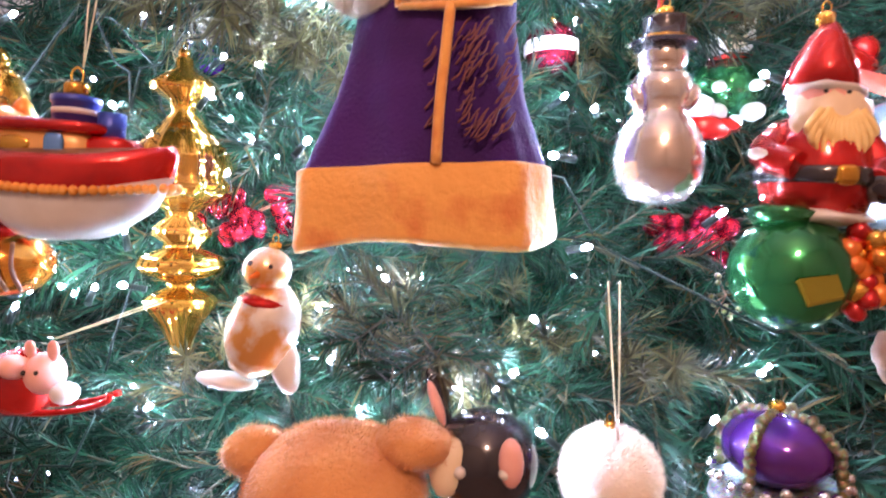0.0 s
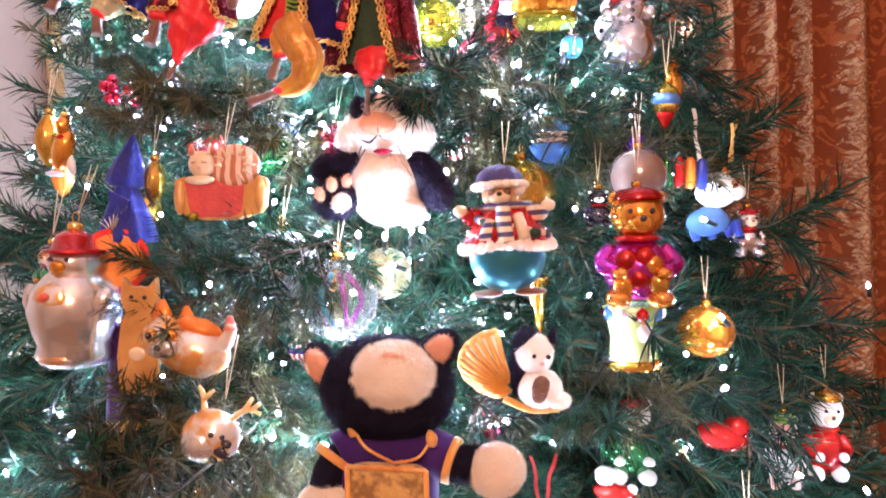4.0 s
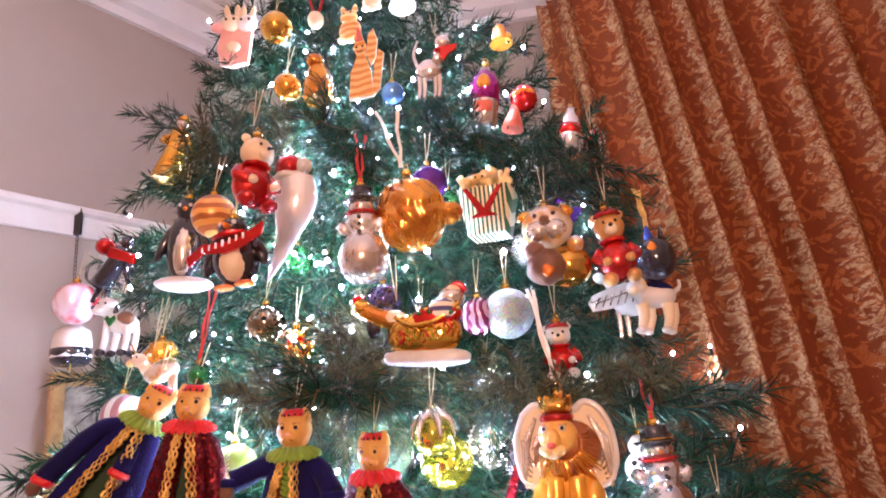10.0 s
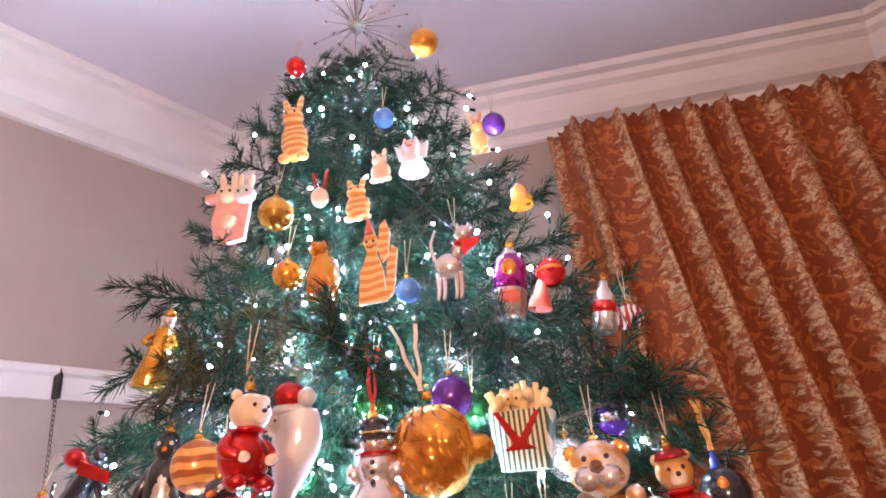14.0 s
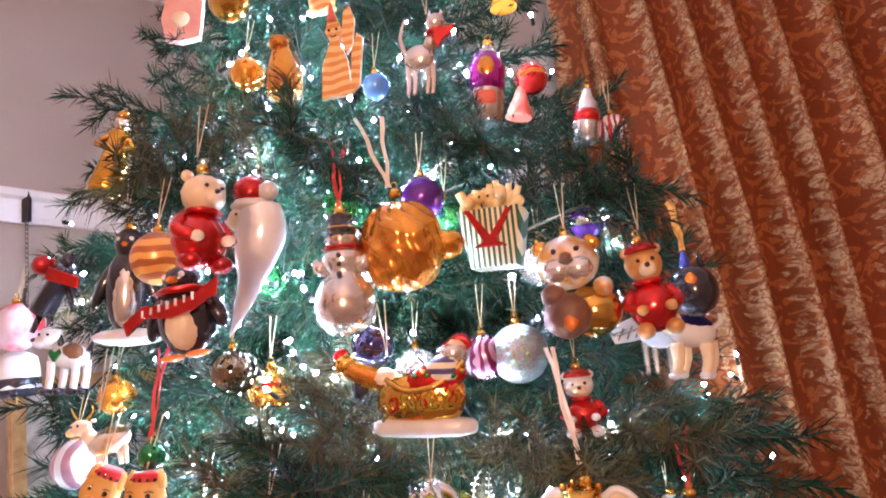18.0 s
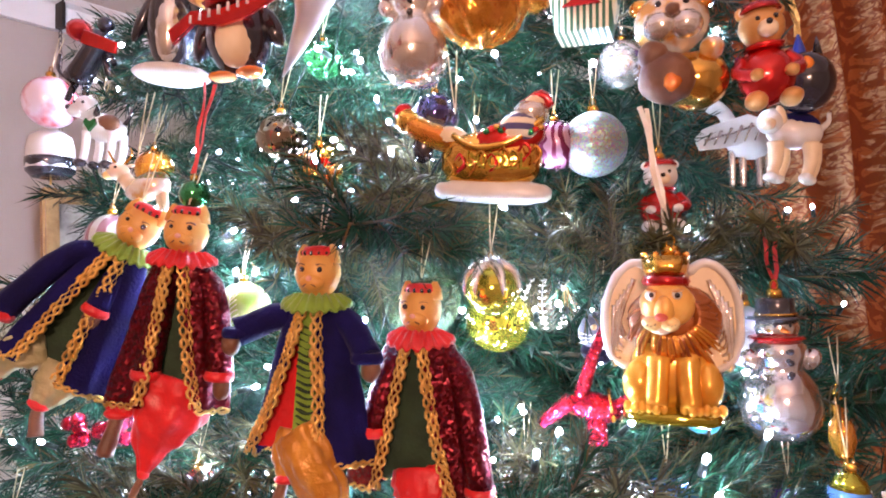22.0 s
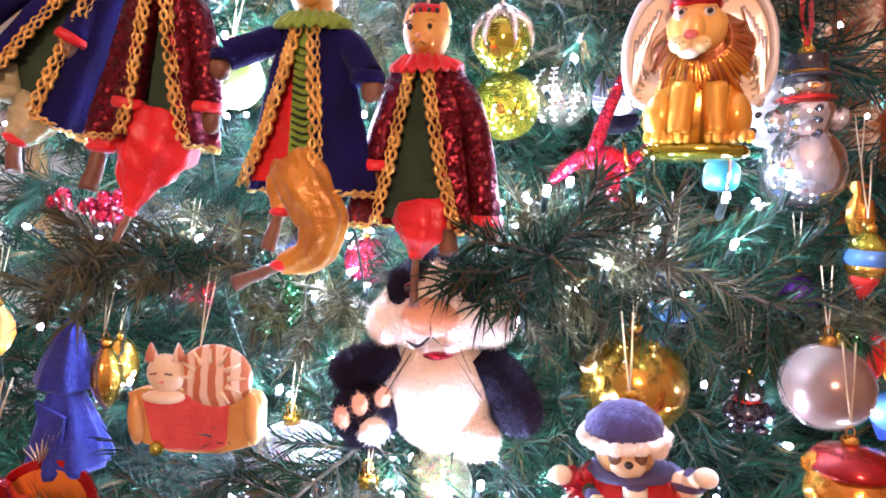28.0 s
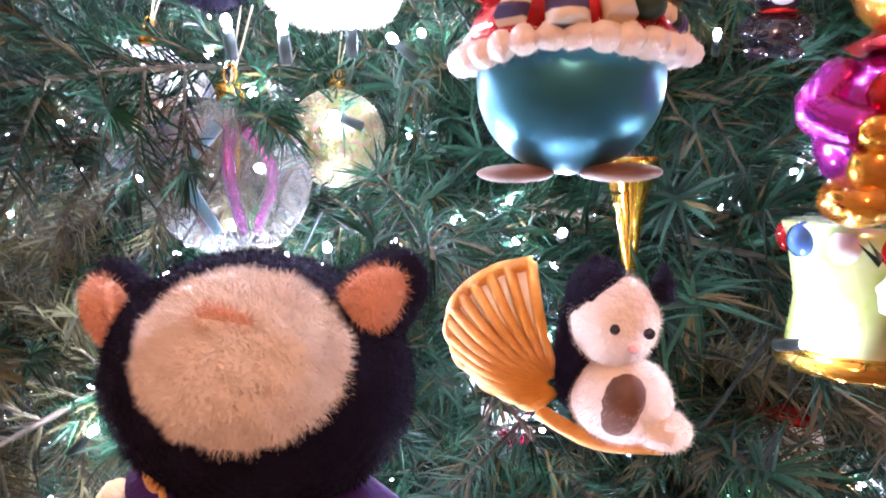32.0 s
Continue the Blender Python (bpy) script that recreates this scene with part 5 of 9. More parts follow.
def santa():
    f = Fig(0.105, 0.222)
    f.lathe([(0.10, -0.16), (0.30, -0.14), (0.36, -0.02), (0.31, 0.08), (0.24, 0.16), (0.10, 0.20)], RED, n=24)
    f.ball(-0.02, 0.22, 0.20, 0.09, PINK, -0.03, n=16)
    f.ball(0.0, 0.15, 0.24, 0.12, CREAM, -0.12, 0.16, n=18, lump=0.25)
    f.ball(0.0, 0.25, 0.24, 0.028, WHITE, -0.03, 0.22, n=16, lump=0.3)
    f.lathe([(0.365, -0.045), (0.38, -0.035), (0.38, -0.005), (0.365, 0.005)], BLACK, n=24)
    f.ball(0.02, -0.02, 0.07, 0.03, GOLD, -0.37, 0.03, n=10, box=0.5)
    f.piece("hat")
    f.lathe([(0.23, 0.26), (0.20, 0.33), (0.12, 0.42), (0.05, 0.47), (0.02, 0.48)], RED, -0.05, 0.0, 18, tilt=3)
    f.piece("body")
    f.eyes(-0.01, 0.235, 0.07, 0.018, BLACK, -0.21)
    f.ball(0, 0.205, 0.035, 0.016, PINK, -0.23, n=8)
    f.rope([(-0.24, 0, 0.11), (-0.38, -0.12, 0.04), (-0.24, -0.30, 0.00)], 0.11, RED, 0.10)
    f.ball(-0.36, 0.035, 0.12, 0.035, WHITE, -0.14, n=12, lump=0.3)
    f.rope([(0.24, 0, 0.11), (0.34, -0.12, 0.02), (0.22, -0.30, -0.04)], 0.11, RED, 0.10)
    f.ball(0.30, -0.04, 0.15, 0.055, BLACK, -0.22, n=12, lump=0.2)
    f.ball(0, -0.14, 0.38, 0.035, WHITE, 0, 0.34, n=18, lump=0.3)
    f.piece("sack")
    # toys and the green sack below
    f.ball(-0.14, -0.32, 0.40, 0.18, GREEN, -0.12, 0.34, n=24)
    f.lathe([(0.14, -0.18), (0.20, -0.13), (0.10, -0.11)], GREEN, -0.26, -0.16, 14, 0.1, 7)
    f.piece("beard")
    for k in range(22):
        a = radians(198 + 144 * (k % 11) / 10)
        q = 0.20 if k < 11 else 0.13
        f.rope([(q * 0.6 * math.cos(a), -0.26, 0.185 + 0.03 * math.sin(a)), (q * 1.05 * math.cos(a), -0.29, 0.15 + 0.10 * q / 0.2 * math.sin(a)), (q * 0.9 * math.cos(a + 0.2), -0.25, 0.13 + 0.13 * q / 0.2 * math.sin(a))], 0.030, PALEY, 0.014, 6)
    for k in range(20):
        f.piece("toy")
        a = k * 2.4
        f.ball(0.20 + 0.16 * math.cos(a) * (k / 20) ** 0.5, -0.29 - 0.13 * math.sin(a) * (k / 20) ** 0.5, 0.075, 0.035, (ORANGE, AMBER, GOLD, RED)[k % 4], -0.28 + 0.05 * math.sin(k), n=8, lump=0.3)
    f.piece("patch")
    f.plate([(-0.26, -0.34), (-0.04, -0.32), (0.02, -0.38), (-0.18, -0.41)], OLIVE, -0.46, 0.05)
    f.piece("body")
    f.lumps(0.0012, 130)
    f.cap(-0.03, 0.47, 0.010)
    f.done("santa_ornament", (0.298, 0.498, 1.069), "red glass father christmas ornament with a green toy sack", "ornament", 0, 5)


santa()


def boat():
    f = Fig(0.112, 0.112)
    hull = []
    for z, k in ((-0.40, 0.58), (-0.30, 0.84), (-0.12, 1.0), (0.0, 1.05), (0.06, 1.01)):
        hull.append([f.bm.verts.new((0.112 * 0.52 * k * math.cos(a) * (1.0 + 0.10 * (math.cos(a) > 0)), 0.112 * 0.24 * k * math.sin(a), 0.112 * (z + 0.10 * math.cos(a) ** 2 * (1 if math.cos(a) > 0 else 0.4)))) for a in [2 * math.pi * i / 30 for i in range(30)]])
    f.skin(hull[:3], WHITE)
    f.skin(hull[2:], RED)
    f.bm.faces.new(hull[0][::-1]).material_index = f.slot(WHITE)
    f.bm.faces.new(hull[-1]).material_index = f.slot(BROWN)
    f.piece("rope_fender")
    f.beads([(0.55 * math.cos(a) * (1.08 if math.cos(a) > 0 else 1), 0.255 * math.sin(a), -0.13 + 0.05 * math.cos(a) ** 2) for a in [2 * math.pi * i / 36 for i in range(37)]], 0.028, OCHRE, 1.2)
    f.piece("cabin")
    f.ball(-0.12, 0.10, 0.30, 0.11, TAN, 0, 0.17, n=18, box=0.5)
    f.piece("roof")
    f.ball(-0.12, 0.22, 0.36, 0.045, RED, 0, 0.20, n=18, box=0.6)
    f.ball(0.24, 0.12, 0.14, 0.07, RED, 0, 0.14, n=14, box=0.6)
    f.piece("window")
    f.ball(0.0, 0.11, 0.055, 0.07, SKY, -0.17, 0.015, n=10, box=0.5)
    f.piece("porthole")
    f.ball(-0.22, 0.11, 0.10, 0.05, GOLD, -0.165, 0.015, n=12)
    f.piece("funnel")
    f.lathe([(0.12, 0.22), (0.12, 0.36), (0.13, 0.365), (0.13, 0.40), (0.02, 0.405)], BLUE, 0.02, 0, 16)
    f.lathe([(0.122, 0.30), (0.124, 0.33)], WHITE, 0.02, 0, 16)
    f.lathe([(0.07, 0.16), (0.075, 0.32)], BLUE, 0.22, 0, 12)
    f.piece("body")
    f.ball(-0.46, -0.03, 0.10, 0.06, RED, -0.1, n=10)
    f.cap(0.02, 0.41, 0.012)
    f.done("boat_ornament", (-0.192, 0.396, 1.076), "red and white glass tugboat ornament with blue funnel", "ornament", 8, 4)
    thread((-0.184, 0.419, 1.216), (-0.186, 0.403, 1.141))


boat()


def orange_cat():
    f = Fig(0.075, 0.136)
    f.piece("head").ball(0.08, 0.30, 0.36, 0.16, ORANGE, 0, n=18)
    f.piece("hat_bobble").ball(0.36, 0.33, 0.10, 0.05, RED, -0.12, n=10)
    for sx in (-1, 1):
        f.piece("ear").lathe([(0.12, 0.40), (0.08, 0.46), (0.02, 0.50)], ORANGE, 0.08 + sx * 0.2, 0, 8)
    f.eyes(0.10, 0.33, 0.13, 0.06, WHITE, -0.33)
    f.eyes(0.10, 0.33, 0.13, 0.03, BLACK, -0.38)
    f.piece("coat").ball(0.0, 0.02, 0.46, 0.20, TEAL, 0, 0.36, n=18)
    f.piece("belt").ball(-0.05, -0.16, 0.32, 0.09, RED, -0.06, n=14)
    f.piece("body").ball(0.05, -0.32, 0.44, 0.17, AMBER, 0, 0.38, n=20)
    for k in range(5):
        f.piece("stripe").rope([(-0.2 + k * 0.13, -0.30, -0.22), (-0.16 + k * 0.13, -0.40, -0.34), (-0.12 + k * 0.12, -0.28, -0.45)], 0.018, BROWN, n=5)
    f.piece("cuff").ball(0.40, -0.10, 0.11, 0.05, RED, -0.1, n=10)
    f.cap(0.08, 0.46, 0.008)
    f.done("cat_ornament", (-0.263, 0.415, 1.060), "orange glass cat ornament with teal and red coat", "ornament", 10)


orange_cat()


def finial():
    f = Fig(0.072, 0.283)
    prof = [(0.05, 0.47), (0.10, 0.46), (0.10, 0.43), (0.30, 0.40), (0.38, 0.375), (0.36, 0.36), (0.16, 0.33), (0.12, 0.30), (0.30, 0.25), (0.50, 0.19), (0.56, 0.14), (0.52, 0.10), (0.58, 0.085), (0.58, 0.065), (0.40, 0.03), (0.20, 0.0), (0.18, -0.02), (0.32, -0.05), (0.34, -0.075), (0.20, -0.10), (0.22, -0.115), (0.46, -0.14), (0.50, -0.165), (0.44, -0.19), (0.18, -0.215), (0.16, -0.235), (0.34, -0.255), (0.42, -0.275), (0.40, -0.295), (0.24, -0.35), (0.12, -0.42), (0.03, -0.495)]
    f.lathe(prof[::-1], GOLDS, n=64, flute=0.028, waves=16)
    f.cap(0, 0.47, 0.008)
    f.done("finial_ornament", (-0.201, 0.542, 1.053), "long gilt glass finial with ribbed bulbs", "ornament", 0, 3)
    thread((-0.232, 0.630, 1.246), (-0.232, 0.607, 1.194), m=BLACK, spread=0.003, r=0.0016)


finial()


def glass_bird(place, w, h, label, body, roll=0, name="bird_ornament"):
    f = Fig(w, h)
    f.ball(0.0, -0.08, 0.36, 0.34, body, 0, 0.3, n=18, rot=14)
    f.piece("head").ball(-0.02, 0.32, 0.24, 0.15, body, -0.04, n=14)
    f.piece("collar").ball(0, 0.12, 0.26, 0.05, RED, -0.05, n=12)
    f.piece("wing").ball(0.26, -0.26, 0.16, 0.22, WHITE, 0, 0.1, n=12, rot=-20)
    f.piece("tail").ball(-0.30, -0.46, 0.32, 0.05, WHITE, 0, 0.2, n=12)
    f.piece("beak").rope([(-0.02, -0.22, 0.31), (-0.06, -0.36, 0.28)], 0.05, ORANGE, 0.01)
    f.eyes(-0.02, 0.36, 0.10, 0.03, BLACK, -0.24)
    f.lumps(0.0010, 150)
    f.cap(0, 0.46, 0.007)
    f.done(name, place, label, "ornament", 0, roll)


glass_bird((-0.091, 0.452, 0.973), 0.072, 0.108, "white and amber glass bird ornament", MOTTLE, 10)
glass_bird((-0.336, 0.521, 1.583), 0.034, 0.070, "small orange glass bird ornament", AMBER, 4)
glass_bird((-0.300, 0.462, 1.140), 0.062, 0.086, "gilded glass bird ornament", GOLD, -8)


def mouse_sleigh():
    f = Fig(0.105, 0.062)
    f.piece("runner").rope([(-0.5, 0, -0.38), (-0.2, 0, -0.46), (0.2, 0, -0.42), (0.46, 0, -0.30), (0.50, 0, -0.20)], 0.025, RED, n=8)
    f.piece("runner").rope([(-0.5, 0.16, -0.34), (-0.2, 0.16, -0.42), (0.2, 0.16, -0.38), (0.46, 0.16, -0.26)], 0.025, RED, n=8)
    f.piece("body").ball(-0.26, -0.14, 0.24, 0.36, RED, 0.05, 0.16, n=16, box=0.6)
    f.piece("head").ball(0.02, 0.05, 0.14, 0.26, PINK, -0.02, n=14)
    f.piece("arm").ball(-0.16, 0.16, 0.12, 0.16, PINK, -0.08, n=12)
    for sx in (-0.08, 0.1):
        f.piece("ear").ball(0.02 + sx, 0.34, 0.05, 0.13, PINK, -0.06, 0.02, n=10)
    f.eyes(0.0, 0.10, 0.05, 0.02, BLACK, -0.14)
    f.piece("parcel").ball(0.18, -0.18, 0.10, 0.14, WHITE, -0.04, n=10)
    f.piece("hat").ball(-0.18, 0.26, 0.14, 0.10, RED, 0, n=10)
    f.done("mouse_ornament", (-0.269, 0.460, 0.927), "pink mouse on a red sleigh ornament", "ornament")
    thread((-0.188, 0.485, 0.981), (-0.264, 0.465, 0.955))


mouse_sleigh()


def fuzzy_ball():
    f = Fig(0.072, 0.072)
    f.ball(0, 0, 0.5, 0.5, PLUSHW, n=20)
    f.fuzz([PLUSHW], 9000, 0.005, 9)
    f.cap(0, 0.5, 0.007)
    f.done("pompom_ornament", (0.154, 0.492, 0.850), "fluffy white pompom ornament on a long thread", "ornament")
    thread((0.155, 0.476, 0.995), (0.157, 0.476, 0.874))


fuzzy_ball()


def crown(place, w, h):
    f = Fig(w, h)
    f.ball(0, 0.06, 0.42, 0.34, PURPLE, 0, n=22)
    f.piece("rim").lathe([(0.48, -0.46), (0.52, -0.42), (0.50, -0.28), (0.46, -0.26)], GLITS, n=24)
    f.piece("bead_row").beads([(0.5 * math.cos(a), 0.5 * math.sin(a), -0.20 + 0.05 * (k % 2)) for k, a in enumerate([2 * math.pi * i / 24 for i in range(25)])], 0.045, SILVER, 1.6)
    for k in range(4):
        a = math.pi / 4 + k * math.pi / 2
        f.piece("arch").beads([(0.48 * math.cos(a), 0.48 * math.sin(a), -0.2), (0.46 * math.cos(a), 0.46 * math.sin(a), 0.14), (0.26 * math.cos(a), 0.26 * math.sin(a), 0.36), (0, 0, 0.38)], 0.05, GLITG, 1.3)
    f.piece("orb").ball(0, 0.43, 0.07, 0.07, GOLD, n=10)
    f.lumps(0.0012, 200)
    f.done("crown_ornament", place, "purple glass crown ornament with silver beading", "ornament")


crown((0.274, 0.501, 0.866), 0.090, 0.080)


def berries(place, w, h, n, label, m=None, seed=1):
    f = Fig(w, h)
    r = random.Random(seed)
    for k in range(n):
        f.piece("berry")
        f.ball(r.uniform(-0.42, 0.42), r.uniform(-0.38, 0.38), 0.09, 0.09 * w / h, m or GLITR, r.uniform(-0.2, 0.2), n=8)
    f.piece("body")
    for k in range(4):
        f.rope([(0, 0, 0), (r.uniform(-0.4, 0.4), r.uniform(-0.1, 0.1), r.uniform(-0.4, 0.4))], 0.015, BROWN, n=5)
    f.done("berry_spray", place, label, "ornament", group="berry sprays")


berries((0.289, 0.745, 1.020), 0.115, 0.070, 26, "spray of red glitter berries", seed=1)
berries((-0.176, 0.605, 1.046), 0.104, 0.066, 26, "spray of red glitter berries", seed=2)
berries((-0.267, 0.720, 1.594), 0.048, 0.045, 14, "spray of red glitter berries", seed=3)
berries((-0.360, 0.677, 1.682), 0.086, 0.043, 18, "spray of red glitter berries", seed=4)
berries((0.281, 0.629, 0.967), 0.030, 0.055, 16, "gold glitter cluster ornament", GLITG, seed=5)


def bear(place, w, h, label, fur, coat, hat=None, roll=0, yaw=0, muzzle=None, base=None, ears=True, name="bear_ornament", lumps=0.0010, front=None):
    """A seated animal figure: rounded body in a coat, head, muzzle, ears, limbs."""
    f = Fig(w, h)
    f.ball(0, -0.20, 0.40, 0.25, coat, 0, 0.34, n=20)
    f.piece("head").ball(0, 0.22, 0.32, 0.18, fur, -0.06, 0.30, n=18)
    f.piece("muzzle").ball(0, 0.16, 0.15, 0.075, muzzle or CREAM, -0.32, 0.10, n=12)
    f.piece("nose").ball(0, 0.195, 0.045, 0.025, BLACK, -0.42, n=8)
    f.eyes(0, 0.25, 0.12, 0.035, BLACK, -0.33)
    for sx in (-1, 1):
        if ears:
            f.piece("ear").ball(sx * 0.25, 0.36, 0.10, 0.055, fur, -0.04, 0.06, n=12)
            f.ball(sx * 0.25, 0.36, 0.06, 0.034, muzzle or CREAM, -0.09, 0.04, n=10)
        f.piece("arm").rope([(sx * 0.30, 0, -0.04), (sx * 0.42, -0.12, -0.16), (sx * 0.26, -0.30, -0.22)], 0.11, coat, 0.10)
        f.piece("paw").ball(sx * 0.24, -0.22, 0.10, 0.05, fur, -0.34, n=10)
        f.piece("foot").ball(sx * 0.24, -0.42, 0.16, 0.08, fur if base is None else base, -0.18, 0.2, n=12)
    f.piece("collar")
    f.lathe([(0.24, 0.02), (0.29, 0.045), (0.24, 0.07)], RED, 0, -0.03, 18, 0.06, 9)
    for k, m in enumerate(front or ()):
        f.piece("front_patch").ball((-0.16, 0.14, -0.02, 0.2, -0.2, 0.04)[k % 6], (-0.12, -0.16, -0.26, -0.30, -0.32, -0.10)[k % 6], 0.13, 0.085, m, -0.27, 0.09, n=12, lump=0.15)
    f.piece("hat")
    if hat:
        f.lathe([(0.30, 0.34), (0.31, 0.36), (0.24, 0.42), (0.05, 0.45)], hat, 0, -0.04, 18)
    f.piece("body")
    f.lumps(lumps, 140, place[0] * 5)
    f.cap(0, 0.45, 0.008)
    ob = f.done(name, place, label, "ornament", yaw, roll)
    top = Vector(place) + Vector((0, 0, h * 0.5 + 0.008))
    thread(top + Vector((0.002, 0.012, 0.05)), top)
    return ob


bear((0.297, 0.560, 1.464), 0.088, 0.134, "amber glass bear ornament in magenta and red coat", AMBER, MAGENTA, RED, 0, 0, AMBER, front=(RED, AMBER, RED, GOLD, AMBER, RED))
bear((0.629, 0.884, 1.167), 0.070, 0.145, "white bear ornament in red coat with green collar", WHITE, RED, GOLD)
bear((0.525, 0.772, 1.178), 0.054, 0.108, "pink figure ornament in red and white", PINK, WHITE, LIME)
bear((-0.348, 0.515, 1.445), 0.042, 0.060, "small dark figure ornament with black hat", AMBER, GREEN, BLACK)
bear((0.298, 0.649, 2.007), 0.056, 0.098, "brown bear ornament in red suit and cap", TAN, RED, RED, -4)
bear((-0.069, 0.484, 2.097), 0.056, 0.092, "hanging bear ornament in red jacket and black belt", CREAM, RED, None, 6, 62, base=RED)
bear((0.220, 0.710, 1.902), 0.050, 0.074, "white cat ornament in red tartan coat", WHITE, RED, RED)
bear((0.480, 0.772, 1.474), 0.048, 0.070, "small father christmas bauble figure", PEARL, SILVER, RED)
bear((0.377, 0.512, 0.954), 0.072, 0.110, "brown figure ornament with green hat and white fur", TAN, BROWN, GREEN, name="elf_ornament")
bear((-0.132, 0.733, 1.955), 0.055, 0.050, "small gilded bear ornament", GOLD, AMBER)
bear((0.318, 0.733, 1.203), 0.078, 0.125, "snowman face ornament with green coat, red nose", WHITE, GREEN, RED)
bear((0.272, 0.692, 1.508), 0.042, 0.052, "small black and white kitten ornament", BLACK, BLACK, None, 0, 0, WHITE)


def bulldog(place):
    """A gilded glass bulldog with a small dark cub sitting before it."""
    f = Fig(0.084, 0.110)
    f.ball(0.14, -0.26, 0.34, 0.23, GOLDS, 0.02, 0.28, n=20)
    f.piece("head").ball(-0.06, 0.20, 0.37, 0.25, MOTTLE, -0.04, 0.30, n=22)
    for sx in (-1, 1):
        f.piece("jowl").ball(-0.06 + sx * 0.12, 0.12, 0.17, 0.11, PEARL, -0.27, 0.14, n=14)
        f.piece("ear").ball(-0.06 + sx * 0.30, 0.36, 0.11, 0.07, AMBER, -0.02, 0.08, n=12, rot=sx * 30)
    f.piece("nose").ball(-0.06, 0.22, 0.075, 0.045, BROWN, -0.36, 0.05, n=10)
    f.eyes(-0.06, 0.29, 0.13, 0.035, BLACK, -0.30)
    f.piece("paw").ball(0.30, -0.06, 0.12, 0.09, MOTTLE, -0.16, n=12)
    f.piece("cub").ball(-0.14, -0.28, 0.27, 0.20, BROWN, -0.26, 0.20, n=18, lump=0.08)
    f.piece("cub_head").ball(-0.26, -0.10, 0.15, 0.11, BROWN, -0.30, 0.12, n=14)
    f.piece("flower").ball(-0.10, -0.36, 0.09, 0.065, ORANGE, -0.45, 0.04, n=10, lump=0.4)
    f.lumps(0.0010, 140)
    f.cap(-0.06, 0.44, 0.008)
    f.done("bulldog_ornament", place, "gilded glass bulldog ornament with a brown cub", "ornament", -6, 0)
    top = Vector(place) + Vector((-0.004, 0, 0.058))
    thread(top + Vector((0.002, 0.012, 0.05)), top)


bulldog((0.231, 0.652, 2.019))


def snow_bear():
    f = Fig(0.092, 0.158)
    f.lathe([(0.10, -0.49), (0.34, -0.47), (0.42, -0.40), (0.38, -0.33), (0.44, -0.24), (0.50, -0.10), (0.45, 0.04), (0.33, 0.13), (0.27, 0.16)], PEARL, n=30)
    f.piece("head").ball(0, 0.22, 0.29, 0.13, PEARL, -0.02, n=20)
    # amber patch on the belly: the golden reflection put in as colour
    f.piece("belly").ball(0.0, -0.02, 0.25, 0.12, MOTTLE, -0.34, 0.14, n=18)
    f.piece("foot_patch").ball(0.0, -0.40, 0.24, 0.05, MOTTLE, -0.30, 0.12, n=14)
    f.piece("flower").ball(-0.02, 0.01, 0.07, 0.035, CORAL, -0.475, 0.03, n=10, lump=0.3)
    f.eyes(0.0, 0.25, 0.10, 0.03, BLACK, -0.28)
    f.piece("muzzle").ball(0.0, 0.20, 0.10, 0.05, AMBER, -0.29, 0.06, n=12)
    for sx in (-1, 1):
        f.piece("arm").ball(sx * 0.42, -0.06, 0.13, 0.14, PEARL, -0.10, 0.14, n=14, rot=sx * 20)
    f.lumps(0.0011, 130)
    f.piece("hat")
    f.lathe([(0.33, 0.285), (0.34, 0.305), (0.25, 0.32), (0.20, 0.40), (0.12, 0.435), (0.03, 0.44)], RED, 0, -0.02, 22)
    f.piece("body")
    f.cap(0, 0.44, 0.013)
    f.done("snow_bear_ornament", (-0.302, 0.490, 1.417), "white glass snow bear ornament with red hat", "ornament", 0, 2)
    thread((-0.285, 0.503, 1.558), (-0.296, 0.490, 1.504))


snow_bear()


def gift_bag():
    f = Fig(0.072, 0.088)
    f.lathe([(0.34, -0.40), (0.36, -0.36), (0.34, -0.1), (0.42, 0.22), (0.46, 0.30), (0.40, 0.32)], LIMEG, n=24, flute=0.04, waves=6)
    f.piece("base")
    f.lathe([(0.38, -0.50), (0.42, -0.46), (0.40, -0.38), (0.34, -0.36)], GOLD, n=20, flute=0.05, waves=10)
    f.piece("body")
    for k in range(9):
        f.piece("bobble")
        a = 2 * math.pi * k / 9
        f.ball(0.40 * math.cos(a), 0.22, 0.10, 0.10, (WHITE, RED, SKY)[k % 3], 0.40 * math.sin(a), n=9)
    f.ball(0.1, 0.05, 0.12, 0.16, WHITE, -0.32, 0.06, n=10, lump=0.3)
    f.done("sack_ornament", (0.299, 0.598, 1.367), "lime green glass sack ornament with gold base", "ornament")


gift_bag()


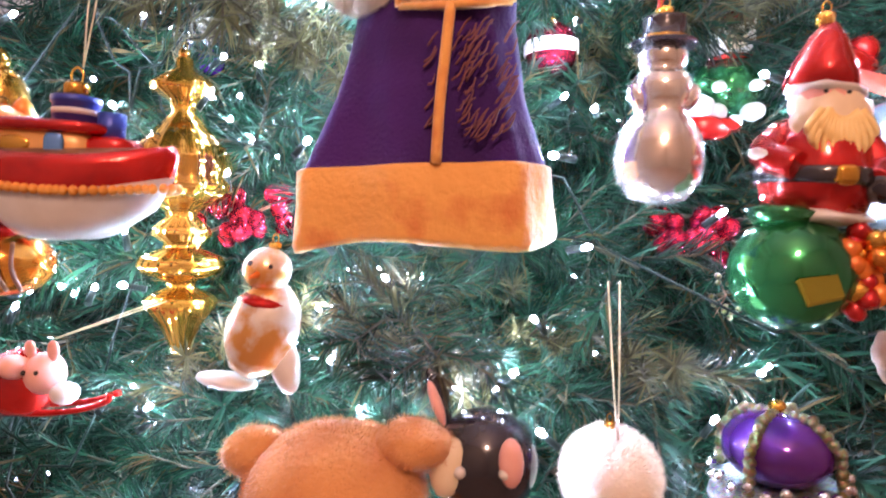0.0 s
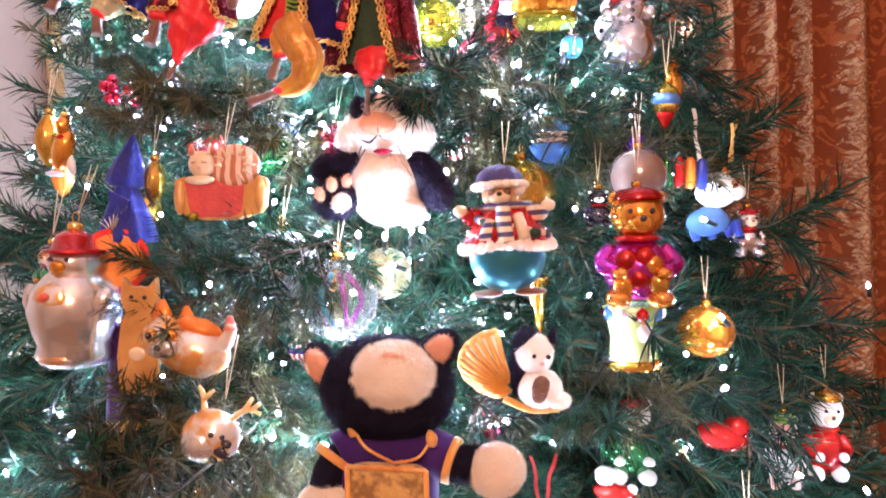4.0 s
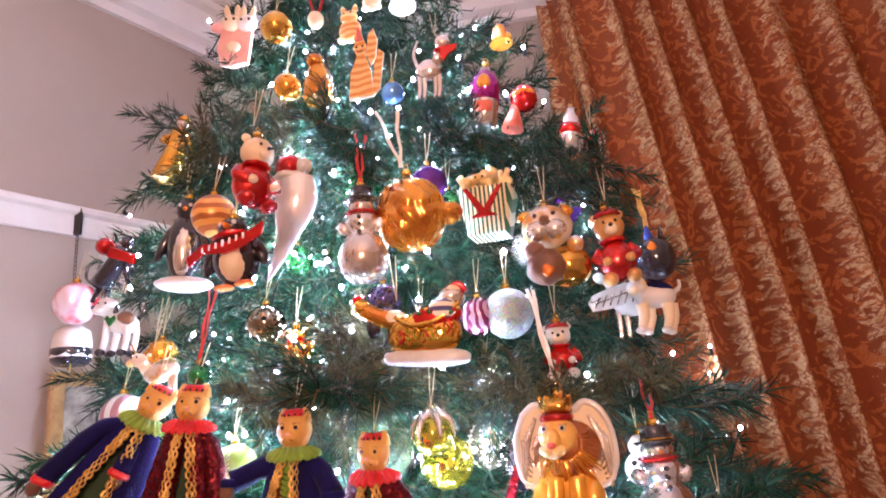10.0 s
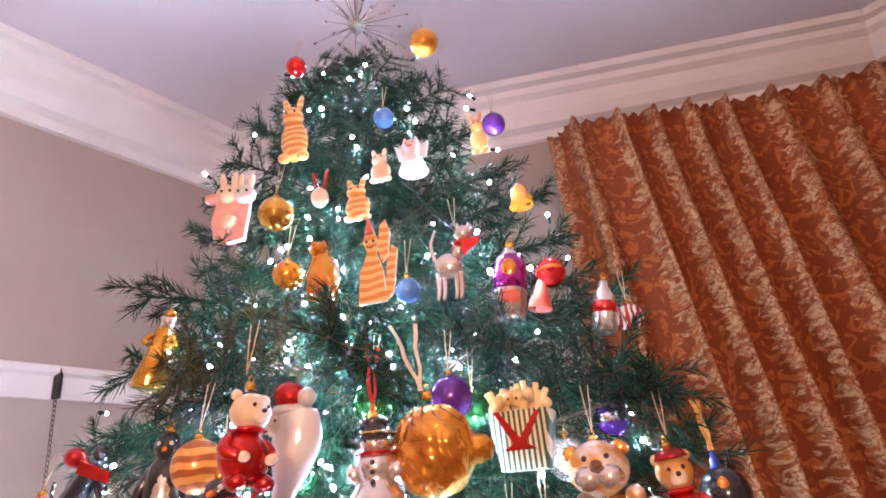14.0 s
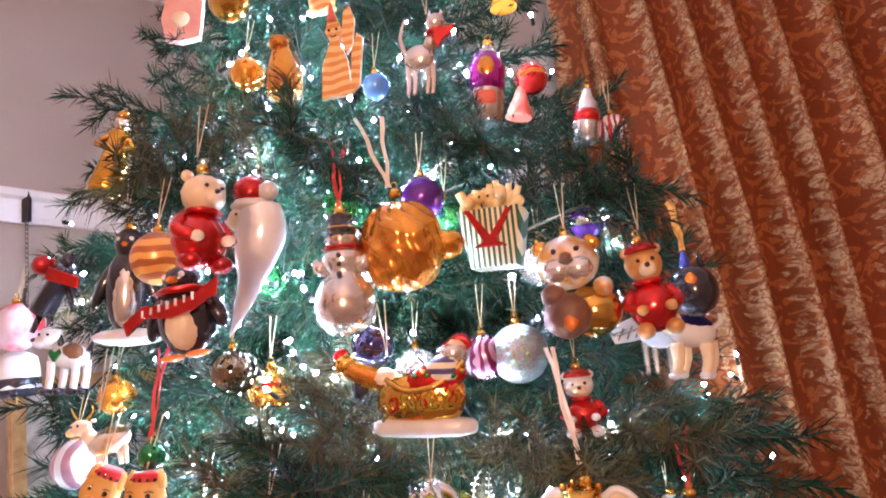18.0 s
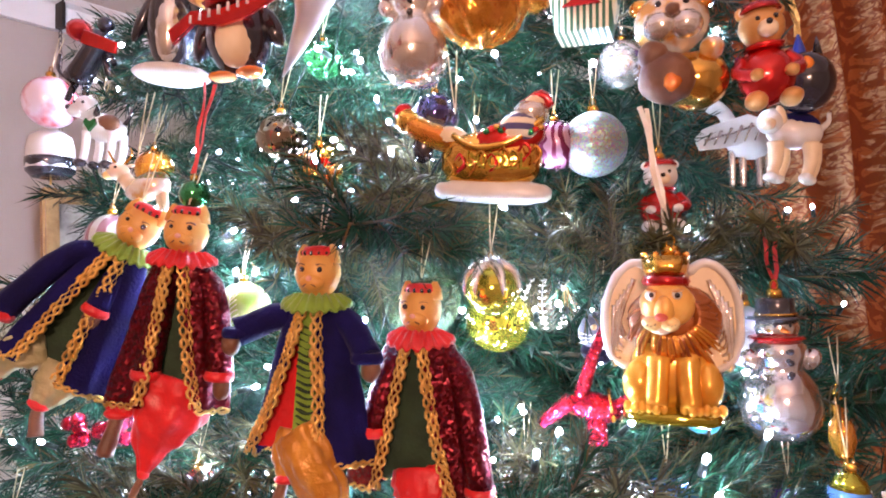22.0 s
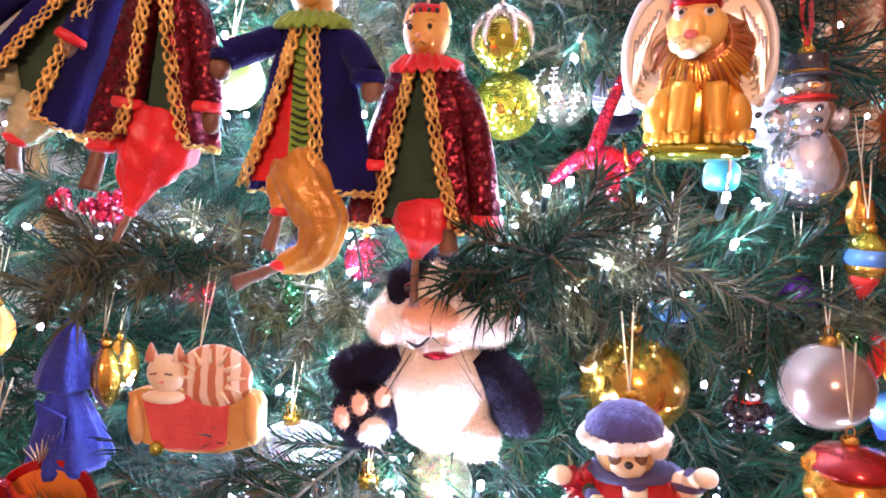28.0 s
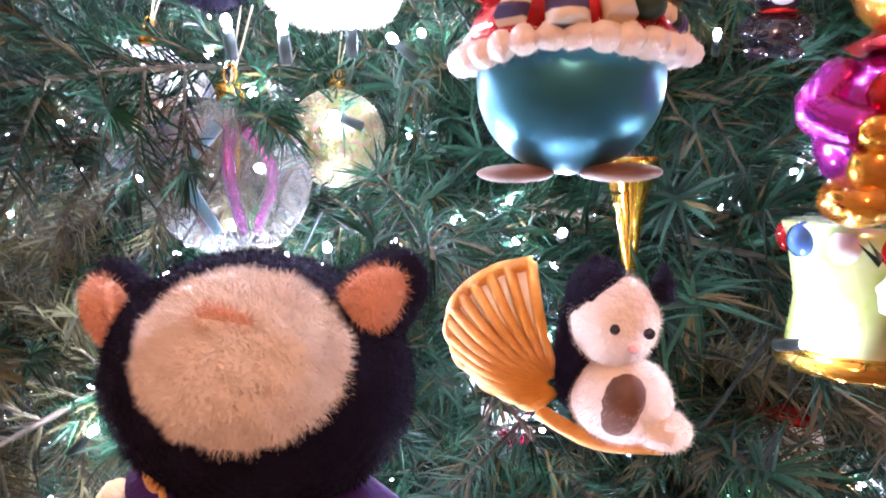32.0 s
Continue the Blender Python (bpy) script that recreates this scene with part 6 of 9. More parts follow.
def elf():
    """A winter figure: padded coat with fur rim on a teal glass ball."""
    f = Fig(0.102, 0.140)
    f.ball(0, -0.20, 0.40, 0.285, TEAL, 0, 0.39, n=32)
    f.piece("fur_rim")
    for k in range(30):
        a = 2 * math.pi * k / 30
        f.ball(0.46 * math.cos(a), -0.125 + 0.012 * math.sin(3 * a), 0.065, 0.042, PLUSHW, 0.44 * math.sin(a), n=9, lump=0.3)
    f.piece("check")
    for k in range(34):
        a, z = radians(180 + 180 * ((k * 0.382) % 1)), -0.075 + 0.20 * ((k * 0.618) % 1)
        q = 0.435 - 0.75 * (z + 0.075)
        f.ball(q * math.cos(a), z, 0.048, 0.024, (DKGREEN, CREAM, KNIT)[k % 3], q * math.sin(a), 0.02, n=8, box=0.5)
    f.piece("coat")
    f.lathe([(0.46, -0.10), (0.40, 0.0), (0.28, 0.12), (0.22, 0.19)], RED, n=26, flute=0.03, waves=9)
    for sx in (-1, 1):
        f.rope([(sx * 0.22, 0, 0.14), (sx * 0.34, -0.08, 0.10), (sx * 0.40, -0.12, 0.15)], 0.09, RED if sx < 0 else SCARF, 0.085)
        f.ball(sx * 0.45, 0.16, 0.075, 0.045, CREAM, -0.14, n=12)
        f.ball(sx * 0.22, -0.478, 0.17, 0.030, BROWN, -0.10, 0.16, n=14)
    f.piece("head")
    f.ball(-0.03, 0.26, 0.19, 0.115, TAN, -0.08, n=18)
    f.ball(-0.03, 0.235, 0.11, 0.05, CREAM, -0.24, 0.06, n=12)
    f.eyes(-0.03, 0.275, 0.075, 0.045, BROWN, -0.24)
    f.ball(-0.03, 0.262, 0.03, 0.018, BLACK, -0.295, n=8)
    f.piece("hat_brim")
    for k in range(20):
        a = 2 * math.pi * k / 20
        f.ball(-0.03 + 0.25 * math.cos(a), 0.333, 0.060, 0.030, PLUSHW, -0.05 + 0.25 * math.sin(a), n=9, lump=0.3)
    f.piece("hat")
    f.lathe([(0.26, 0.35), (0.23, 0.42), (0.14, 0.475), (0.02, 0.495)], KNIT, -0.03, -0.03, 26, 0.025, 13)
    f.ball(0.16, 0.30, 0.075, 0.055, PLUSHW, -0.14, n=12)
    f.piece("scarf")
    f.lathe([(0.22, 0.15), (0.28, 0.17), (0.22, 0.20)], SCARF, 0, -0.05, 20, 0.06, 8)
    f.rope([(0.0, -0.30, 0.16), (0.0, -0.38, 0.06), (0.02, -0.46, -0.10)], 0.075, SCARF, 0.08, 8)
    f.rope([(-0.14, -0.28, 0.06), (-0.20, -0.42, -0.06)], 0.06, SCARF, 0.065, 8)
    f.rope([(0.14, -0.32, 0.10), (0.20, -0.44, -0.08)], 0.055, CREAM, 0.06, 8)
    f.ball(0.30, -0.04, 0.06, 0.04, DKGREEN, -0.36, n=8)
    f.piece("body")
    f.fuzz([PLUSHW], 5000, 0.0022, 4)
    f.done("winter_figure_ornament", (0.159, 0.549, 1.481), "winter figure ornament in striped scarf on teal glass ball", "ornament", 0, -3)
    thread((0.159, 0.588, 1.603), (0.158, 0.557, 1.553))


elf()


def shell_kitten():
    f = Fig(0.122, 0.092)
    f.piece("basket")
    # scallop shell basket, ribs woven in ochre
    grid = []
    for k in range(9):
        t = k / 8
        ring = []
        for i in range(25):
            a = radians(-70 + 140 * i / 24)
            r = 0.06 + 0.40 * t
            wv = 0.02 * math.sin(i * math.pi / 2) * t
            ring.append(f.bm.verts.new((0.122 * (-0.02 - r * math.cos(a) * 1.05), 0.122 * (0.02 + wv - 0.10 * math.sin(math.pi * t)), 0.092 * (-0.22 + r * math.sin(a) * 0.9 + 0.26 * t))))
        grid.append(ring)
    f.skin(grid, CREAM, False)
    f.skin([[f.bm.verts.new(v.co + Vector((0, 0.004, 0))) for v in r] for r in grid], OCHRE, False)
    for i in range(0, 25, 2):
        pts = [(g[i].co.x / 0.122, g[i].co.y / 0.122 - 0.014, g[i].co.z / 0.092) for g in grid]
        f.piece("rib").rope(pts, 0.020, OCHRE, 0.026, 7)
    rim = [(v.co.x / 0.122, v.co.y / 0.122, v.co.z / 0.092) for v in grid[-1]]
    f.piece("rim").rope(rim, 0.032, OCHRE, n=8)
    f.rope([(-0.10, -0.05, -0.36), (0.14, -0.06, -0.47), (0.40, -0.05, -0.44)], 0.035, OCHRE, n=8)
    f.piece("body")
    # kitten
    f.ball(0.22, -0.22, 0.20, 0.24, PLUSHW, -0.04, 0.15, n=16)
    f.ball(0.22, -0.20, 0.09, 0.17, BROWN, -0.15, 0.05, n=12, rot=12)
    f.ball(0.16, 0.20, 0.17, 0.24, PLUSHW, -0.06, 0.14, n=16)
    f.ball(0.10, 0.30, 0.14, 0.20, PLUSHB, -0.02, 0.14, n=14)
    f.ball(0.02, 0.0, 0.08, 0.34, PLUSHB, 0.0, 0.10, n=12)
    for x in (0.06, 0.32):
        f.lathe([(0.06, 0.34), (0.04, 0.43), (0.008, 0.52)], PLUSHB, x, -0.04, 8)
    f.eyes(0.22, 0.20, 0.06, 0.022, BLACK, -0.19)
    f.ball(0.23, 0.12, 0.022, 0.022, PINK, -0.21, n=8)
    f.ball(0.38, -0.34, 0.12, 0.10, PLUSHW, -0.06, n=12)
    f.fuzz([PLUSHW, PLUSHB], 22000, 0.0026, 6)
    f.done("kitten_ornament", (0.168, 0.566, 1.328), "fluffy kitten in an ochre woven shell basket", "ornament", 0, 2)


shell_kitten()


def horn():
    f = Fig(0.038, 0.082)
    f.lathe([(0.50, 0.50), (0.46, 0.46), (0.30, 0.30), (0.20, 0.10), (0.14, -0.15), (0.09, -0.35), (0.05, -0.50)][::-1], GOLD, n=40, flute=0.05, waves=20)
    f.done("horn_ornament", (0.196, 0.653, 1.381), "gilt fluted trumpet ornament", "ornament", 0, -4)


horn()


def deer_ornaments():
    f = Fig(0.096, 0.084)
    f.ball(0.06, -0.08, 0.40, 0.30, MOTTLE, 0, 0.26, n=22, rot=14)
    f.piece("head").ball(-0.20, 0.10, 0.24, 0.26, MOTTLE, -0.08, 0.2, n=18)
    f.piece("muzzle").ball(-0.10, 0.02, 0.15, 0.13, PEARL, -0.24, 0.12, n=14)
    f.piece("ear").lathe([(0.13, 0.24), (0.11, 0.38), (0.03, 0.54)], ORANGE, -0.28, 0, 12, squash=0.5)
    f.piece("ear").lathe([(0.10, 0.22), (0.08, 0.34), (0.02, 0.46)], ORANGE, -0.02, 0.02, 12, squash=0.5)
    f.piece("back_stripe").ball(0.12, 0.22, 0.26, 0.10, ORANGE, 0.0, 0.14, n=14, rot=18)
    f.piece("tail").rope([(0.34, 0, -0.06), (0.44, 0, 0.10), (0.48, 0, 0.26)], 0.10, MOTTLE, 0.05)
    f.lathe([(0.07, 0.18), (0.03, 0.34)], CORAL, 0.46, 0, 10)
    for x in (-0.24, -0.04):
        f.ball(x, 0.16, 0.075, 0.080, AMBER, -0.26, 0.05, n=12)
        f.ball(x, 0.16, 0.035, 0.042, BLACK, -0.30, 0.04, n=10)
    f.ball(-0.12, 0.03, 0.035, 0.03, BLACK, -0.355, n=8)
    f.lumps(0.0014, 120)
    f.done("squirrel_ornament", (-0.153, 0.455, 1.371), "glass squirrel ornament in amber and pearl", "ornament")
    f = Fig(0.078, 0.074)
    f.ball(-0.10, -0.10, 0.36, 0.34, MOTTLE, 0, 0.28, n=20)
    f.ball(-0.14, -0.16, 0.26, 0.24, PEARL, -0.10, 0.22, n=16)
    for x, z, w in ((0.14, -0.20, 0.10), (0.20, -0.08, 0.07), (0.06, -0.30, 0.06), (0.24, -0.22, 0.05)):
        f.ball(x, z, w, w * 0.7, BLACK, -0.21, 0.04, n=10, rot=20)
    for pts in ([(-0.2, 0, 0.15), (-0.25, 0, 0.40), (-0.32, 0, 0.5)], [(0.12, 0, 0.12), (0.30, 0, 0.30), (0.48, 0, 0.28)], [(0.28, 0, 0.28), (0.36, 0, 0.46)], [(-0.24, 0, 0.34), (-0.12, 0, 0.48)], [(0.36, 0, 0.29), (0.46, 0, 0.40)]):
        f.rope(pts, 0.040, PALEY, 0.022)
    f.eyes(0.10, 0.02, 0.07, 0.03, BLACK, -0.27)
    f.lumps(0.0010, 140)
    f.done("reindeer_ornament", (-0.102, 0.417, 1.300), "pearly glass reindeer head ornament with cream antlers", "ornament", 0, 8)
    thread((-0.093, 0.432, 1.385), (-0.098, 0.422, 1.327))
    f = Fig(0.046, 0.122)
    f.plate([(-0.4, -0.5), (0.4, -0.5), (0.5, -0.2), (0.42, 0.1), (0.30, 0.2), (0.45, 0.32), (0.40, 0.5), (0.2, 0.42), (-0.2, 0.42), (-0.4, 0.5), (-0.45, 0.32), (-0.30, 0.2), (-0.42, 0.1), (-0.5, -0.2)], TAN, 0, 0.16)
    f.eyes(0, 0.33, 0.16, 0.05, BLACK, -0.09)
    f.ball(0, -0.15, 0.2, 0.06, CREAM, -0.08, 0.04, n=10)
    f.done("cat_cutout", (-0.214, 0.468, 1.377), "flat tan wooden cat cut-out", "ornament", 0, 3)
    f = Fig(0.06, 0.11)
    f.lathe([(0.2, 0.5), (0.32, 0.2), (0.45, -0.3), (0.5, -0.5)][::-1], PURPV, n=18, flute=0.07, waves=5)
    f.lathe([(0.50, -0.52), (0.52, -0.46), (0.48, -0.42)], GOLDV, n=18, flute=0.07, waves=5)
    f.done("cloth_figure", (-0.259, 0.518, 1.326), "purple cloth robe with gold hem on a figure", "ornament", 0, -6)
    f = Fig(0.075, 0.075)
    f.lathe([(0.49, -0.04), (0.50, 0.0), (0.49, 0.04)], RED, n=28)
    f.lathe([(0.40, -0.055), (0.40, 0.055)], ORANGE, n=24)
    f.done("disc_ornament", (-0.277, 0.520, 1.452), "round red disc ornament with orange face", "ornament", 25, 0, 85)


deer_ornaments()


def slipper():
    f = Fig(0.062, 0.056)
    f.ball(-0.05, -0.2, 0.40, 0.24, RED, 0, 0.2, n=16)
    f.ball(0.25, -0.10, 0.24, 0.14, RED, 0, 0.18, n=12)
    f.ball(-0.22, 0.16, 0.22, 0.24, WHITE, 0, 0.18, n=14, lump=0.2)
    f.ball(0.36, 0.0, 0.12, 0.10, WHITE, -0.05, n=10, lump=0.2)
    f.done("boot_ornament", (0.293, 0.707, 1.144), "red glass boot ornament with white cuff", "ornament", 0, 10)
    f = Fig(0.078, 0.064)
    f.ball(0.0, -0.05, 0.46, 0.30, RED, 0, 0.22, n=16, rot=12)
    f.ball(0.25, 0.15, 0.22, 0.24, RED, 0, 0.18, n=12)
    f.done("boot_ornament", (0.436, 0.740, 1.205), "plain red glass slipper ornament", "ornament", 0, 0)


slipper()


def sofa_cat():
    """A flat painted wooden ornament: tabby asleep in a red basket."""
    f = Fig(0.108, 0.088)
    f.plate([(-0.5, 0.02), (-0.40, 0.07), (0.40, 0.07), (0.47, 0.05), (0.50, -0.02), (0.48, -0.32), (0.42, -0.40), (0.16, -0.49), (-0.20, -0.49), (-0.40, -0.42), (-0.47, -0.30)], TAN, 0, 0.08)
    f.piece("basket_front").plate([(-0.38, 0.03), (0.26, 0.03), (0.22, -0.40), (0.10, -0.45), (-0.22, -0.45), (-0.32, -0.38)], BASKETR, -0.045, 0.02)
    f.piece("basket_side").ball(-0.43, -0.20, 0.060, 0.22, TAN, -0.05, 0.05, n=12)
    f.piece("basket_side").ball(0.42, -0.16, 0.065, 0.23, TAN, -0.05, 0.05, n=12)
    f.piece("cat_back").ball(0.16, 0.20, 0.27, 0.27, TABBY, -0.04, 0.06, n=20)
    f.piece("coat_marks")
    for k in range(9):
        a = radians(-60 + 30 * k)
        f.rope([(0.16 + 0.12 * math.cos(a), -0.10, 0.20 + 0.13 * math.sin(a)), (0.16 + 0.24 * math.cos(a), -0.09, 0.20 + 0.25 * math.sin(a))], 0.022, CREAM, 0.004, 6)
    f.piece("cat_head").ball(-0.18, 0.22, 0.14, 0.17, CREAM, -0.07, 0.06, n=16)
    for sx in (-1, 1):
        f.lathe([(0.05, 0.33), (0.035, 0.40), (0.006, 0.48)], TABBY, -0.18 + sx * 0.10, -0.07, 8)
        f.rope([(-0.18 + sx * 0.03, -0.135, 0.24), (-0.18 + sx * 0.08, -0.13, 0.23)], 0.008, BROWN, n=4)
    f.ball(-0.18, 0.17, 0.02, 0.018, PINK, -0.135, n=6)
    f.piece("forepaws").ball(-0.20, 0.02, 0.16, 0.06, CREAM, -0.08, 0.05, n=12)
    f.piece("toy_ball").ball(-0.28, -0.44, 0.055, 0.065, OLIVE, -0.06, n=10)
    f.done("cat_basket_ornament", (-0.157, 0.539, 1.539), "flat wooden tabby cat asleep in red basket", "ornament", 4, 0)
    thread((-0.155, 0.569, 1.642), (-0.157, 0.546, 1.576))


sofa_cat()


def blue_bird():
    f = Fig(0.058, 0.122)
    f.lathe([(0.50, -0.46), (0.52, -0.42), (0.44, -0.26), (0.33, -0.10), (0.22, 0.04), (0.16, 0.10)], BLUEC, 0.05, 0, 44, 0.09, 9, tilt=-6)
    f.lathe([(0.26, 0.06), (0.36, 0.10), (0.30, 0.24), (0.20, 0.38), (0.09, 0.50), (0.02, 0.56)], BLUEC, 0.0, 0, 36, 0.07, 7, tilt=5)
    f.plate([(-0.10, 0.02), (0.36, -0.06), (0.30, -0.30), (0.02, -0.20)], BLUEC, -0.34, 0.06)
    for k in range(7):
        x = 0.02 + 0.035 * k
        f.rope([(0.10, -0.50, -0.44), (x + 0.02, -0.49, -0.34 + 0.015 * k), (x + 0.06 * (k - 3), -0.46, -0.28 + 0.03 * k)], 0.012, SILVER, 0.005, 5)
    f.plate([(-0.50, -0.50), (-0.26, -0.22), (-0.14, -0.5)], GOLDV, -0.05, 0.1)
    f.lumps(0.0016, 70)
    f.done("blue_figure_ornament", (-0.282, 0.548, 1.529), "blue cloth figure ornament with silver sprigs", "ornament", 0, 6)


blue_bird()


def lion():
    """A winged lion in amber glass with a gold crown on a green base."""
    f = Fig(0.102, 0.140)
    # wings as one broad pearly back with a rolled rim
    rim = [(0.0, 0.20), (0.12, 0.32), (0.26, 0.375), (0.39, 0.31), (0.47, 0.18), (0.495, 0.02), (0.46, -0.12), (0.38, -0.20), (0.20, -0.24)]
    rim = rim + [(-x, z) for x, z in rim[:0:-1]]
    f.piece("wing").plate(rim, CREAM, 0.10, 0.09)
    for sx in (-1, 1):
        f.piece("wing_rim")
        f.rope([(sx * x, 0.05, z) for x, z in rim[1:9]], 0.034, WHITE, 0.028)
        for k in range(6):
            f.piece("feather").rope([(sx * (0.27 + 0.03 * k), 0.05, 0.28 - 0.03 * k), (sx * (0.37 + 0.012 * k), 0.04, 0.06 - 0.05 * k), (sx * (0.33 + 0.01 * k), 0.05, -0.05 - 0.03 * k)], 0.022, PEARL, 0.012, 6)
    # body, haunches and forelegs
    f.piece("body")
    f.ball(0.0, -0.24, 0.31, 0.20, LIONB, 0.02, 0.20, n=22, box=0.8)
    for sx in (-1, 1):
        f.piece("haunch").ball(sx * 0.24, -0.29, 0.12, 0.13, LIONB, -0.08, 0.16, n=14)
        f.piece("foreleg").rope([(sx * 0.10, -0.17, -0.14), (sx * 0.11, -0.22, -0.28), (sx * 0.12, -0.27, -0.39)], 0.088, LIONB, 0.075, 12)
        for x in (0.12, 0.27):
            f.piece("paw")
            for k in range(3):
                f.ball(sx * x + (k - 1) * 0.052, -0.395, 0.034, 0.032, LIONB, -0.30 + 0.04 * abs(k - 1), n=9)
    f.piece("mane")
    # mane of combed locks
    f.ball(0.02, 0.06, 0.34, 0.20, MANE, 0.0, 0.15, n=24, lump=0.06)
    r = random.Random(3)
    for k in range(64):
        a = radians(150 + 240 * k / 63 + r.uniform(-3, 3))
        q = r.uniform(0.7, 1.0)
        x0, z0 = 0.0 + 0.17 * math.cos(a), 0.09 + 0.11 * math.sin(a)
        x1, z1 = 0.02 + 0.30 * q * math.cos(a + 0.10), 0.05 + 0.22 * q * math.sin(a + 0.10)
        x2, z2 = 0.02 + 0.36 * q * math.cos(a + 0.25), 0.03 + 0.29 * q * math.sin(a + 0.2) - 0.02
        low = math.sin(a) < -0.35
        f.piece("mane_lock").rope([(x0, -0.17, z0), (x1, -0.17 + 0.05 * abs(math.cos(a)), z1), (x2, -0.08, z2)], 0.026, AMBER if low and k % 3 else MANE, 0.008, 6)
    f.piece("head")
    # face, turned a little aside
    f.ball(-0.035, 0.145, 0.20, 0.125, LIONF, -0.13, 0.17, n=22)
    f.piece("snout").ball(-0.06, 0.115, 0.075, 0.085, LIONF, -0.26, 0.10, n=14)
    for sx in (-1, 1):
        f.ball(-0.085 + sx * 0.055, 0.048, 0.078, 0.042, PALEY, -0.27, 0.09, n=14)
        f.ball(-0.065 + sx * 0.09, 0.222, 0.05, 0.008, TAN, -0.255, 0.05, n=10, rot=-sx * 8)
        for k in range(3):
            f.ball(-0.085 + sx * (0.045 + 0.025 * k), 0.045 - 0.008 * (k % 2), 0.007, 0.005, BROWN, -0.356, n=5)
    f.ball(-0.085, 0.015, 0.075, 0.028, CREAM, -0.25, 0.08, n=12)
    f.piece("nose").ball(-0.085, 0.085, 0.048, 0.022, CORAL, -0.345, 0.035, n=10)
    f.eyes(-0.065, 0.198, 0.090, 0.040, WHITE, -0.262)
    f.eyes(-0.060, 0.198, 0.088, 0.019, BLACK, -0.294)
    f.piece("base")
    f.ball(0.0, -0.455, 0.36, 0.045, OLIVE, -0.02, 0.27, n=22, box=0.6)
    f.piece("crown")
    f.lathe([(0.16, 0.245), (0.18, 0.27), (0.165, 0.30)], RED, -0.04, -0.06, 20)
    f.lathe([(0.13, 0.30), (0.15, 0.33), (0.165, 0.41), (0.12, 0.38), (0.05, 0.37)], GOLD, -0.04, -0.06, 24, 0.08, 6)
    f.beads([(-0.04 + 0.15 * math.cos(a), -0.06 + 0.15 * math.sin(a), 0.415) for a in [k * 1.047 for k in range(7)]], 0.03, AMBER, 5)
    f.piece("body")
    f.lumps(0.0010, 140)
    f.cap(0, 0.42, 0.010)
    f.done("lion_ornament", (0.207, 0.606, 1.782), "amber glass winged lion ornament with gold crown", "ornament", -6, 2)
    strip((0.195, 0.615, 1.961), (0.208, 0.606, 1.857), 0.0042, RIBBONW, "ribbon", "ivory ribbon loop above the lion ornament", 0.002)


lion()


def giraffe():
    f = Fig(0.078, 0.118)
    f.ball(0.06, -0.24, 0.30, 0.11, GLITR, 0, 0.12, n=16, rot=10)
    f.rope([(-0.10, 0, -0.20), (0.02, 0, 0.10), (0.16, 0, 0.36), (0.20, 0, 0.46)], 0.085, GLITR, 0.035, 12)
    f.lathe([(0.12, -0.5), (0.10, -0.3)], GLITR, 0.10, 0, 10)
    f.rope([(-0.18, 0, -0.20), (-0.42, 0, -0.34), (-0.50, 0, -0.40)], 0.10, GLITR, 0.05)
    f.rope([(0.30, 0, -0.22), (0.46, 0, -0.12), (0.50, 0, 0.02)], 0.07, GLITR, 0.04)
    f.rope([(0.20, 0, -0.10), (0.24, -0.1, -0.26)], 0.02, GOLD, n=6)
    f.ball(0.26, -0.30, 0.03, 0.03, GOLD, -0.1, n=8)
    f.done("animal_ornament", (0.145, 0.642, 1.743), "red glitter animal ornament with long neck", "ornament", 0, 4)


giraffe()


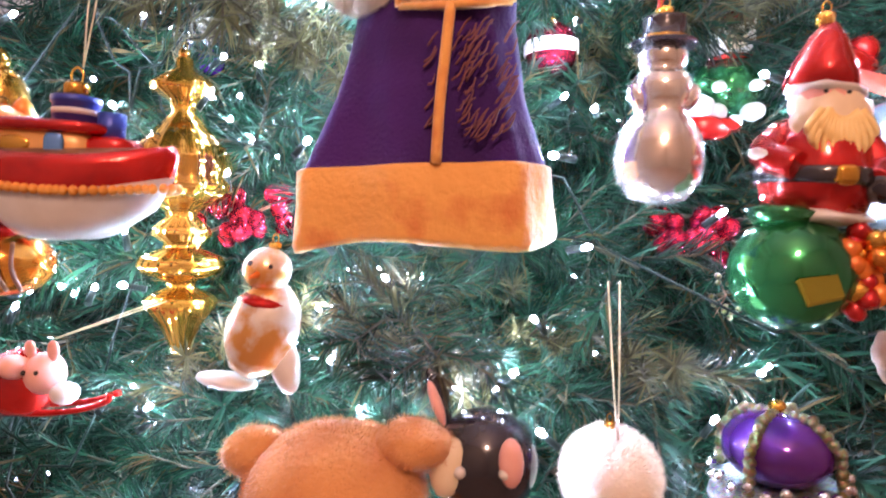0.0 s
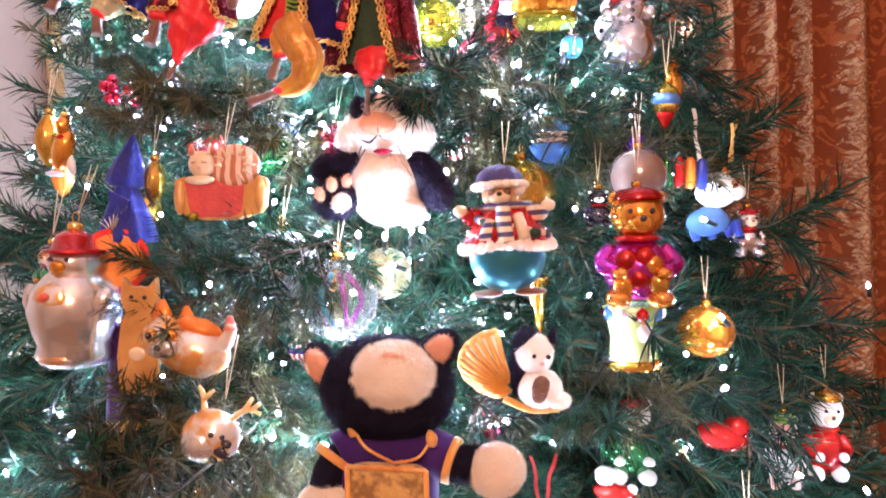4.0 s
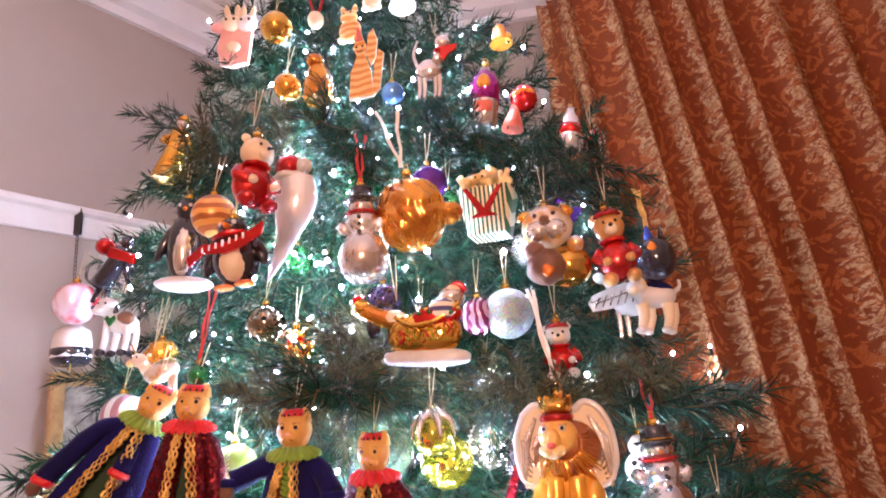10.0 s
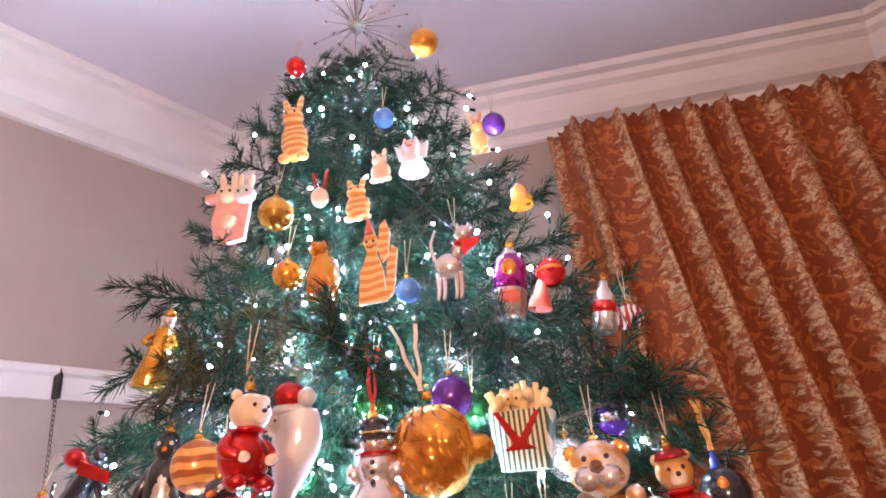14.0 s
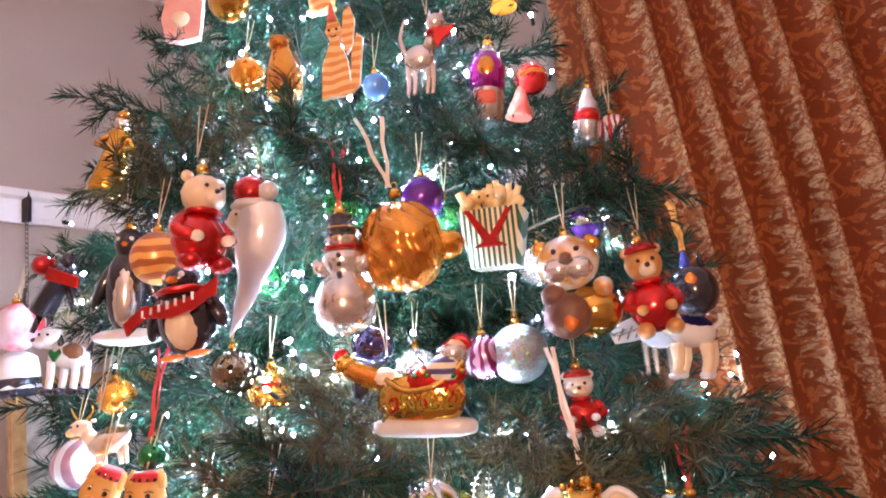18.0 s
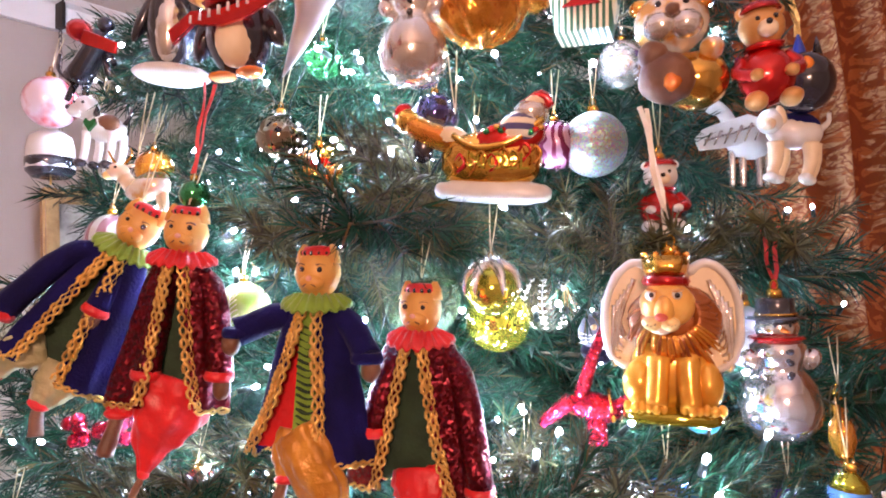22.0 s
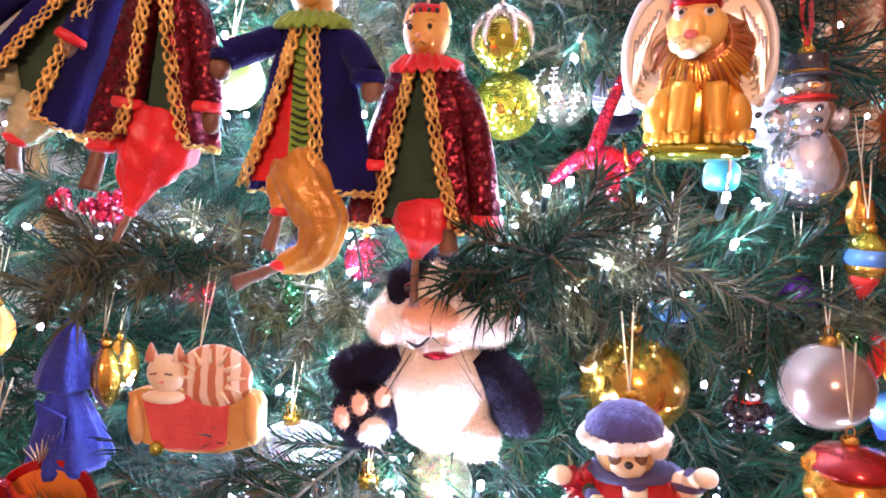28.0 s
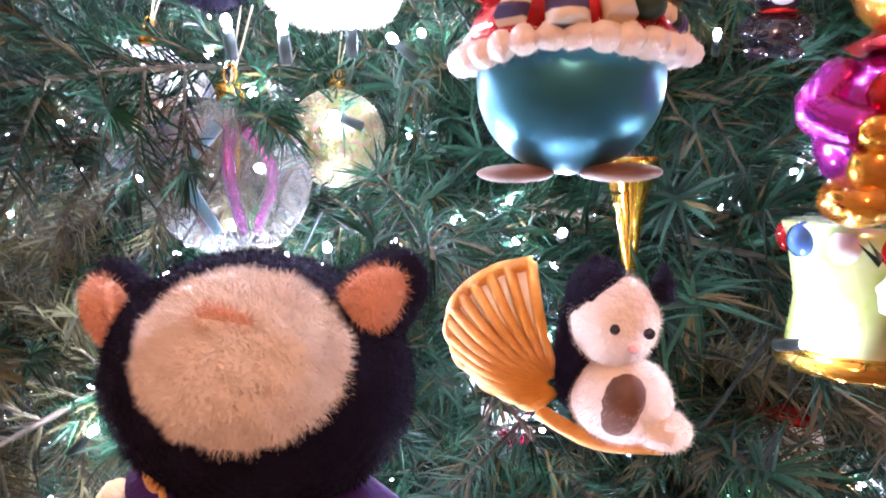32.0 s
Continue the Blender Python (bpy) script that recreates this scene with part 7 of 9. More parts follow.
def sleigh():
    f = Fig(0.146, 0.092)
    f.ball(0.14, -0.40, 0.35, 0.10, WHITE, 0, 0.10, n=18, box=0.6)
    f.ball(0.12, -0.10, 0.30, 0.26, GOLD, 0, 0.12, n=18, box=0.7)
    f.ball(0.20, 0.08, 0.24, 0.18, RED, -0.02, 0.12, n=16, rot=-14)
    f.rope([(-0.10, -0.10, 0.10), (0.04, -0.13, -0.02), (0.24, -0.13, 0.04), (0.42, -0.10, 0.26)], 0.022, GOLD, n=8)
    f.ball(0.34, 0.34, 0.11, 0.15, PEARL, 0, n=14, rot=-20)
    f.ball(0.28, 0.18, 0.12, 0.14, SCARF, -0.06, n=12)
    f.ball(0.36, 0.44, 0.07, 0.07, CREAM, -0.02, n=10)
    f.ball(-0.14, 0.10, 0.12, 0.11, CREAM, -0.02, 0.08, n=12)
    f.rope([(-0.08, 0, 0.06), (-0.24, -0.02, 0.12), (-0.38, -0.02, 0.22)], 0.085, AMBER, 0.07, 10)
    f.ball(-0.40, 0.26, 0.08, 0.12, GOLD, -0.02, n=12)
    f.ball(-0.43, 0.34, 0.06, 0.09, RED, -0.02, n=10)
    f.ball(-0.30, 0.02, 0.07, 0.16, BLACK, 0.02, n=10)
    for k in range(9):
        x, z = -0.12 + 0.062 * k, -0.22 + 0.05 * (k % 2) + 0.02 * k
        f.rope([(x, -0.115, z - 0.10), (x + 0.04, -0.13, z - 0.02), (x + 0.01, -0.135, z + 0.06), (x - 0.02, -0.125, z)], 0.012, (GOLD, RED, AMBER)[k % 3], 0.006, 6)
    for k in range(12):
        f.ball(0.10 + 0.028 * k, 0.13 + 0.02 * (k % 3), 0.022, 0.03, (GREEN, RED, GOLD)[k % 3], -0.13, n=7)
        f.ball(0.30 + 0.05 * math.cos(k), 0.24 + 0.05 * math.sin(k * 2), 0.03, 0.04, WHITE, -0.08, n=7, lump=0.3)
    f.rope([(0.30, -0.02, 0.40), (0.40, -0.04, 0.50), (0.46, -0.04, 0.40)], 0.05, RED, 0.02, 8)
    for x in (0.02, 0.08, 0.15, 0.22):
        f.rope([(x - 0.02, -0.125, -0.04), (x - 0.02, -0.13, -0.18), (x + 0.02, -0.13, -0.18)], 0.009, OLIVE, n=5)
    f.lumps(0.0014, 130)
    f.done("sleigh_ornament", (0.052, 0.627, 1.939), "gilded glass sleigh ornament with red seat on snow", "ornament", 0, 5)
    thread((0.038, 0.623, 2.026), (0.039, 0.624, 1.971))


sleigh()


def text_on(words, place, size, m, yaw=0, roll=0, name="lettering", parent=None):
    cu = bpy.data.curves.new(name, "FONT")
    cu.body, cu.size, cu.extrude, cu.align_x, cu.align_y = words, size, 0.0004, "CENTER", "CENTER"
    tmp = bpy.data.objects.new(name, cu)
    me = bpy.data.meshes.new_from_object(tmp)
    bpy.data.objects.remove(tmp)
    me.materials.append(m)
    ob = new(name, me)
    ob.matrix_world = pose(*place, 90, roll, yaw)
    if parent:
        mw = ob.matrix_world.copy()
        ob.parent = parent
        ob.matrix_local = parent.matrix_world.inverted() @ mw
    return ob


bpy.context.view_layer.update()
text_on("NOEL", (0.077, 0.608, 1.923), 0.020, OLIVE, 0, 4, "lettering", bpy.data.objects["sleigh_ornament"])


def unicorn_elephant():
    f = Fig(0.090, 0.100)
    f.ball(0.10, -0.02, 0.26, 0.17, WHITE, 0, 0.15, n=18, rot=14)
    f.piece("wing").plate([(-0.52, 0.00), (-0.44, 0.10), (-0.22, 0.18), (0.06, 0.26), (0.24, 0.20), (0.20, 0.04), (-0.02, -0.06), (-0.24, -0.10), (-0.46, -0.12)], WHITE, -0.12, 0.06)
    for k in range(6):
        x = -0.42 + 0.11 * k
        f.piece("feather").rope([(x + 0.08, -0.16, 0.06 + 0.025 * k), (x, -0.165, -0.08 + 0.012 * k)], 0.018, PEARL, 0.010, 6)
    for x in (-0.08, 0.04, 0.22, 0.31):
        f.piece("leg").rope([(x, 0, -0.10), (x + 0.015, 0.01, -0.30), (x + 0.02, 0, -0.49)], 0.050, PEARL, 0.034)
    f.piece("neck").rope([(-0.06, 0, 0.06), (-0.14, -0.02, 0.24), (-0.22, -0.03, 0.34)], 0.09, WHITE, 0.075)
    f.piece("head").ball(-0.28, 0.35, 0.13, 0.075, WHITE, -0.04, n=14, rot=20)
    f.piece("horn").rope([(-0.30, -0.04, 0.40), (-0.36, -0.05, 0.52)], 0.025, SILVER, 0.004, 6)
    f.piece("bead_trim").beads([(-0.40, -0.16, -0.02), (-0.10, -0.165, 0.06), (0.14, -0.165, 0.14)], 0.020, SILVER, 1.8)
    f.done("unicorn_ornament", (0.315, 0.796, 1.964), "white glass unicorn ornament with silver beads", "ornament", 0, 4)
    f = Fig(0.064, 0.082)
    f.ball(0.02, 0.12, 0.40, 0.20, WHITE, 0, 0.26, n=20, rot=6)
    f.piece("rug").ball(0.04, 0.20, 0.34, 0.15, NAVYV, 0.03, 0.27, n=18)
    for x, y, z in ((-0.26, -0.10, -0.02), (-0.10, 0.12, -0.02), (0.22, -0.10, -0.02), (0.34, 0.12, 0.0)):
        f.piece("leg").rope([(x, y, z), (x + 0.02, y, -0.22), (x - 0.03, y - 0.03, -0.40)], 0.125, CREAM, 0.080)
        f.piece("paw").ball(x - 0.06, -0.44, 0.105, 0.055, WHITE, y - 0.06, 0.12, n=10)
    f.piece("head").ball(-0.34, 0.22, 0.20, 0.15, WHITE, -0.10, n=16)
    f.piece("muzzle").ball(-0.42, 0.16, 0.11, 0.075, CREAM, -0.26, 0.10, n=12)
    f.piece("ear").ball(-0.24, 0.28, 0.07, 0.11, CREAM, -0.22, 0.05, n=10, rot=-20)
    f.piece("tail").rope([(0.38, 0.05, 0.16), (0.50, 0.04, 0.26), (0.50, 0.03, 0.36)], 0.05, WHITE, 0.025)
    f.lumps(0.0007, 150)
    f.done("dog_ornament", (0.348, 0.742, 1.949), "white glass dog ornament with a navy rug", "ornament", 0, 6)


unicorn_elephant()


def penguin(place, w, h, label, shell, belly, scarf=None, roll=0, yaw=0, base=None):
    f = Fig(w, h)
    f.ball(0, -0.06, 0.34, 0.36, shell, 0, 0.28, n=18)
    f.piece("belly").ball(0.02, -0.10, 0.22, 0.28, belly, -0.12, 0.18, n=16)
    f.piece("head").ball(0, 0.32, 0.22, 0.14, shell, -0.02, n=14)
    f.piece("beak").rope([(0, -0.18, 0.31), (0.05, -0.40, 0.28)], 0.07, ORANGE, 0.02)
    f.eyes(0.0, 0.35, 0.10, 0.035, WHITE, -0.19)
    for sx in (-1, 1):
        f.piece("flipper").ball(sx * 0.36, -0.02, 0.10, 0.22, shell, -0.02, 0.10, n=12, rot=sx * -22)
        f.piece("foot").ball(sx * 0.15, -0.43, 0.14, 0.04, ORANGE, -0.12, n=10)
    f.piece("scarf")
    if scarf:
        f.lathe([(0.26, 0.16), (0.32, 0.20), (0.26, 0.24)], scarf, 0, -0.02, 18, 0.06, 8)
        f.plate([(-0.56, -0.04), (-0.30, 0.09), (0.0, 0.05), (0.30, 0.09), (0.60, 0.22), (0.56, 0.06), (0.28, -0.05), (0.0, -0.08), (-0.30, -0.03), (-0.52, -0.16)], scarf, -0.34, 0.05)
        for k in range(7):
            f.rope([(-0.30 + 0.1 * k, -0.372, -0.02 + 0.012 * k), (-0.29 + 0.1 * k, -0.372, 0.045 + 0.012 * k)], 0.014, WHITE, n=5)
    f.piece("base")
    if base:
        f.ball(0.05, -0.45, 0.55, 0.07, base, 0, 0.4, n=18)
    f.piece("body")
    f.lumps(0.0008, 150)
    f.cap(0, 0.45, 0.009)
    f.done("penguin_ornament", place, label, "ornament", yaw, roll, group="penguin ornaments")
    top = Vector(place) + Vector((0, 0, h * 0.5 + 0.006))
    thread(top + Vector((0, 0.012, 0.05)), top)


penguin((-0.218, 0.598, 2.077), 0.064, 0.124, "black glass penguin ornament on white ice", BLACK, PEARL, None, 4, 15, WHITE)
penguin((-0.122, 0.545, 2.031), 0.080, 0.092, "black and cream penguin ornament with red banner", BLACK, CREAM, RED, -4, 0)


def jointed_dog():
    """A white wooden dog with loose legs, black ears and feet and a green heart."""
    f = Fig(0.080, 0.098)
    f.ball(0.06, 0.02, 0.34, 0.17, WHITE, 0, 0.16, n=18, rot=6)
    f.piece("patch").ball(0.16, 0.07, 0.19, 0.12, BROWN, -0.09, 0.08, n=12)
    f.piece("head").ball(-0.24, 0.26, 0.20, 0.15, WHITE, -0.05, 0.17, n=16)
    f.piece("muzzle").ball(-0.34, 0.20, 0.13, 0.08, WHITE, -0.14, 0.10, n=12)
    f.piece("nose").ball(-0.42, 0.23, 0.05, 0.035, BLACK, -0.20, n=8)
    for x, tip in ((-0.36, 24), (-0.08, -24)):
        f.piece("ear").ball(x, 0.24, 0.06, 0.13, BLACK, -0.07, 0.05, n=12, rot=tip)
    f.eyes(-0.26, 0.30, 0.07, 0.025, BLACK, -0.21)
    for x, y in ((-0.16, -0.10), (-0.06, 0.08), (0.24, -0.10), (0.32, 0.08)):
        f.piece("leg").rope([(x, y, -0.04), (x + 0.01, y, -0.22), (x - 0.01, y, -0.40)], 0.065, WHITE, 0.055, 10)
        f.piece("foot").ball(x - 0.04, -0.44, 0.10, 0.055, BLACK, y - 0.02, 0.07, n=12)
    f.piece("tail").rope([(0.36, 0, 0.08), (0.44, 0, 0.20), (0.47, 0, 0.34)], 0.035, BLACK, 0.02)
    f.piece("heart").plate([(-0.06, -0.06), (-0.16, 0.05), (-0.13, 0.11), (-0.06, 0.07), (0.01, 0.11), (0.04, 0.05)], GREEN, -0.19, 0.05)
    f.done("dog_ornament", (-0.423, 0.752, 2.022), "white wooden dog ornament with black ears and feet", "ornament", 8, 6)
    thread((-0.420, 0.764, 2.095), (-0.424, 0.752, 2.050))


jointed_dog()


def black_dog():
    f = Fig(0.098, 0.114)
    f.rope([(-0.20, 0, -0.20), (0.05, 0, 0.10), (0.20, 0, 0.30)], 0.17, BLACK, 0.12, 12)
    f.ball(-0.16, 0.36, 0.15, 0.12, RED, 0, n=12)
    f.plate([(0.05, 0.30), (0.50, 0.12), (0.48, 0.0), (0.0, 0.16)], RED, -0.14, 0.05)
    for pts in ([(-0.2, 0, -0.2), (-0.30, -0.05, -0.42)], [(-0.1, 0.05, -0.18), (-0.06, -0.02, -0.46)], [(0.22, 0, 0.16), (0.38, -0.04, -0.08)], [(0.16, 0.04, 0.1), (0.30, -0.02, -0.22)]):
        f.rope(pts, 0.05, BLACK, 0.035)
    f.rope([(-0.28, 0, -0.2), (-0.46, 0, -0.05), (-0.44, 0, 0.12)], 0.022, BLACK, n=6)
    f.ball(0.26, 0.36, 0.10, 0.09, BLACK, -0.04, n=10)
    f.done("dog_ornament", (-0.434, 0.747, 2.107), "black jointed dog ornament with red scarf", "ornament")


black_dog()


def moon_santa():
    """A crescent-bearded father christmas in pearl glass."""
    f = Fig(0.065, 0.160)
    grid = []
    for k in range(15):
        u = k / 14
        x, z = 0.20 + 0.05 * math.sin(math.pi * u) - 0.52 * u ** 1.7, 0.30 - 0.80 * u
        r = 0.36 * (1 - u ** 2.4) * (0.72 + 0.38 * math.sin(math.pi * min(1, u * 1.5 + 0.12))) + 0.012
        grid.append([f.bm.verts.new((0.065 * (x + r * math.cos(q)), 0.065 * 0.8 * r * math.sin(q), 0.160 * z)) for q in [2 * math.pi * i / 22 for i in range(22)]])
    f.skin(grid, PEARLW)
    f.piece("face").ball(-0.12, 0.21, 0.15, 0.075, CREAM, -0.10, 0.16, n=14)
    f.piece("nose").ball(-0.26, 0.19, 0.06, 0.028, PINK, -0.14, n=8)
    f.eyes(-0.14, 0.235, 0.07, 0.024, BLACK, -0.25)
    f.piece("hat_brim").ball(0.10, 0.30, 0.34, 0.045, WHITE, -0.02, 0.30, n=16, lump=0.2)
    f.piece("hat").ball(0.06, 0.39, 0.29, 0.105, RED, 0, 0.26, n=18, rot=20)
    f.piece("pompom").ball(0.40, 0.37, 0.15, 0.060, WHITE, -0.14, n=14, lump=0.15)
    f.done("moon_santa_ornament", (-0.082, 0.592, 2.086), "white crescent father christmas ornament with red hat", "ornament", 0, 3)


moon_santa()


def pinecone_lion():
    f = Fig(0.094, 0.112)
    grid = []
    for j in range(1, 40):
        th = math.pi * j / 40
        ring = []
        for i in range(84):
            a = 2 * math.pi * i / 84
            z = math.cos(th)
            swirl = a * 5 + 3.5 * z + 1.6 * noise.noise((math.cos(a) * 1.3, math.sin(a) * 1.3, z * 2))
            scale = abs(math.sin(swirl)) ** 0.7 * (0.6 + 0.4 * abs(math.sin(z * 7 + 0.8 * math.sin(a * 4))))
            r = 0.42 + 0.075 * scale * math.sin(th)
            ring.append(f.bm.verts.new((0.094 * r * math.sin(th) * math.cos(a), 0.094 * 0.86 * r * math.sin(th) * math.sin(a), 0.112 * (r - 0.01) * z)))
        grid.append(ring)
    f.skin(grid[::-1], AMBER)
    f.bm.faces.new(grid[0]).material_index = f.slot(AMBER)
    f.bm.faces.new(grid[-1][::-1]).material_index = f.slot(AMBER)
    f.piece("side_cone").ball(0.50, -0.04, 0.17, 0.13, AMBER, 0.04, n=20, lump=0.25)
    f.lumps(0.0012, 90)
    f.cap(-0.02, 0.48, 0.010)
    f.done("pine_cone_ornament", (0.063, 0.637, 2.080), "large amber glass pine cone ornament", "ornament")
    strip((0.050, 0.602, 2.209), (0.058, 0.627, 2.141), 0.0045, RIBBONW, "ribbon", "cream satin ribbon loop above a glass ornament", 0.012)


pinecone_lion()


def fries():
    f = Fig(0.076, 0.098)
    grid = []
    for k, z in enumerate((-0.5, -0.2, 0.12)):
        s = 0.32 + 0.06 * k
        grid.append([f.bm.verts.new((0.076 * x * s, 0.076 * y * s * 0.8, 0.098 * z)) for x, y in ((-1, -1), (0, -1.06), (1, -1), (1.05, 0), (1, 1), (0, 1.05), (-1, 1), (-1.05, 0))])
    f.skin(grid, CANDY)
    f.bm.faces.new(grid[0][::-1]).material_index = f.slot(CANDY)
    f.piece("ribbon_cross")
    f.plate([(-0.34, 0.12), (-0.26, 0.12), (0.02, -0.18), (0.28, 0.10), (0.34, 0.10), (0.10, -0.24), (0.24, -0.30), (-0.22, -0.30), (-0.08, -0.24)], RED, -0.36, 0.05)
    f.piece("body")
    r = random.Random(4)
    for k in range(17):
        f.piece("stick")
        x = -0.40 + 0.8 * k / 16
        y = r.uniform(-0.25, 0.2)
        f.rope([(x * 0.7, y, 0.05), (x, y, 0.26), (x * 1.08 + r.uniform(-0.04, 0.04), y, r.uniform(0.28, 0.48))], 0.052, PALEY, 0.05, 6)
    for k in range(12):
        f.piece("filling").ball(r.uniform(-0.42, 0.42), r.uniform(0.14, 0.30), 0.085, 0.07, PALEY, r.uniform(-0.34, -0.1), n=8, lump=0.2)
    f.eyes(-0.02, 0.24, 0.06, 0.02, BLACK, -0.42)
    f.done("gift_box_ornament", (0.157, 0.684, 2.099), "striped green gift box ornament topped with pale yellow sticks", "ornament", -10, 3)


fries()


def black_ball_cat():
    f = Fig(0.058, 0.080)
    f.ball(0, -0.08, 0.46, 0.36, BLACK, 0, n=20)
    f.lathe([(0.12, 0.22), (0.08, 0.36), (0.02, 0.5)], BLUE, -0.05, 0, 10)
    f.lathe([(0.08, 0.22), (0.05, 0.36), (0.01, 0.46)], BLACK, 0.22, 0, 10)
    f.ball(-0.08, 0.06, 0.10, 0.08, ORANGE, -0.40, 0.06, n=10, lump=0.4)
    f.done("black_cat_ornament", (0.356, 0.726, 2.008), "round black glass cat ornament with orange flower", "ornament")
    strip((0.352, 0.738, 2.104), (0.354, 0.728, 2.047), 0.005, BRAID, "ribbon", "narrow gold ribbon loop above an ornament", 0.003)


black_ball_cat()


def upper_figures():
    # golden figure at the edge of the tree
    f = Fig(0.048, 0.112)
    f.lathe([(0.40, -0.48), (0.44, -0.44), (0.30, -0.1), (0.24, 0.12), (0.28, 0.2), (0.12, 0.26)], GOLD, n=20, flute=0.05, waves=6)
    f.ball(0, 0.33, 0.2, 0.1, PEARL, n=12)
    f.lathe([(0.22, 0.38), (0.1, 0.46), (0.02, 0.5)], GOLD, n=12)
    for sx in (-1, 1):
        f.rope([(sx * 0.22, 0, 0.16), (sx * 0.42, -0.1, 0.05), (sx * 0.2, -0.3, 0.0)], 0.09, GOLD, 0.08)
    f.lumps(0.0012, 150)
    f.done("golden_figure_ornament", (-0.287, 0.676, 2.256), "gilded glass king figure ornament", "ornament", 20, 14)
    # pink bottle
    f = Fig(0.046, 0.106)
    f.lathe([(0.30, -0.48), (0.42, -0.44), (0.46, -0.10), (0.46, 0.18), (0.36, 0.34), (0.18, 0.40), (0.16, 0.46)], PEARL, n=22)
    f.lathe([(0.47, -0.10), (0.475, 0.19), (0.37, 0.345)], MAGENTA, n=22)
    f.ball(0, 0.14, 0.24, 0.14, AMBER, -0.38, 0.12, n=14)
    f.ball(0, -0.22, 0.3, 0.09, CORAL, -0.36, 0.12, n=12, box=0.6)
    f.cap(0, 0.46, 0.011)
    f.done("bottle_ornament", (0.168, 0.742, 2.284), "pink and white glass bottle ornament", "ornament", 0, 8)
    # clear bottle with red label
    f = Fig(0.044, 0.082)
    f.lathe([(0.30, -0.48), (0.40, -0.44), (0.42, 0.0), (0.34, 0.2), (0.18, 0.36), (0.16, 0.46)], PEARL, n=20)
    f.lathe([(0.43, -0.14), (0.43, 0.06)], RED, n=20)
    f.cap(0, 0.46, 0.009)
    f.done("bottle_ornament", (0.292, 0.856, 2.265), "small glass bottle ornament with a red label", "ornament", 0, 10)
    # red bell-shaped flower
    f = Fig(0.046, 0.050)
    f.ball(0, 0, 0.48, 0.46, RED, 0, n=18)
    f.lathe([(0.34, -0.02), (0.38, 0.0), (0.30, 0.02)], ORANGE, 0, -0.36, 16)
    f.ball(0, 0.0, 0.14, 0.14, RED, -0.44, n=10)
    f.done("dial_ornament", (0.226, 0.835, 2.323), "round red glass ornament with orange ring", "ornament")
    f = Fig(0.036, 0.050)
    f.lathe([(0.5, -0.5), (0.4, -0.2), (0.22, 0.2), (0.06, 0.5)], CORAL, n=14)
    f.done("cone_ornament", (0.206, 0.832, 2.294), "small coral cone ornament", "ornament", 0, 12)
    # brown glass cat
    f = Fig(0.048, 0.078)
    f.lathe([(0.40, -0.48), (0.44, -0.4), (0.40, -0.1), (0.28, 0.15), (0.22, 0.3)], AMBER, n=18)
    f.ball(-0.05, 0.34, 0.26, 0.14, AMBER, -0.05, n=14)
    for sx in (-1, 1):
        f.lathe([(0.1, 0.42), (0.02, 0.52)], AMBER, -0.05 + sx * 0.14, 0, 8)
    f.ball(0.22, -0.1, 0.24, 0.36, BROWN, 0.1, 0.2, n=12)
    f.done("cat_ornament", (-0.062, 0.668, 2.320), "amber glass seated cat ornament", "ornament", 20)
    # flat striped cat with party hat
    f = Fig(0.060, 0.110)
    f.plate([(-0.42, -0.5), (0.14, -0.5), (0.12, -0.15), (0.0, 0.08), (0.06, 0.2), (0.0, 0.3), (-0.10, 0.5), (-0.20, 0.3), (-0.26, 0.2), (-0.18, 0.08), (-0.36, -0.15)], CREAM, 0, 0.10, PALETIG)
    f.plate([(0.02, 0.10), (0.10, 0.40), (0.22, 0.46), (0.30, 0.30), (0.22, 0.02), (0.10, -0.05)], CREAM, 0.06, 0.08, PALETIG)
    f.plate([(0.14, -0.5), (0.30, -0.42), (0.44, 0.06), (0.34, 0.12), (0.22, -0.06), (0.16, -0.3)], CREAM, -0.02, 0.08, PALETIG)
    f.lathe([(0.10, 0.28), (0.05, 0.40), (0.01, 0.49)], CORAL, -0.10, -0.06, 10)
    f.eyes(-0.10, 0.20, 0.07, 0.03, BLACK, -0.06)
    f.rope([(-0.16, -0.065, 0.14), (-0.10, -0.065, 0.12), (-0.04, -0.065, 0.14)], 0.012, BLACK, n=4)
    f.done("cat_cutout", (0.022, 0.625, 2.302), "flat orange striped cat cut-out with party hat", "ornament")
    # spun glass cat with red scarf
    f = Fig(0.072, 0.100)
    f.ball(-0.08, -0.06, 0.24, 0.16, PEARL, 0, 0.15, n=16)
    for x in (-0.26, -0.16, 0.04, 0.12):
        f.rope([(x, 0, -0.14), (x + 0.01, 0, -0.34), (x - 0.01, -0.02, -0.49)], 0.05, PEARL, 0.03)
    f.rope([(0.06, 0, 0.02), (0.16, 0, 0.20)], 0.11, PEARL, 0.10)
    f.ball(0.20, 0.32, 0.15, 0.11, PEARL, -0.03, n=14)
    for sx in (-1, 1):
        f.lathe([(0.05, 0.40), (0.01, 0.49)], PEARL, 0.20 + sx * 0.09, 0, 8)
    f.rope([(-0.28, 0, -0.02), (-0.36, 0, 0.20), (-0.28, 0, 0.42)], 0.04, PEARL, 0.025)
    f.lathe([(0.13, 0.17), (0.17, 0.20), (0.13, 0.23)], RED, 0.18, 0, 14)
    f.plate([(0.20, 0.22), (0.50, 0.24), (0.46, 0.16), (0.30, 0.08), (0.24, 0.0), (0.18, 0.10)], RED, -0.12, 0.06)
    f.done("glass_cat_ornament", (0.108, 0.650, 2.292), "white glass cat ornament with red scarf", "ornament", 0, 4)
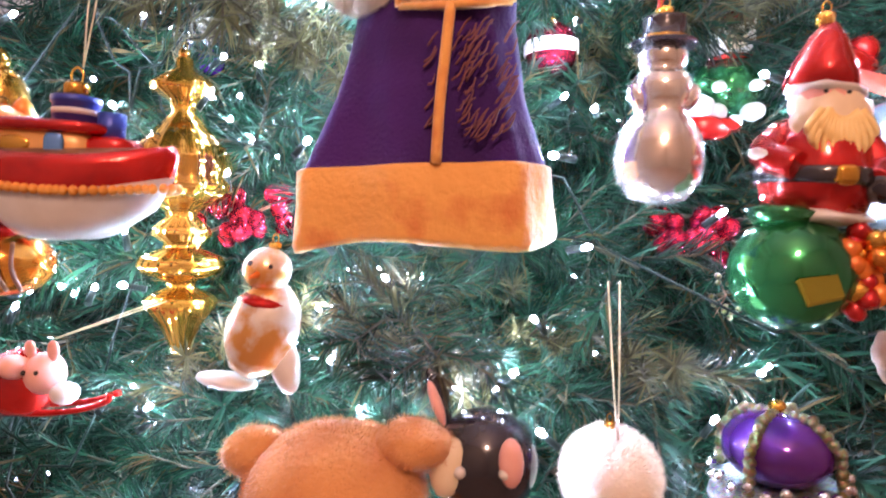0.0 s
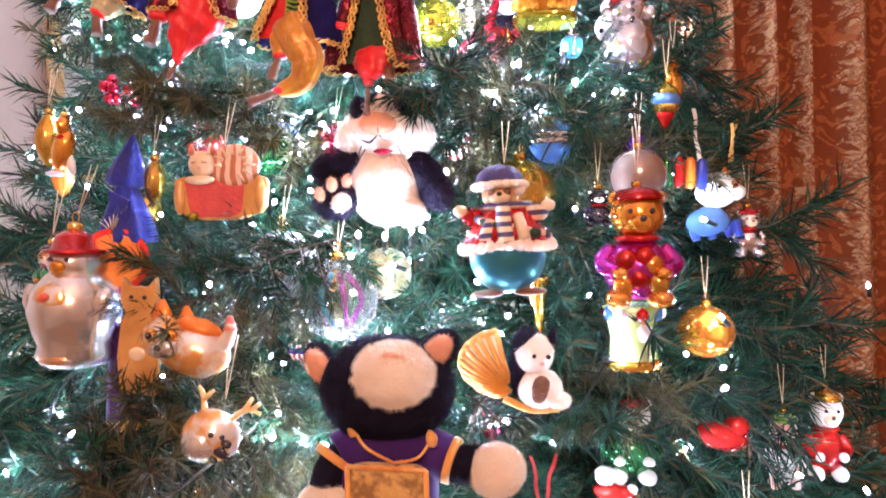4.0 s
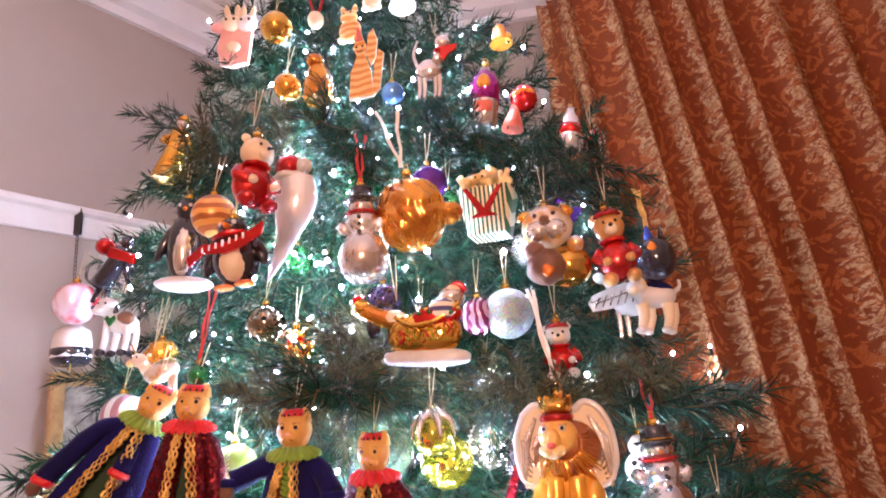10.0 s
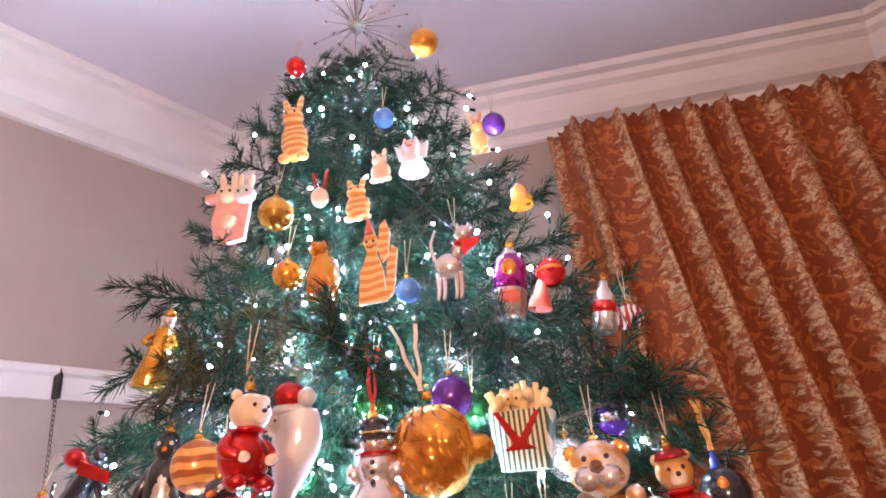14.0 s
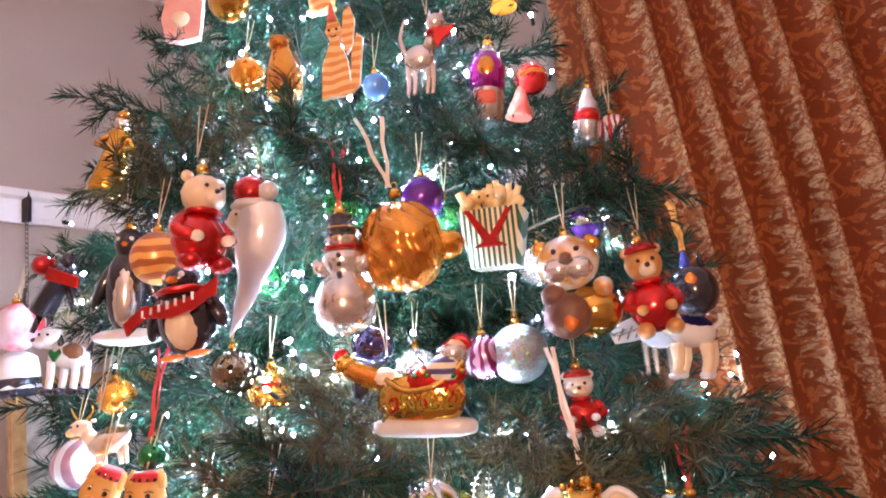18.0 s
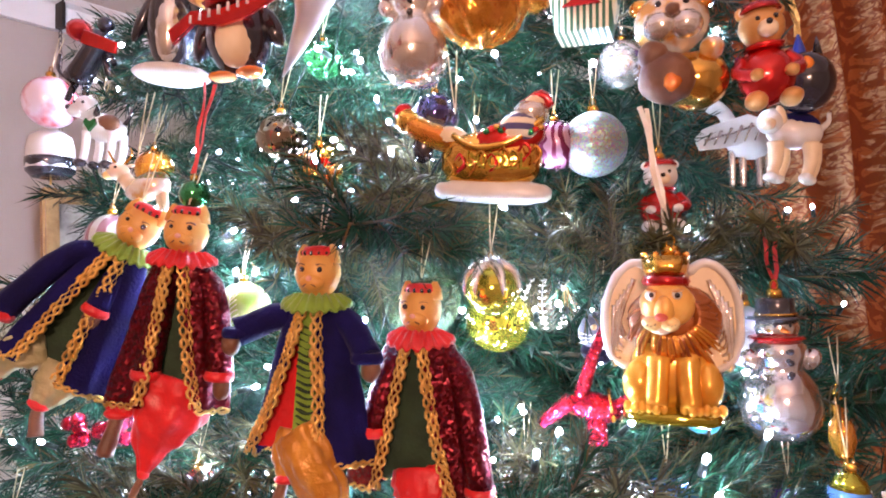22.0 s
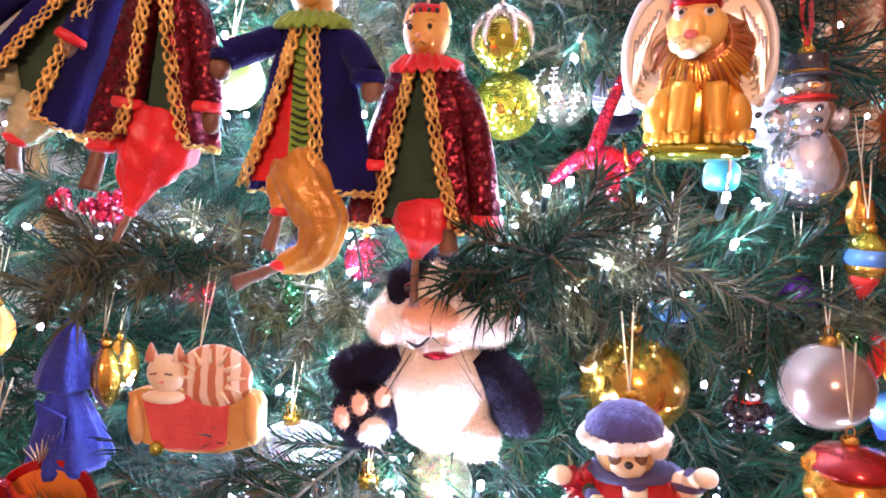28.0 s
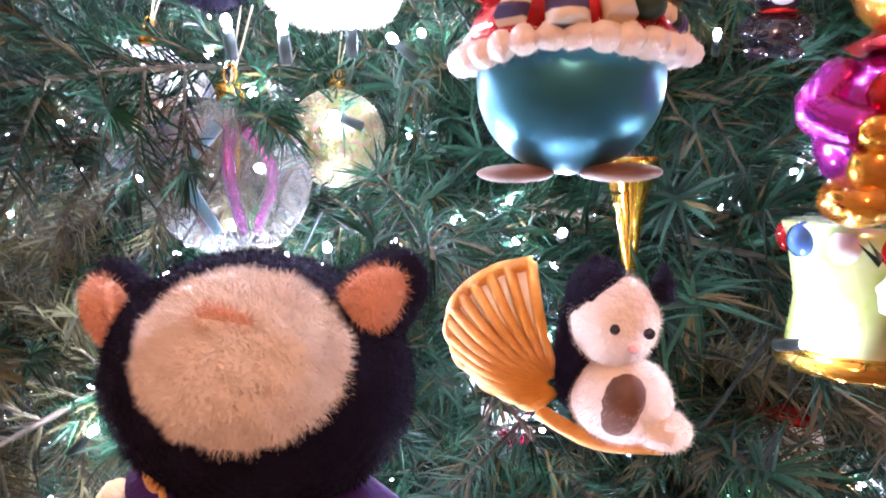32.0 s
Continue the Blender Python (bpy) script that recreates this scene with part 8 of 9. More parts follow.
    thread((0.116, 0.646, 2.372), (0.116, 0.646, 2.335))
    # two cats in a red stocking
    f = Fig(0.078, 0.124)
    f.plate([(-0.36, -0.46), (-0.10, -0.5), (0.22, -0.46), (0.30, -0.1), (0.34, 0.12), (-0.30, 0.12), (-0.42, -0.2)], PINK, 0, 0.14)
    f.piece("cat_head").ball(-0.12, 0.16, 0.22, 0.13, CREAM, -0.05, 0.12, n=14)
    f.piece("cat_head").ball(0.22, 0.14, 0.22, 0.13, WHITE, -0.06, 0.12, n=14)
    f.ball(-0.40, 0.12, 0.16, 0.08, PINK, -0.02, 0.1, n=12)
    for x, z in ((-0.22, 0.36), (0.0, 0.36), (0.12, 0.34), (0.32, 0.32)):
        f.piece("long_ear").ball(x, z, 0.07, 0.13, CREAM, 0, 0.03, n=10, rot=x * 30)
    f.piece("body").ball(-0.08, -0.22, 0.16, 0.09, CREAM, -0.08, 0.05, n=10)
    f.eyes(0.20, 0.16, 0.08, 0.03, BLACK, -0.18)
    f.eyes(-0.12, 0.18, 0.08, 0.03, BLACK, -0.17)
    f.done("two_cats_ornament", (-0.223, 0.741, 2.481), "flat painted ornament of two cats in coral coats", "ornament", 12)
    # pale animals near the top
    for place, w, h, lab, m in (((-0.115, 0.719, 2.582), 0.060, 0.122, "pale striped cat pair cut-out near the tree top", PALETIG), ((0.154, 0.862, 2.603), 0.040, 0.086, "tan rabbit cut-out ornament", TAN), ((0.010, 0.735, 2.497), 0.042, 0.058, "yellow rabbit cut-out ornament", CREAM), ((-0.023, 0.717, 2.438), 0.050, 0.07, "yellow tiger cut-out ornament", PALETIG)):
        f = Fig(w, h)
        f.ball(0, -0.18, 0.36, 0.30, m, 0, 0.2, n=14)
        f.ball(0, 0.14, 0.28, 0.16, m, -0.06, 0.2, n=12)
        for sx in (-1, 1):
            f.ball(sx * 0.18, 0.36, 0.09, 0.14, m, 0, 0.06, n=10, rot=sx * 14)
            f.ball(sx * 0.24, -0.44, 0.16, 0.06, m, -0.1, n=10)
        f.eyes(0, 0.18, 0.11, 0.035, BLACK, -0.24)
        f.done("animal_cutout", place, lab, "ornament")
    f = Fig(0.056, 0.070)
    f.ball(0, 0.1, 0.28, 0.22, PINK, 0, n=14)
    f.plate([(-0.5, 0.3), (-0.15, 0.1), (-0.15, -0.15), (-0.4, -0.1)], WHITE, 0.1, 0.08)
    f.plate([(0.5, 0.3), (0.15, 0.1), (0.15, -0.15), (0.4, -0.1)], WHITE, 0.1, 0.08)
    f.lathe([(0.42, -0.5), (0.3, -0.2), (0.12, 0.0)], WHITE, n=14)
    for sx in (-1, 1):
        f.lathe([(0.09, 0.26), (0.02, 0.42)], PINK, sx * 0.16, 0, 8)
    f.rope([(-0.08, -0.28, 0.08), (0, -0.3, 0.04), (0.08, -0.28, 0.08)], 0.02, RED, n=5)
    f.eyes(0, 0.16, 0.10, 0.03, BLACK, -0.25)
    f.done("winged_pig_ornament", (0.049, 0.791, 2.544), "white winged pig ornament", "ornament")
    f = Fig(0.040, 0.044)
    f.lathe([(0.5, -0.5), (0.4, -0.3), (0.3, 0.2), (0.1, 0.45)], ORANGE, n=14)
    f.ball(0.3, -0.3, 0.22, 0.24, GOLD, -0.1, n=10)
    f.done("bell_ornament", (0.203, 0.870, 2.477), "small orange bell ornament", "ornament")
    f = Fig(0.042, 0.058)
    for k in range(2):
        f.rope([(-0.2 + 0.5 * k, 0, 0.48), (-0.1 + 0.3 * k, 0, 0.1), (0, 0, -0.1)], 0.05, RED, 0.05)
    f.ball(0, -0.25, 0.3, 0.25, CREAM, 0, n=12)
    f.done("bow_ornament", (-0.070, 0.694, 2.454), "cream ornament on a red ribbon bow", "ornament")


upper_figures()


def tree_star():
    """A starburst of thin silver wires with beads."""
    star = tagged(new("tree_topper"), "silver wire starburst tree topper", "tree topper")
    star.location = (-0.051, 0.895, 2.934)
    r = random.Random(3)
    for k in range(34):
        d = Vector((r.uniform(-1, 1), r.uniform(-1, 1), r.uniform(-0.25, 0.35))).normalized()
        L = r.uniform(0.05, 0.125)
        bm = bmesh.new()
        tube(bm, [Vector((0, 0, 0)), d * L * 0.5, d * L], 0.0014, 0.0008, 5)
        bmesh.ops.create_icosphere(bm, subdivisions=1, radius=0.004, matrix=Matrix.Translation(d * L))
        part("ray", bm, SILVER, star)
    bm = bmesh.new()
    bmesh.ops.create_icosphere(bm, subdivisions=2, radius=0.018)
    part("hub", bm, GLITS, star)


tree_star()


def fox():
    f = Fig(0.082, 0.096)
    f.ball(0.10, 0.20, 0.34, 0.24, WHITE, -0.04, 0.26, n=16)
    f.ball(0.06, 0.30, 0.30, 0.16, BROWN, 0.0, 0.26, n=14)
    for sx in (-1, 1):
        f.lathe([(0.10, 0.36), (0.02, 0.52)], ORANGE, 0.06 + sx * 0.22, 0, 8)
    f.ball(0.36, 0.14, 0.16, 0.11, WHITE, -0.12, n=12)
    f.ball(0.48, 0.14, 0.04, 0.035, BLACK, -0.16, n=8)
    f.eyes(0.20, 0.24, 0.12, 0.07, AMBER, -0.22)
    f.eyes(0.20, 0.24, 0.12, 0.035, BLACK, -0.28)
    f.ball(-0.08, -0.22, 0.36, 0.22, SKY, 0, 0.26, n=16)
    for x in (-0.34, -0.08, 0.2, 0.34):
        f.rope([(x, 0, -0.25), (x + 0.04, -0.05, -0.46)], 0.08, BLUE, 0.06)
    f.lumps(0.0012, 130)
    f.done("fox_ornament", (0.426, 0.750, 1.509), "glass fox ornament in a blue coat", "ornament", 0, -6)
    strip((0.393, 0.707, 1.631), (0.411, 0.747, 1.558), 0.005, RIBBONW, "ribbon", "ivory ribbon loop above the fox ornament", 0.0)
    strip((0.466, 0.783, 1.622), (0.450, 0.754, 1.534), 0.004, BRAID, "ribbon", "gold ribbon loop by the fox ornament", 0.003)
    for k, m in enumerate((OLIVE, GREEN, RED, ORANGE, BLUE)):
        f = Fig(0.013, 0.040)
        f.ball(0, 0, 0.5, 0.5, m, 0, n=10, box=0.6)
        f.done("glass_bead", (0.345 + 0.014 * k, 0.70, 1.555 - 0.002 * k), "small coloured glass bead in a row", "ornament", group="row of coloured beads")


fox()

# ---- baubles ----
bauble((0.427, 0.616, 1.078), 0.124, SATSIL, "large satin silver bauble with gold spots")


def ball_spots():
    f = Fig(0.124, 0.124)
    r = random.Random(8)
    for k in range(26):
        d = Vector((r.uniform(-1, 1), -abs(r.uniform(0.05, 1)), r.uniform(-1, 0.7))).normalized() * 0.480
        f.ball(d.x, d.z, 0.030, 0.030, CREAM, d.y, 0.030, n=9)
    ob = link_mesh("gold_spots", f.bm, f.mats, True, bpy.data.objects["bauble"], "gold glitter spots")
    bm = bmesh.new()
    for a, b, c in (((-0.075, -0.02, 0.085), (-0.03, -0.045, 0.062), (0.0, -0.05, 0.045)), ((0.0, -0.05, 0.045), (0.06, -0.04, 0.05), (0.13, -0.02, 0.035))):
        pts = [Vector(a), Vector(b), Vector(c)]
        rows = []
        for k in range(9):
            t = k / 8
            p = pts[0] * (1 - t) ** 2 + pts[1] * 2 * t * (1 - t) + pts[2] * t * t
            h = Vector((0.003, 0.0, 0.0065 * (0.5 + math.sin(math.pi * (0.2 + 0.6 * t)) * 0.6)))
            q = Vector((0, 0.0012, 0))
            rows.append([bm.verts.new(p - h), bm.verts.new(p + h), bm.verts.new(p + h + q), bm.verts.new(p - h + q)])
        for u, v in zip(rows, rows[1:]):
            for k in range(4):
                bm.faces.new((u[k], u[(k + 1) % 4], v[(k + 1) % 4], v[k]))
    ob = link_mesh("cloth_bow", bm, CORAL)
    ob.matrix_world = pose(0.427, 0.616, 1.078)
    tagged(ob, "wide coral cloth bow over a silver bauble", "bow")


ball_spots()
bauble((0.392, 0.652, 1.356), 0.066, AMBER, "round matt orange glass bauble", squash=0.95)
bauble((0.129, 0.721, 1.226), 0.058, GLITR, "purple, white and red glitter bauble", band=WHITE)
bauble((-0.333, 0.865, 1.272), 0.040, PURPLE, "small purple bauble hung among pine needles")
bauble((-0.209, 0.908, 1.279), 0.046, REDSTR, "red and white bauble with pearls", band=PURPLE)
bauble((-0.127, 0.637, 1.440), 0.090, GLITS, "silver glitter bauble with a band of beads", band=SILVER)
bauble((0.002, 0.657, 1.427), 0.066, GLITG, "pale gold glitter bauble")
bauble((-0.046, 0.607, 1.399), 0.098, CLEAR, "clear glass bauble with coloured strips inside")
bauble((-0.158, 0.668, 1.589), 0.060, GREEN, "dark green bauble with a silver flower")
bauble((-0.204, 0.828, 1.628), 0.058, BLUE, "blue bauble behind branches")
bauble((-0.101, 0.787, 1.618), 0.052, GLITR, "red glitter bauble hung among pine needles")
bauble((0.079, 0.772, 1.606), 0.050, REDSTR, "red and white striped bauble")
bauble((0.174, 0.670, 1.526), 0.088, GOLD, "ribbed gold glass bauble with long neck", ribs=20)
bauble((0.216, 0.727, 1.600), 0.067, SKY, "bright blue bauble with silver frost", band=SILVER)
bauble((0.311, 0.634, 1.541), 0.066, ROSEG, "brown glass bauble hung among pine needles", squash=1.0)
bauble((0.109, 0.821, 1.796), 0.069, PALEOL, "olive glass bauble with white leaf sprigs")
bauble((0.055, 0.772, 1.781), 0.070, OLIVE, "gold mirror glass bauble")
bauble((0.062, 0.657, 1.816), 0.048, OLIVE, "gold bauble with white petals round its neck")
bauble((-0.018, 0.721, 1.808), 0.081, CLEARG, "translucent lime glass bauble")

bauble((0.162, 0.732, 1.958), 0.066, GLITS, "frosted white bauble hung among pine needles")
bauble((0.123, 0.729, 1.959), 0.050, PLUMLINE, "purple bauble with pink lines")
bauble((0.010, 0.679, 1.985), 0.046, NAVYG, "dark smoky glass bauble hung among pine needles")
bauble((0.035, 0.777, 1.950), 0.058, PEARL, "white pearl bauble hung among pine needles")
bauble((-0.150, 0.677, 1.975), 0.052, SMOKE, "mirror silver bauble hung among pine needles")
bauble((-0.530, 0.789, 2.076), 0.068, FACEB, "round red and pearl pink face bauble")
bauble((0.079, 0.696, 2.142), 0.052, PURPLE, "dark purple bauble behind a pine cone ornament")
bauble((-0.020, 0.728, 2.157), 0.060, GREEN, "green glass bauble with white loops")
bauble((0.096, 0.758, 2.132), 0.044, GREEN, "green glass bauble with white loops")
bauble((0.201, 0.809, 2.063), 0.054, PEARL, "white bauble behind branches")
bauble((0.261, 0.765, 2.100), 0.044, PURPLE, "navy and silver bauble", band=SILVER)
bauble((-0.160, 0.564, 2.089), 0.052, TIGER, "orange tiger-striped bauble hung among pine needles")
bauble((0.048, 0.660, 2.268), 0.032, SKY, "small blue patterned bauble")
bauble((-0.110, 0.640, 2.396), 0.046, GOLD, "gold bauble hung among pine needles")
bauble((0.183, 0.857, 2.611), 0.040, PURPLE, "small lilac bauble hung among pine needles")
bauble((-0.121, 0.750, 2.729), 0.034, RED, "small red bauble hung among pine needles")
bauble((0.087, 0.834, 2.796), 0.052, AMBER, "amber bauble near the tree top")
bauble((-0.118, 0.693, 2.332), 0.042, AMBER, "small amber bauble hung among pine needles")
bauble((0.327, 0.880, 2.249), 0.040, REDSTR, "small striped bauble hung among pine needles")
bauble((-0.409, 0.754, 1.887), 0.062, PALEARC, "clear bauble with white and red arcs")
bauble((-0.184, 0.578, 1.906), 0.026, GREEN, "small green bauble with red and white foot on red cord", hang=0)
bauble((0.007, 0.805, 2.631), 0.036, SKY, "small blue bauble hung among pine needles")
bauble((-0.357, 0.711, 1.510), 0.034, GOLD, "small gold drop bauble", ribs=12, squash=1.7)
bauble((0.337, 0.772, 1.589), 0.046, PURPLE, "lilac satin bauble hung among pine needles")
bauble((-0.137, 0.761, 2.084), 0.044, GREEN, "frosted green bauble hung among pine needles")
bauble((-0.333, 0.729, 1.964), 0.044, AMBER, "brown glass bauble hung among pine needles")
strip((-0.172, 0.584, 2.005), (-0.182, 0.574, 1.924), 0.003, RIBBONR, "ribbon", "thin red cord loop with a bead", 0.0015)


def sprig_ball(place, d, m, label, line):
    """A glass ball with a leaf drawn on it in raised lines."""
    f = Fig(d, d)
    f.lathe([(0.5 * math.sin(math.pi * k / 22), -0.5 * math.cos(math.pi * k / 22)) for k in range(1, 22)], m, n=30)

    def on(x, z):
        return (x, -math.sqrt(max(0.0, 0.255 - x * x - z * z)), z)

    f.piece("leaf_lines")
    f.rope([on(0.02 + 0.05 * math.sin(k * 0.4), -0.36 + 0.09 * k) for k in range(8)], 0.010, line, n=5)
    for k in range(6):
        z = -0.28 + 0.085 * k
        for sx in (-1, 1):
            f.rope([on(0.03, z), on(0.03 + sx * 0.10, z + 0.09), on(0.03 + sx * (0.20 - 0.015 * k), z + 0.13)], 0.008, line, n=5)
    f.cap(0, 0.5, 0.008)
    f.done("bauble", place, label, "bauble", -6, 0, group="glass baubles")
    top = Vector(place) + Vector((0, 0, d / 2 + 0.008))
    thread(top + Vector((0.003, 0.015, 0.05)), top)


sprig_ball((-0.199, 0.685, 1.802), 0.058, LIMEG, "pale lime glass bauble with white leaf lines", WHITE)
sprig_ball((-0.256, 0.690, 1.609), 0.054, RED, "red glass bauble with white leaf lines", WHITE)


def hidden_ornaments():
    # drop of coloured glass
    f = Fig(0.034, 0.058)
    f.lathe([(0.05, -0.50), (0.16, -0.40), (0.30, -0.26), (0.34, -0.18)], RED, n=20)
    f.piece("gold_belt").lathe([(0.34, -0.18), (0.44, -0.08), (0.46, -0.02)], GOLD, n=20)
    f.piece("blue_belt").lathe([(0.46, -0.02), (0.50, 0.08), (0.46, 0.20)], SKY, n=20)
    f.piece("shoulder").lathe([(0.46, 0.20), (0.36, 0.32), (0.16, 0.42), (0.10, 0.46)], OLIVE, n=20)
    f.cap(0, 0.46, 0.008)
    f.done("drop_ornament", (0.353, 0.676, 1.631), "glass drop ornament in red, gold, blue and green", "ornament", 0, 4)
    thread((0.356, 0.690, 1.715), (0.353, 0.676, 1.668))
    # amber pendant
    f = Fig(0.026, 0.066)
    f.lathe([(0.06, -0.50), (0.30, -0.38), (0.46, -0.16), (0.40, 0.06), (0.18, 0.18), (0.30, 0.28), (0.24, 0.40), (0.08, 0.46)], AMBER, n=20, flute=0.05, waves=8)
    f.cap(0, 0.46, 0.007)
    f.done("pendant_ornament", (0.378, 0.747, 1.676), "slim amber glass pendant with waisted neck", "ornament", 0, -3)
    thread((0.380, 0.760, 1.760), (0.377, 0.747, 1.716))
    # gold pieces at the edge of the tree
    for place, w, h, m, lab in (((-0.420, 0.599, 1.604), 0.034, 0.070, GOLD, "ribbed gold glass drop at the edge of the branches"), ((-0.436, 0.640, 1.560), 0.028, 0.052, ORANGE, "orange glass drop at the edge of the branches"), ((-0.253, 0.562, 1.543), 0.026, 0.056, GOLD, "ribbed gold glass drop beside a blue figure")):
        f = Fig(w, h)
        f.lathe([(0.05, -0.50), (0.28, -0.36), (0.47, -0.10), (0.46, 0.12), (0.30, 0.32), (0.14, 0.42), (0.12, 0.47)], m, n=30, flute=0.05, waves=10)
        f.cap(0, 0.47, 0.008)
        f.done("drop_ornament", place, lab, "ornament", 0, 3, group="glass drops")
        top = Vector(place) + Vector((0, 0, h / 2 + 0.007))
        thread(top + Vector((0.002, 0.012, 0.05)), top)
    # cat peering out behind the lion
    f = Fig(0.056, 0.052)
    f.ball(0, -0.30, 0.36, 0.22, PLUSHB, 0.04, 0.26, n=16)
    f.piece("head").ball(0, 0.06, 0.40, 0.36, SLATE, -0.02, 0.30, n=20)
    f.piece("muzzle").ball(0, -0.06, 0.22, 0.18, WHITE, -0.22, 0.14, n=14)
    f.piece("nose").ball(0, 0.02, 0.05, 0.035, PINK, -0.355, 0.03, n=8)
    f.eyes(0, 0.15, 0.15, 0.055, PALEY, -0.255)
    for sx in (-1, 1):
        f.piece("ear").lathe([(0.14, 0.30), (0.09, 0.42), (0.01, 0.54)], SLATE, sx * 0.24, 0, 12, squash=0.5)
        f.piece("whiskers")
        for k in (-1, 0, 1):
            f.rope([(sx * 0.10, -0.34, -0.04 + k * 0.03), (sx * 0.42, -0.33, -0.02 + k * 0.09)], 0.008, WHITE, n=4)
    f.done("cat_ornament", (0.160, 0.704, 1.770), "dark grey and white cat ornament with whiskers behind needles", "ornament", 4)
    thread((0.164, 0.716, 1.870), (0.160, 0.704, 1.797))
    # small cream deer
    f = Fig(0.070, 0.062)
    f.ball(0.10, -0.12, 0.32, 0.20, MOTTLE, 0, 0.18, n=18, rot=-8)
    f.piece("back_glitter").ball(0.14, -0.02, 0.26, 0.14, GLITG, 0.0, 0.14, n=14, rot=-8)
    f.piece("neck").rope([(-0.12, -0.02, -0.06), (-0.22, -0.04, 0.12)], 0.11, CREAM, 0.09, 12)
    f.piece("head").ball(-0.27, 0.18, 0.15, 0.13, CREAM, -0.06, 0.13, n=14)
    f.piece("muzzle").ball(-0.38, 0.13, 0.08, 0.07, PALEY, -0.10, 0.07, n=10)
    f.eyes(-0.28, 0.22, 0.05, 0.020, BLACK, -0.18)
    for sx in (-1, 1):
        f.piece("antler").rope([(-0.25 + sx * 0.05, -0.03, 0.28), (-0.22 + sx * 0.14, -0.03, 0.40), (-0.24 + sx * 0.16, -0.03, 0.52)], 0.022, GOLD, 0.012, 6)
        f.piece("ear").ball(-0.24 + sx * 0.13, 0.26, 0.05, 0.03, CREAM, 0, 0.03, n=8)
    for x in (-0.06, 0.02, 0.26, 0.34):
        f.piece("leg").rope([(x, 0.03 * (-1) ** round(x * 50), -0.20), (x - 0.01, 0, -0.50)], 0.05, CREAM, 0.03, 8)
    f.done("deer_ornament", (-0.261, 0.610, 1.927), "cream deer ornament with gold antlers and glitter back", "ornament", 6, -4)
    thread((-0.258, 0.622, 2.015), (-0.264, 0.610, 1.950))
    # spotted figure half hidden in the branches
    f = Fig(0.050, 0.064)
    f.ball(0, -0.16, 0.42, 0.32, WHITE, 0, 0.34, n=18)
    f.piece("head").ball(0, 0.24, 0.30, 0.22, WHITE, -0.04, 0.26, n=16)
    for sx in (-1, 1):
        f.piece("ear").ball(sx * 0.24, 0.38, 0.10, 0.08, BLACK, 0, 0.06, n=10)
    for x, z in ((-0.20, -0.06), (0.16, -0.02), (0.02, -0.26), (-0.26, -0.28), (0.26, -0.24)):
        f.piece("spot").ball(x, z, 0.075, 0.055, BLACK, -0.31 + 0.5 * abs(x) ** 1.5, 0.04, n=9)
    f.eyes(0, 0.27, 0.10, 0.032, BLACK, -0.285)
    f.cap(0, 0.45, 0.008)
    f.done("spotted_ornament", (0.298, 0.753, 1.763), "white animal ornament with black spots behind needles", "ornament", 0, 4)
    thread((0.300, 0.765, 1.862), (0.298, 0.753, 1.800))
    # teal parcel under the lion
    f = Fig(0.028, 0.030)
    f.ball(0, -0.04, 0.46, 0.42, TEAL, 0, 0.4, n=14, box=0.6)
    f.piece("ribbon").lathe([(0.06, -0.49), (0.06, 0.44)], SILVER, 0, -0.44, 8)
    f.piece("bow").rope([(-0.26, -0.1, 0.50), (-0.12, -0.14, 0.40), (0, -0.12, 0.42), (0.12, -0.14, 0.40), (0.26, -0.1, 0.50)], 0.07, SILVER, 0.05, 8)
    f.done("parcel_ornament", (0.238, 0.660, 1.704), "teal foil parcel ornament with silver ribbon", "ornament", 12, 6)
    thread((0.240, 0.672, 1.780), (0.238, 0.660, 1.719))


hidden_ornaments()


